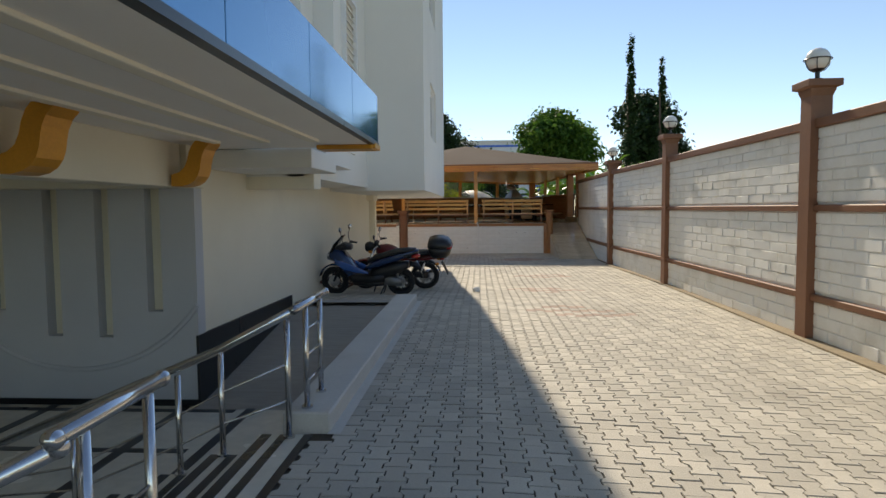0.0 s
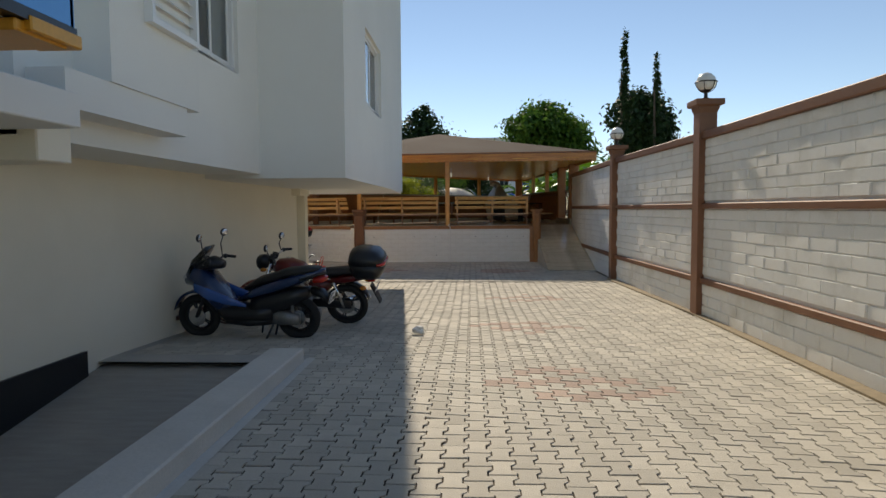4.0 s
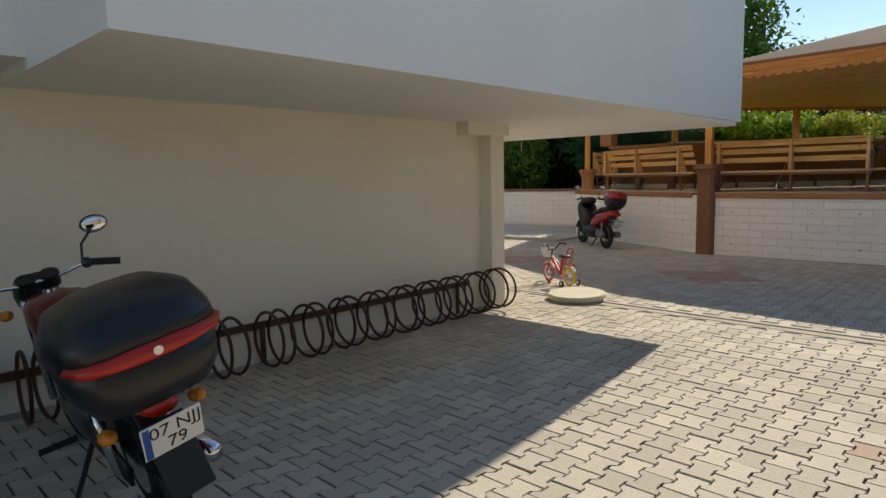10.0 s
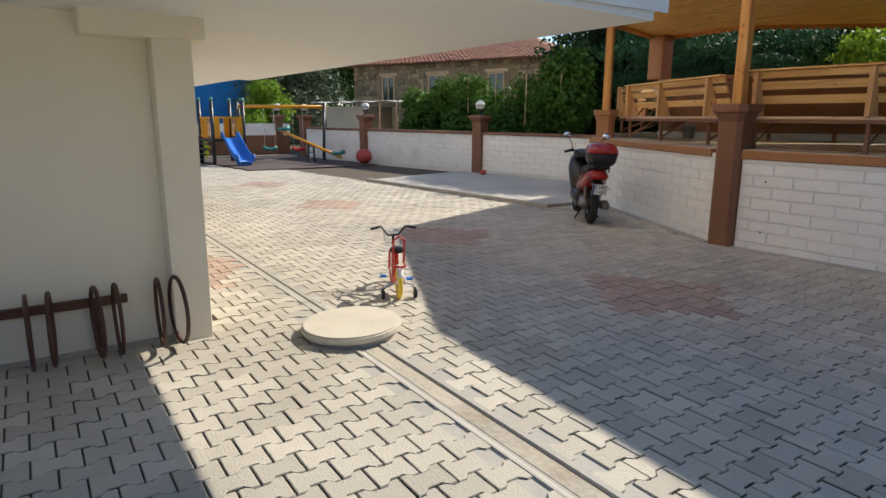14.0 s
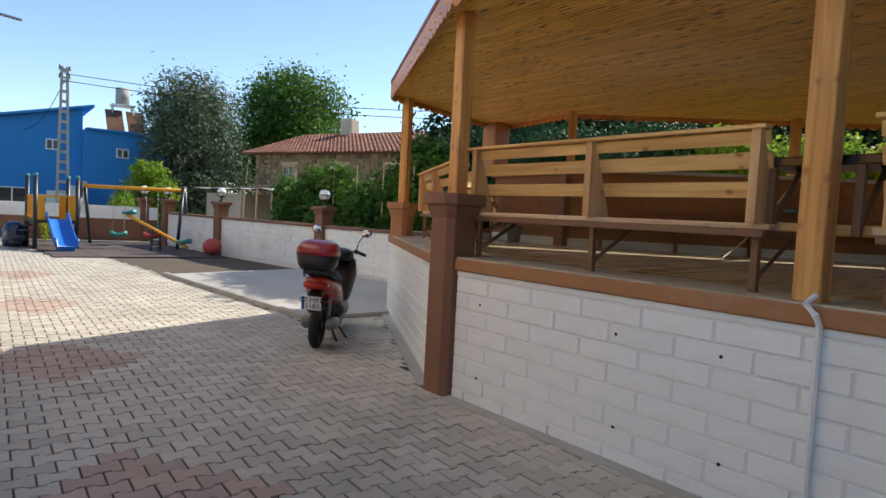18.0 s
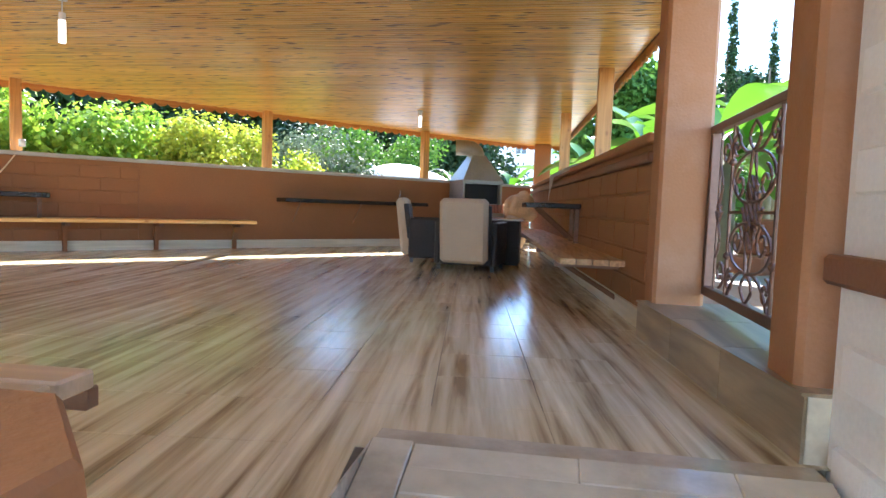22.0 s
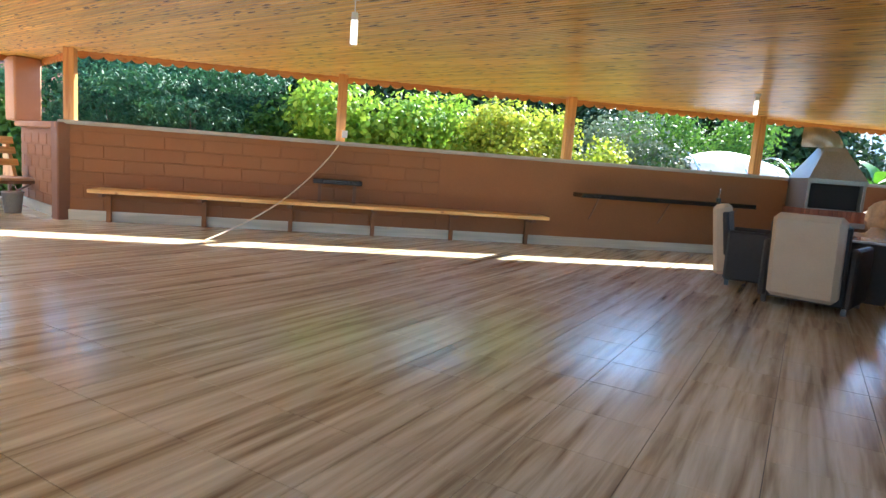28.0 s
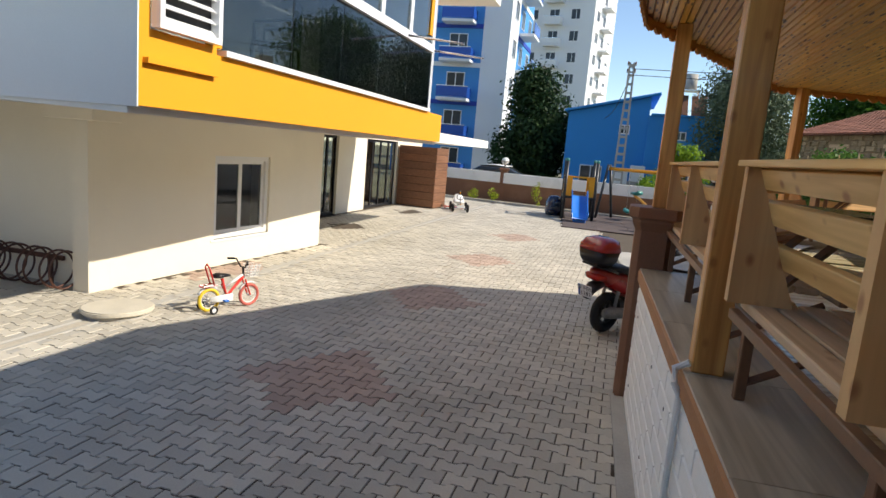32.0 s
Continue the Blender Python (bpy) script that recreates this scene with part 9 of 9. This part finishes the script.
# low stone edging and pots in the garden
POT = mat("terracotta_pot", (0.36, 0.16, 0.09), 0.8, var=0.15, bump=0.2)
r = random.Random(12)
for k in range(14):
    s = thing("edging_stone", "rough reddish block stacked on the garden planter", "stone", "edging stones", pose(4.75 + 0.33 * (k % 5) + 0.1 * (k // 5), 29.75 - 0.36 * (k % 5) + 0.1 * (k // 5), 1.32 + 0.172 * (k // 5), 0, 0, -48 + r.uniform(-9, 9)))
    part("block", cube(-0.19, -0.09, -0.02, 0.19, 0.09, 0.15, 0.02), POT, s)
for i, (x, y) in enumerate(((4.7, 26.6), (5.9, 27.0), (6.9, 27.6), (8.1, 28.9))):
    tree(x, y, 0.86, 0.012, 0.3, puffs(0.24, 0.24, 0.1, 0.5, 7, 90 + i, 0.5), 0.07, 900, LEAF_BRIGHT, "small bright green garden plant", 90 + i, "plant", "garden_plant", 0.5, 40)

# ---- west side ----
m, L = along((-12.0, 28.4), (-18.6, 28.0))
for i in range(6):
    x = -11.2 - 1.35 * i
    tree(x, 28.75 - 0.05 * i, 0, 0.04, 1.4, puffs(1.1, 0.8, 0.2, 2.25 + 0.25 * math.sin(i * 2.2) + (0.5 if i == 0 else 0), 13, 100 + i, 0.45), 0.13, 7500, LEAF_MID, "climbing green bean bush on canes behind the wall", 100 + i, "shrub", "shrub", 0.7, 110)
    part("cane", cyl(nb(), (0.2, -0.3, 0), (0.25, -0.32, 2.7), 0.018, n=5), SEAT, thing("garden_cane", "thin wooden garden cane", "cane", "garden canes", pose(x, 28.75, 0)))
tree(-34.5, 29.3, 0, 0.4, 4.5, puffs(3.6, 3.0, 1.2, 6.9, 34, 110, 0.5), 0.24, 42000, LEAF_OLIVE, "large grey-green olive tree", 110, "olive tree", "olive_tree", 0.35, 190)
tree(-39.0, 36.8, 0, 0.5, 6.0, puffs(5.6, 3.8, 2.2, 9.0, 38, 111, 0.48), 0.27, 42000, LEAF_MID, "tall green tree behind the stone house", 111, clumps=190)
tree(-27.0, 25.9, 0, 0.08, 1.6, puffs(1.15, 1.1, 0.6, 2.8, 16, 112, 0.42), 0.16, 8000, LEAF_BRIGHT, "bright green young citrus tree", 112, clumps=120)
tree(-23.6, 24.4, 0, 0.05, 1.0, puffs(0.5, 0.5, 0.2, 1.5, 10, 113, 0.45), 0.1, 3000, LEAF_BRIGHT, "bright green shrub beside the playground", 113, "shrub", "shrub")
tree(-40.0, 17.2, 0, 0.4, 3.5, puffs(2.3, 2.3, 1.2, 6.6, 28, 114, 0.5), 0.3, 22000, LEAF_DARK, "dense round dark green tree", 114, clumps=190)
for i, (x, y, h) in enumerate(((-22.6, 18.4, 0.5), (-22.75, 17.6, 0.4), (-22.2, 20.3, 0.8), (-21.9, 22.0, 0.5))):
    tree(x, y, 0.05, 0.012, h * 0.8, puffs(0.22, 0.22, 0.1, h, 6, 120 + i, 0.5), 0.08, 260, LEAF_YELLOW, "small sapling in the planting bed", 120 + i, "plant", "sapling", 0.5, 30)

# ---- concrete pavers: double-T shapes in running bond, joined past the nearest ----
PW, PL = 0.1435, 0.2         # column pitch across, length along a column


def paver_outline(w, l, g=0.008):
    """A double-T: wider at both ends than in the middle; long axis on local x."""
    a, b = l / 2 - g / 2, w / 2 - g / 2
    n = 0.015
    c, d = l * 0.17, l * 0.30
    return [(-a, -b - n), (-d, -b - n), (-c, -b + n), (c, -b + n), (d, -b - n), (a, -b - n),
            (a, b + n), (d, b + n), (c, b - n), (-c, b - n), (-d, b + n), (-a, b + n)]


OUT = paver_outline(PW, PL)
# neighbours across interlock: each row is moved by half a paver, so that wide meets narrow
def paving_cells(x0, x1, y0, y1, turn):
    """Middles of the pavers that fill a rectangle; turn: long axis along y."""
    rows = []
    pl, pw = PL, PW
    if turn:
        x, i = x0, 0
        while x < x1:
            y = y0 - (pl / 2 if i % 2 else 0)
            while y < y1 + pl:
                rows.append((x, y))
                y += pl
            x += pw
            i += 1
    else:
        y, i = y0, 0
        while y < y1:
            x = x0 - (pl / 2 if i % 2 else 0)
            while x < x1 + pl:
                rows.append((x, y))
                x += pl
            y += pw
            i += 1
    return rows


RED = [(1.2, 9.9, 0.86, 0.66), (1.13, 12.87, 0.88, 0.6), (1.25, 15.9, 0.8, 0.6), (1.1, 21.0, 0.85, 0.7), (-2.2, 21.2, 0.85, 0.72), (-5.5, 21.15, 0.8, 0.7), (-8.95, 21.05, 0.8, 0.66), (-12.7, 21.05, 0.8, 0.66), (-11.0, 17.3, 0.8, 0.55), (-15.7, 17.25, 0.8, 0.5), (-5.3, 18.05, 0.85, 0.5)]


def is_red(x, y):
    """Inside one of the diamonds; the sunny ones have lost some of their red pieces."""
    worn = y < 17 and math.sin(x * 91.7 + y * 47.3) > 0.2
    return not worn and any(abs(x - a) / w + abs(y - b) / h < 1 for a, b, w, h in RED)


def build_paving(name, cells, turn, material, keep, label, tilt=True):
    n = 12
    pts = np.array(OUT)
    if turn:
        pts = np.stack([-pts[:, 1], pts[:, 0]], 1)
    bev = pts * 0.955
    vs, fs = [], []
    r = random.Random(5)
    for x, y in cells:
        if not keep(x, y):
            continue
        dz = r.uniform(-0.003, 0.003)
        tx, ty = r.uniform(-0.012, 0.012), r.uniform(-0.012, 0.012)
        base = len(vs)
        for px, py in bev:
            vs.append((x + px, y + py, grade(x + px, y + py) + dz + tx * px + ty * py))
        for px, py in pts:
            vs.append((x + px, y + py, grade(x + px, y + py) + dz - 0.006))
        fs.append(tuple(range(base, base + n)))
        for k in range(n):
            q = (k + 1) % n
            fs.append((base + n + k, base + n + q, base + q, base + k))
    me = bpy.data.meshes.new(name)
    me.from_pydata(vs, [], fs)
    me.materials.append(material)
    ob = tagged(new(name, me), label, "paving", "", "stuff")
    return ob





def yard(x, y):
    if y < 10.45:
        ok = x > -1.36 if y > 4.25 else x > -1.44
    elif y < 17.75:
        ok = x > -3.42
    else:
        ok = True
    east = np.interp(y, [p[1] for p in EAST], [p[0] for p in EAST]) - 0.06
    return ok and x < east and not (18.37 < y < 18.63)


def front(x, y):
    return yard(x, y) and y < 23.64 + 0.043 * (x + 3.06) and not (x > 2.38 and y > 21.0) and not (-0.12 < (y - 23.7) + 0.48 * (x + 3.3) and x < -3.2 and y > 23.6)


near_cells = paving_cells(-3.4, 4.2, -2.9, 23.7, True)
# the pavers beside the walk are single pieces of the paving, the others are joined
single_zone = lambda x, y: -0.7 < x < 1.5 and 5.0 < y < 8.8
near = lambda x, y: front(x, y) and not is_red(x, y)
build_paving("paving", near_cells, True, PAVER, lambda x, y: near(x, y) and not single_zone(x, y), "grey double-T concrete pavers of the yard")
build_paving("paving_red", near_cells, True, PAVER_RED, lambda x, y: front(x, y) and is_red(x, y), "faded red double-T pavers set as diamonds")
west_cells = paving_cells(-25.5, -3.4, 17.5, 26.5, True)


def west(x, y):
    kerb = 24.15 + 0.12 * (-6.7 - x)
    line = 23.62 + 0.48 * (-3.4 - x)
    raised = x < -6.6 and y > 24.0 + 0.107 * (x + 6.7)
    return not raised and not (18.45 < y < 18.62) and y < min(26.4, line if x > -6.6 else 26.4) and y > (17.9 if x < -8.3 else 17.72 + 0.08 * (-3.3 - x))


build_paving("paving_west", west_cells, True, PAVER, lambda x, y: west(x, y) and not is_red(x, y), "grey double-T concrete pavers of the west yard")
build_paving("paving_red", west_cells, True, PAVER_RED, lambda x, y: west(x, y) and is_red(x, y), "faded red double-T pavers set as diamonds")
far_cells = paving_cells(-25.5, -8.3, 15.0, 17.9, True)
build_paving("paving_west", far_cells, True, PAVER, lambda x, y: y > 16.2 and not is_red(x, y), "grey double-T concrete pavers by the shop front")

bm = nb()
TURNED = [(-y, x) for x, y in OUT]
top = [bm.verts.new((x * 0.955, y * 0.955, 0)) for x, y in TURNED]
low = [bm.verts.new((x, y, -0.006)) for x, y in TURNED]
bm.faces.new(top)
for k in range(12):
    bm.faces.new((low[k], low[(k + 1) % 12], top[(k + 1) % 12], top[k]))
one = mesh_of("paver", bm, PAVER_ONE)
r = random.Random(8)
single = thing("paving_field", "grey double-T concrete pavers, laid in running bond", "paving", "", pose(0, 0, 0), "structure")
for x, y in near_cells:
    if single_zone(x, y) and near(x, y):
        part("paver", one, PAVER_ONE, single, m=pose(x, y, grade(x, y) + r.uniform(-0.003, 0.003), r.uniform(-0.6, 0.6) - 0.0, r.uniform(-0.6, 0.6)))
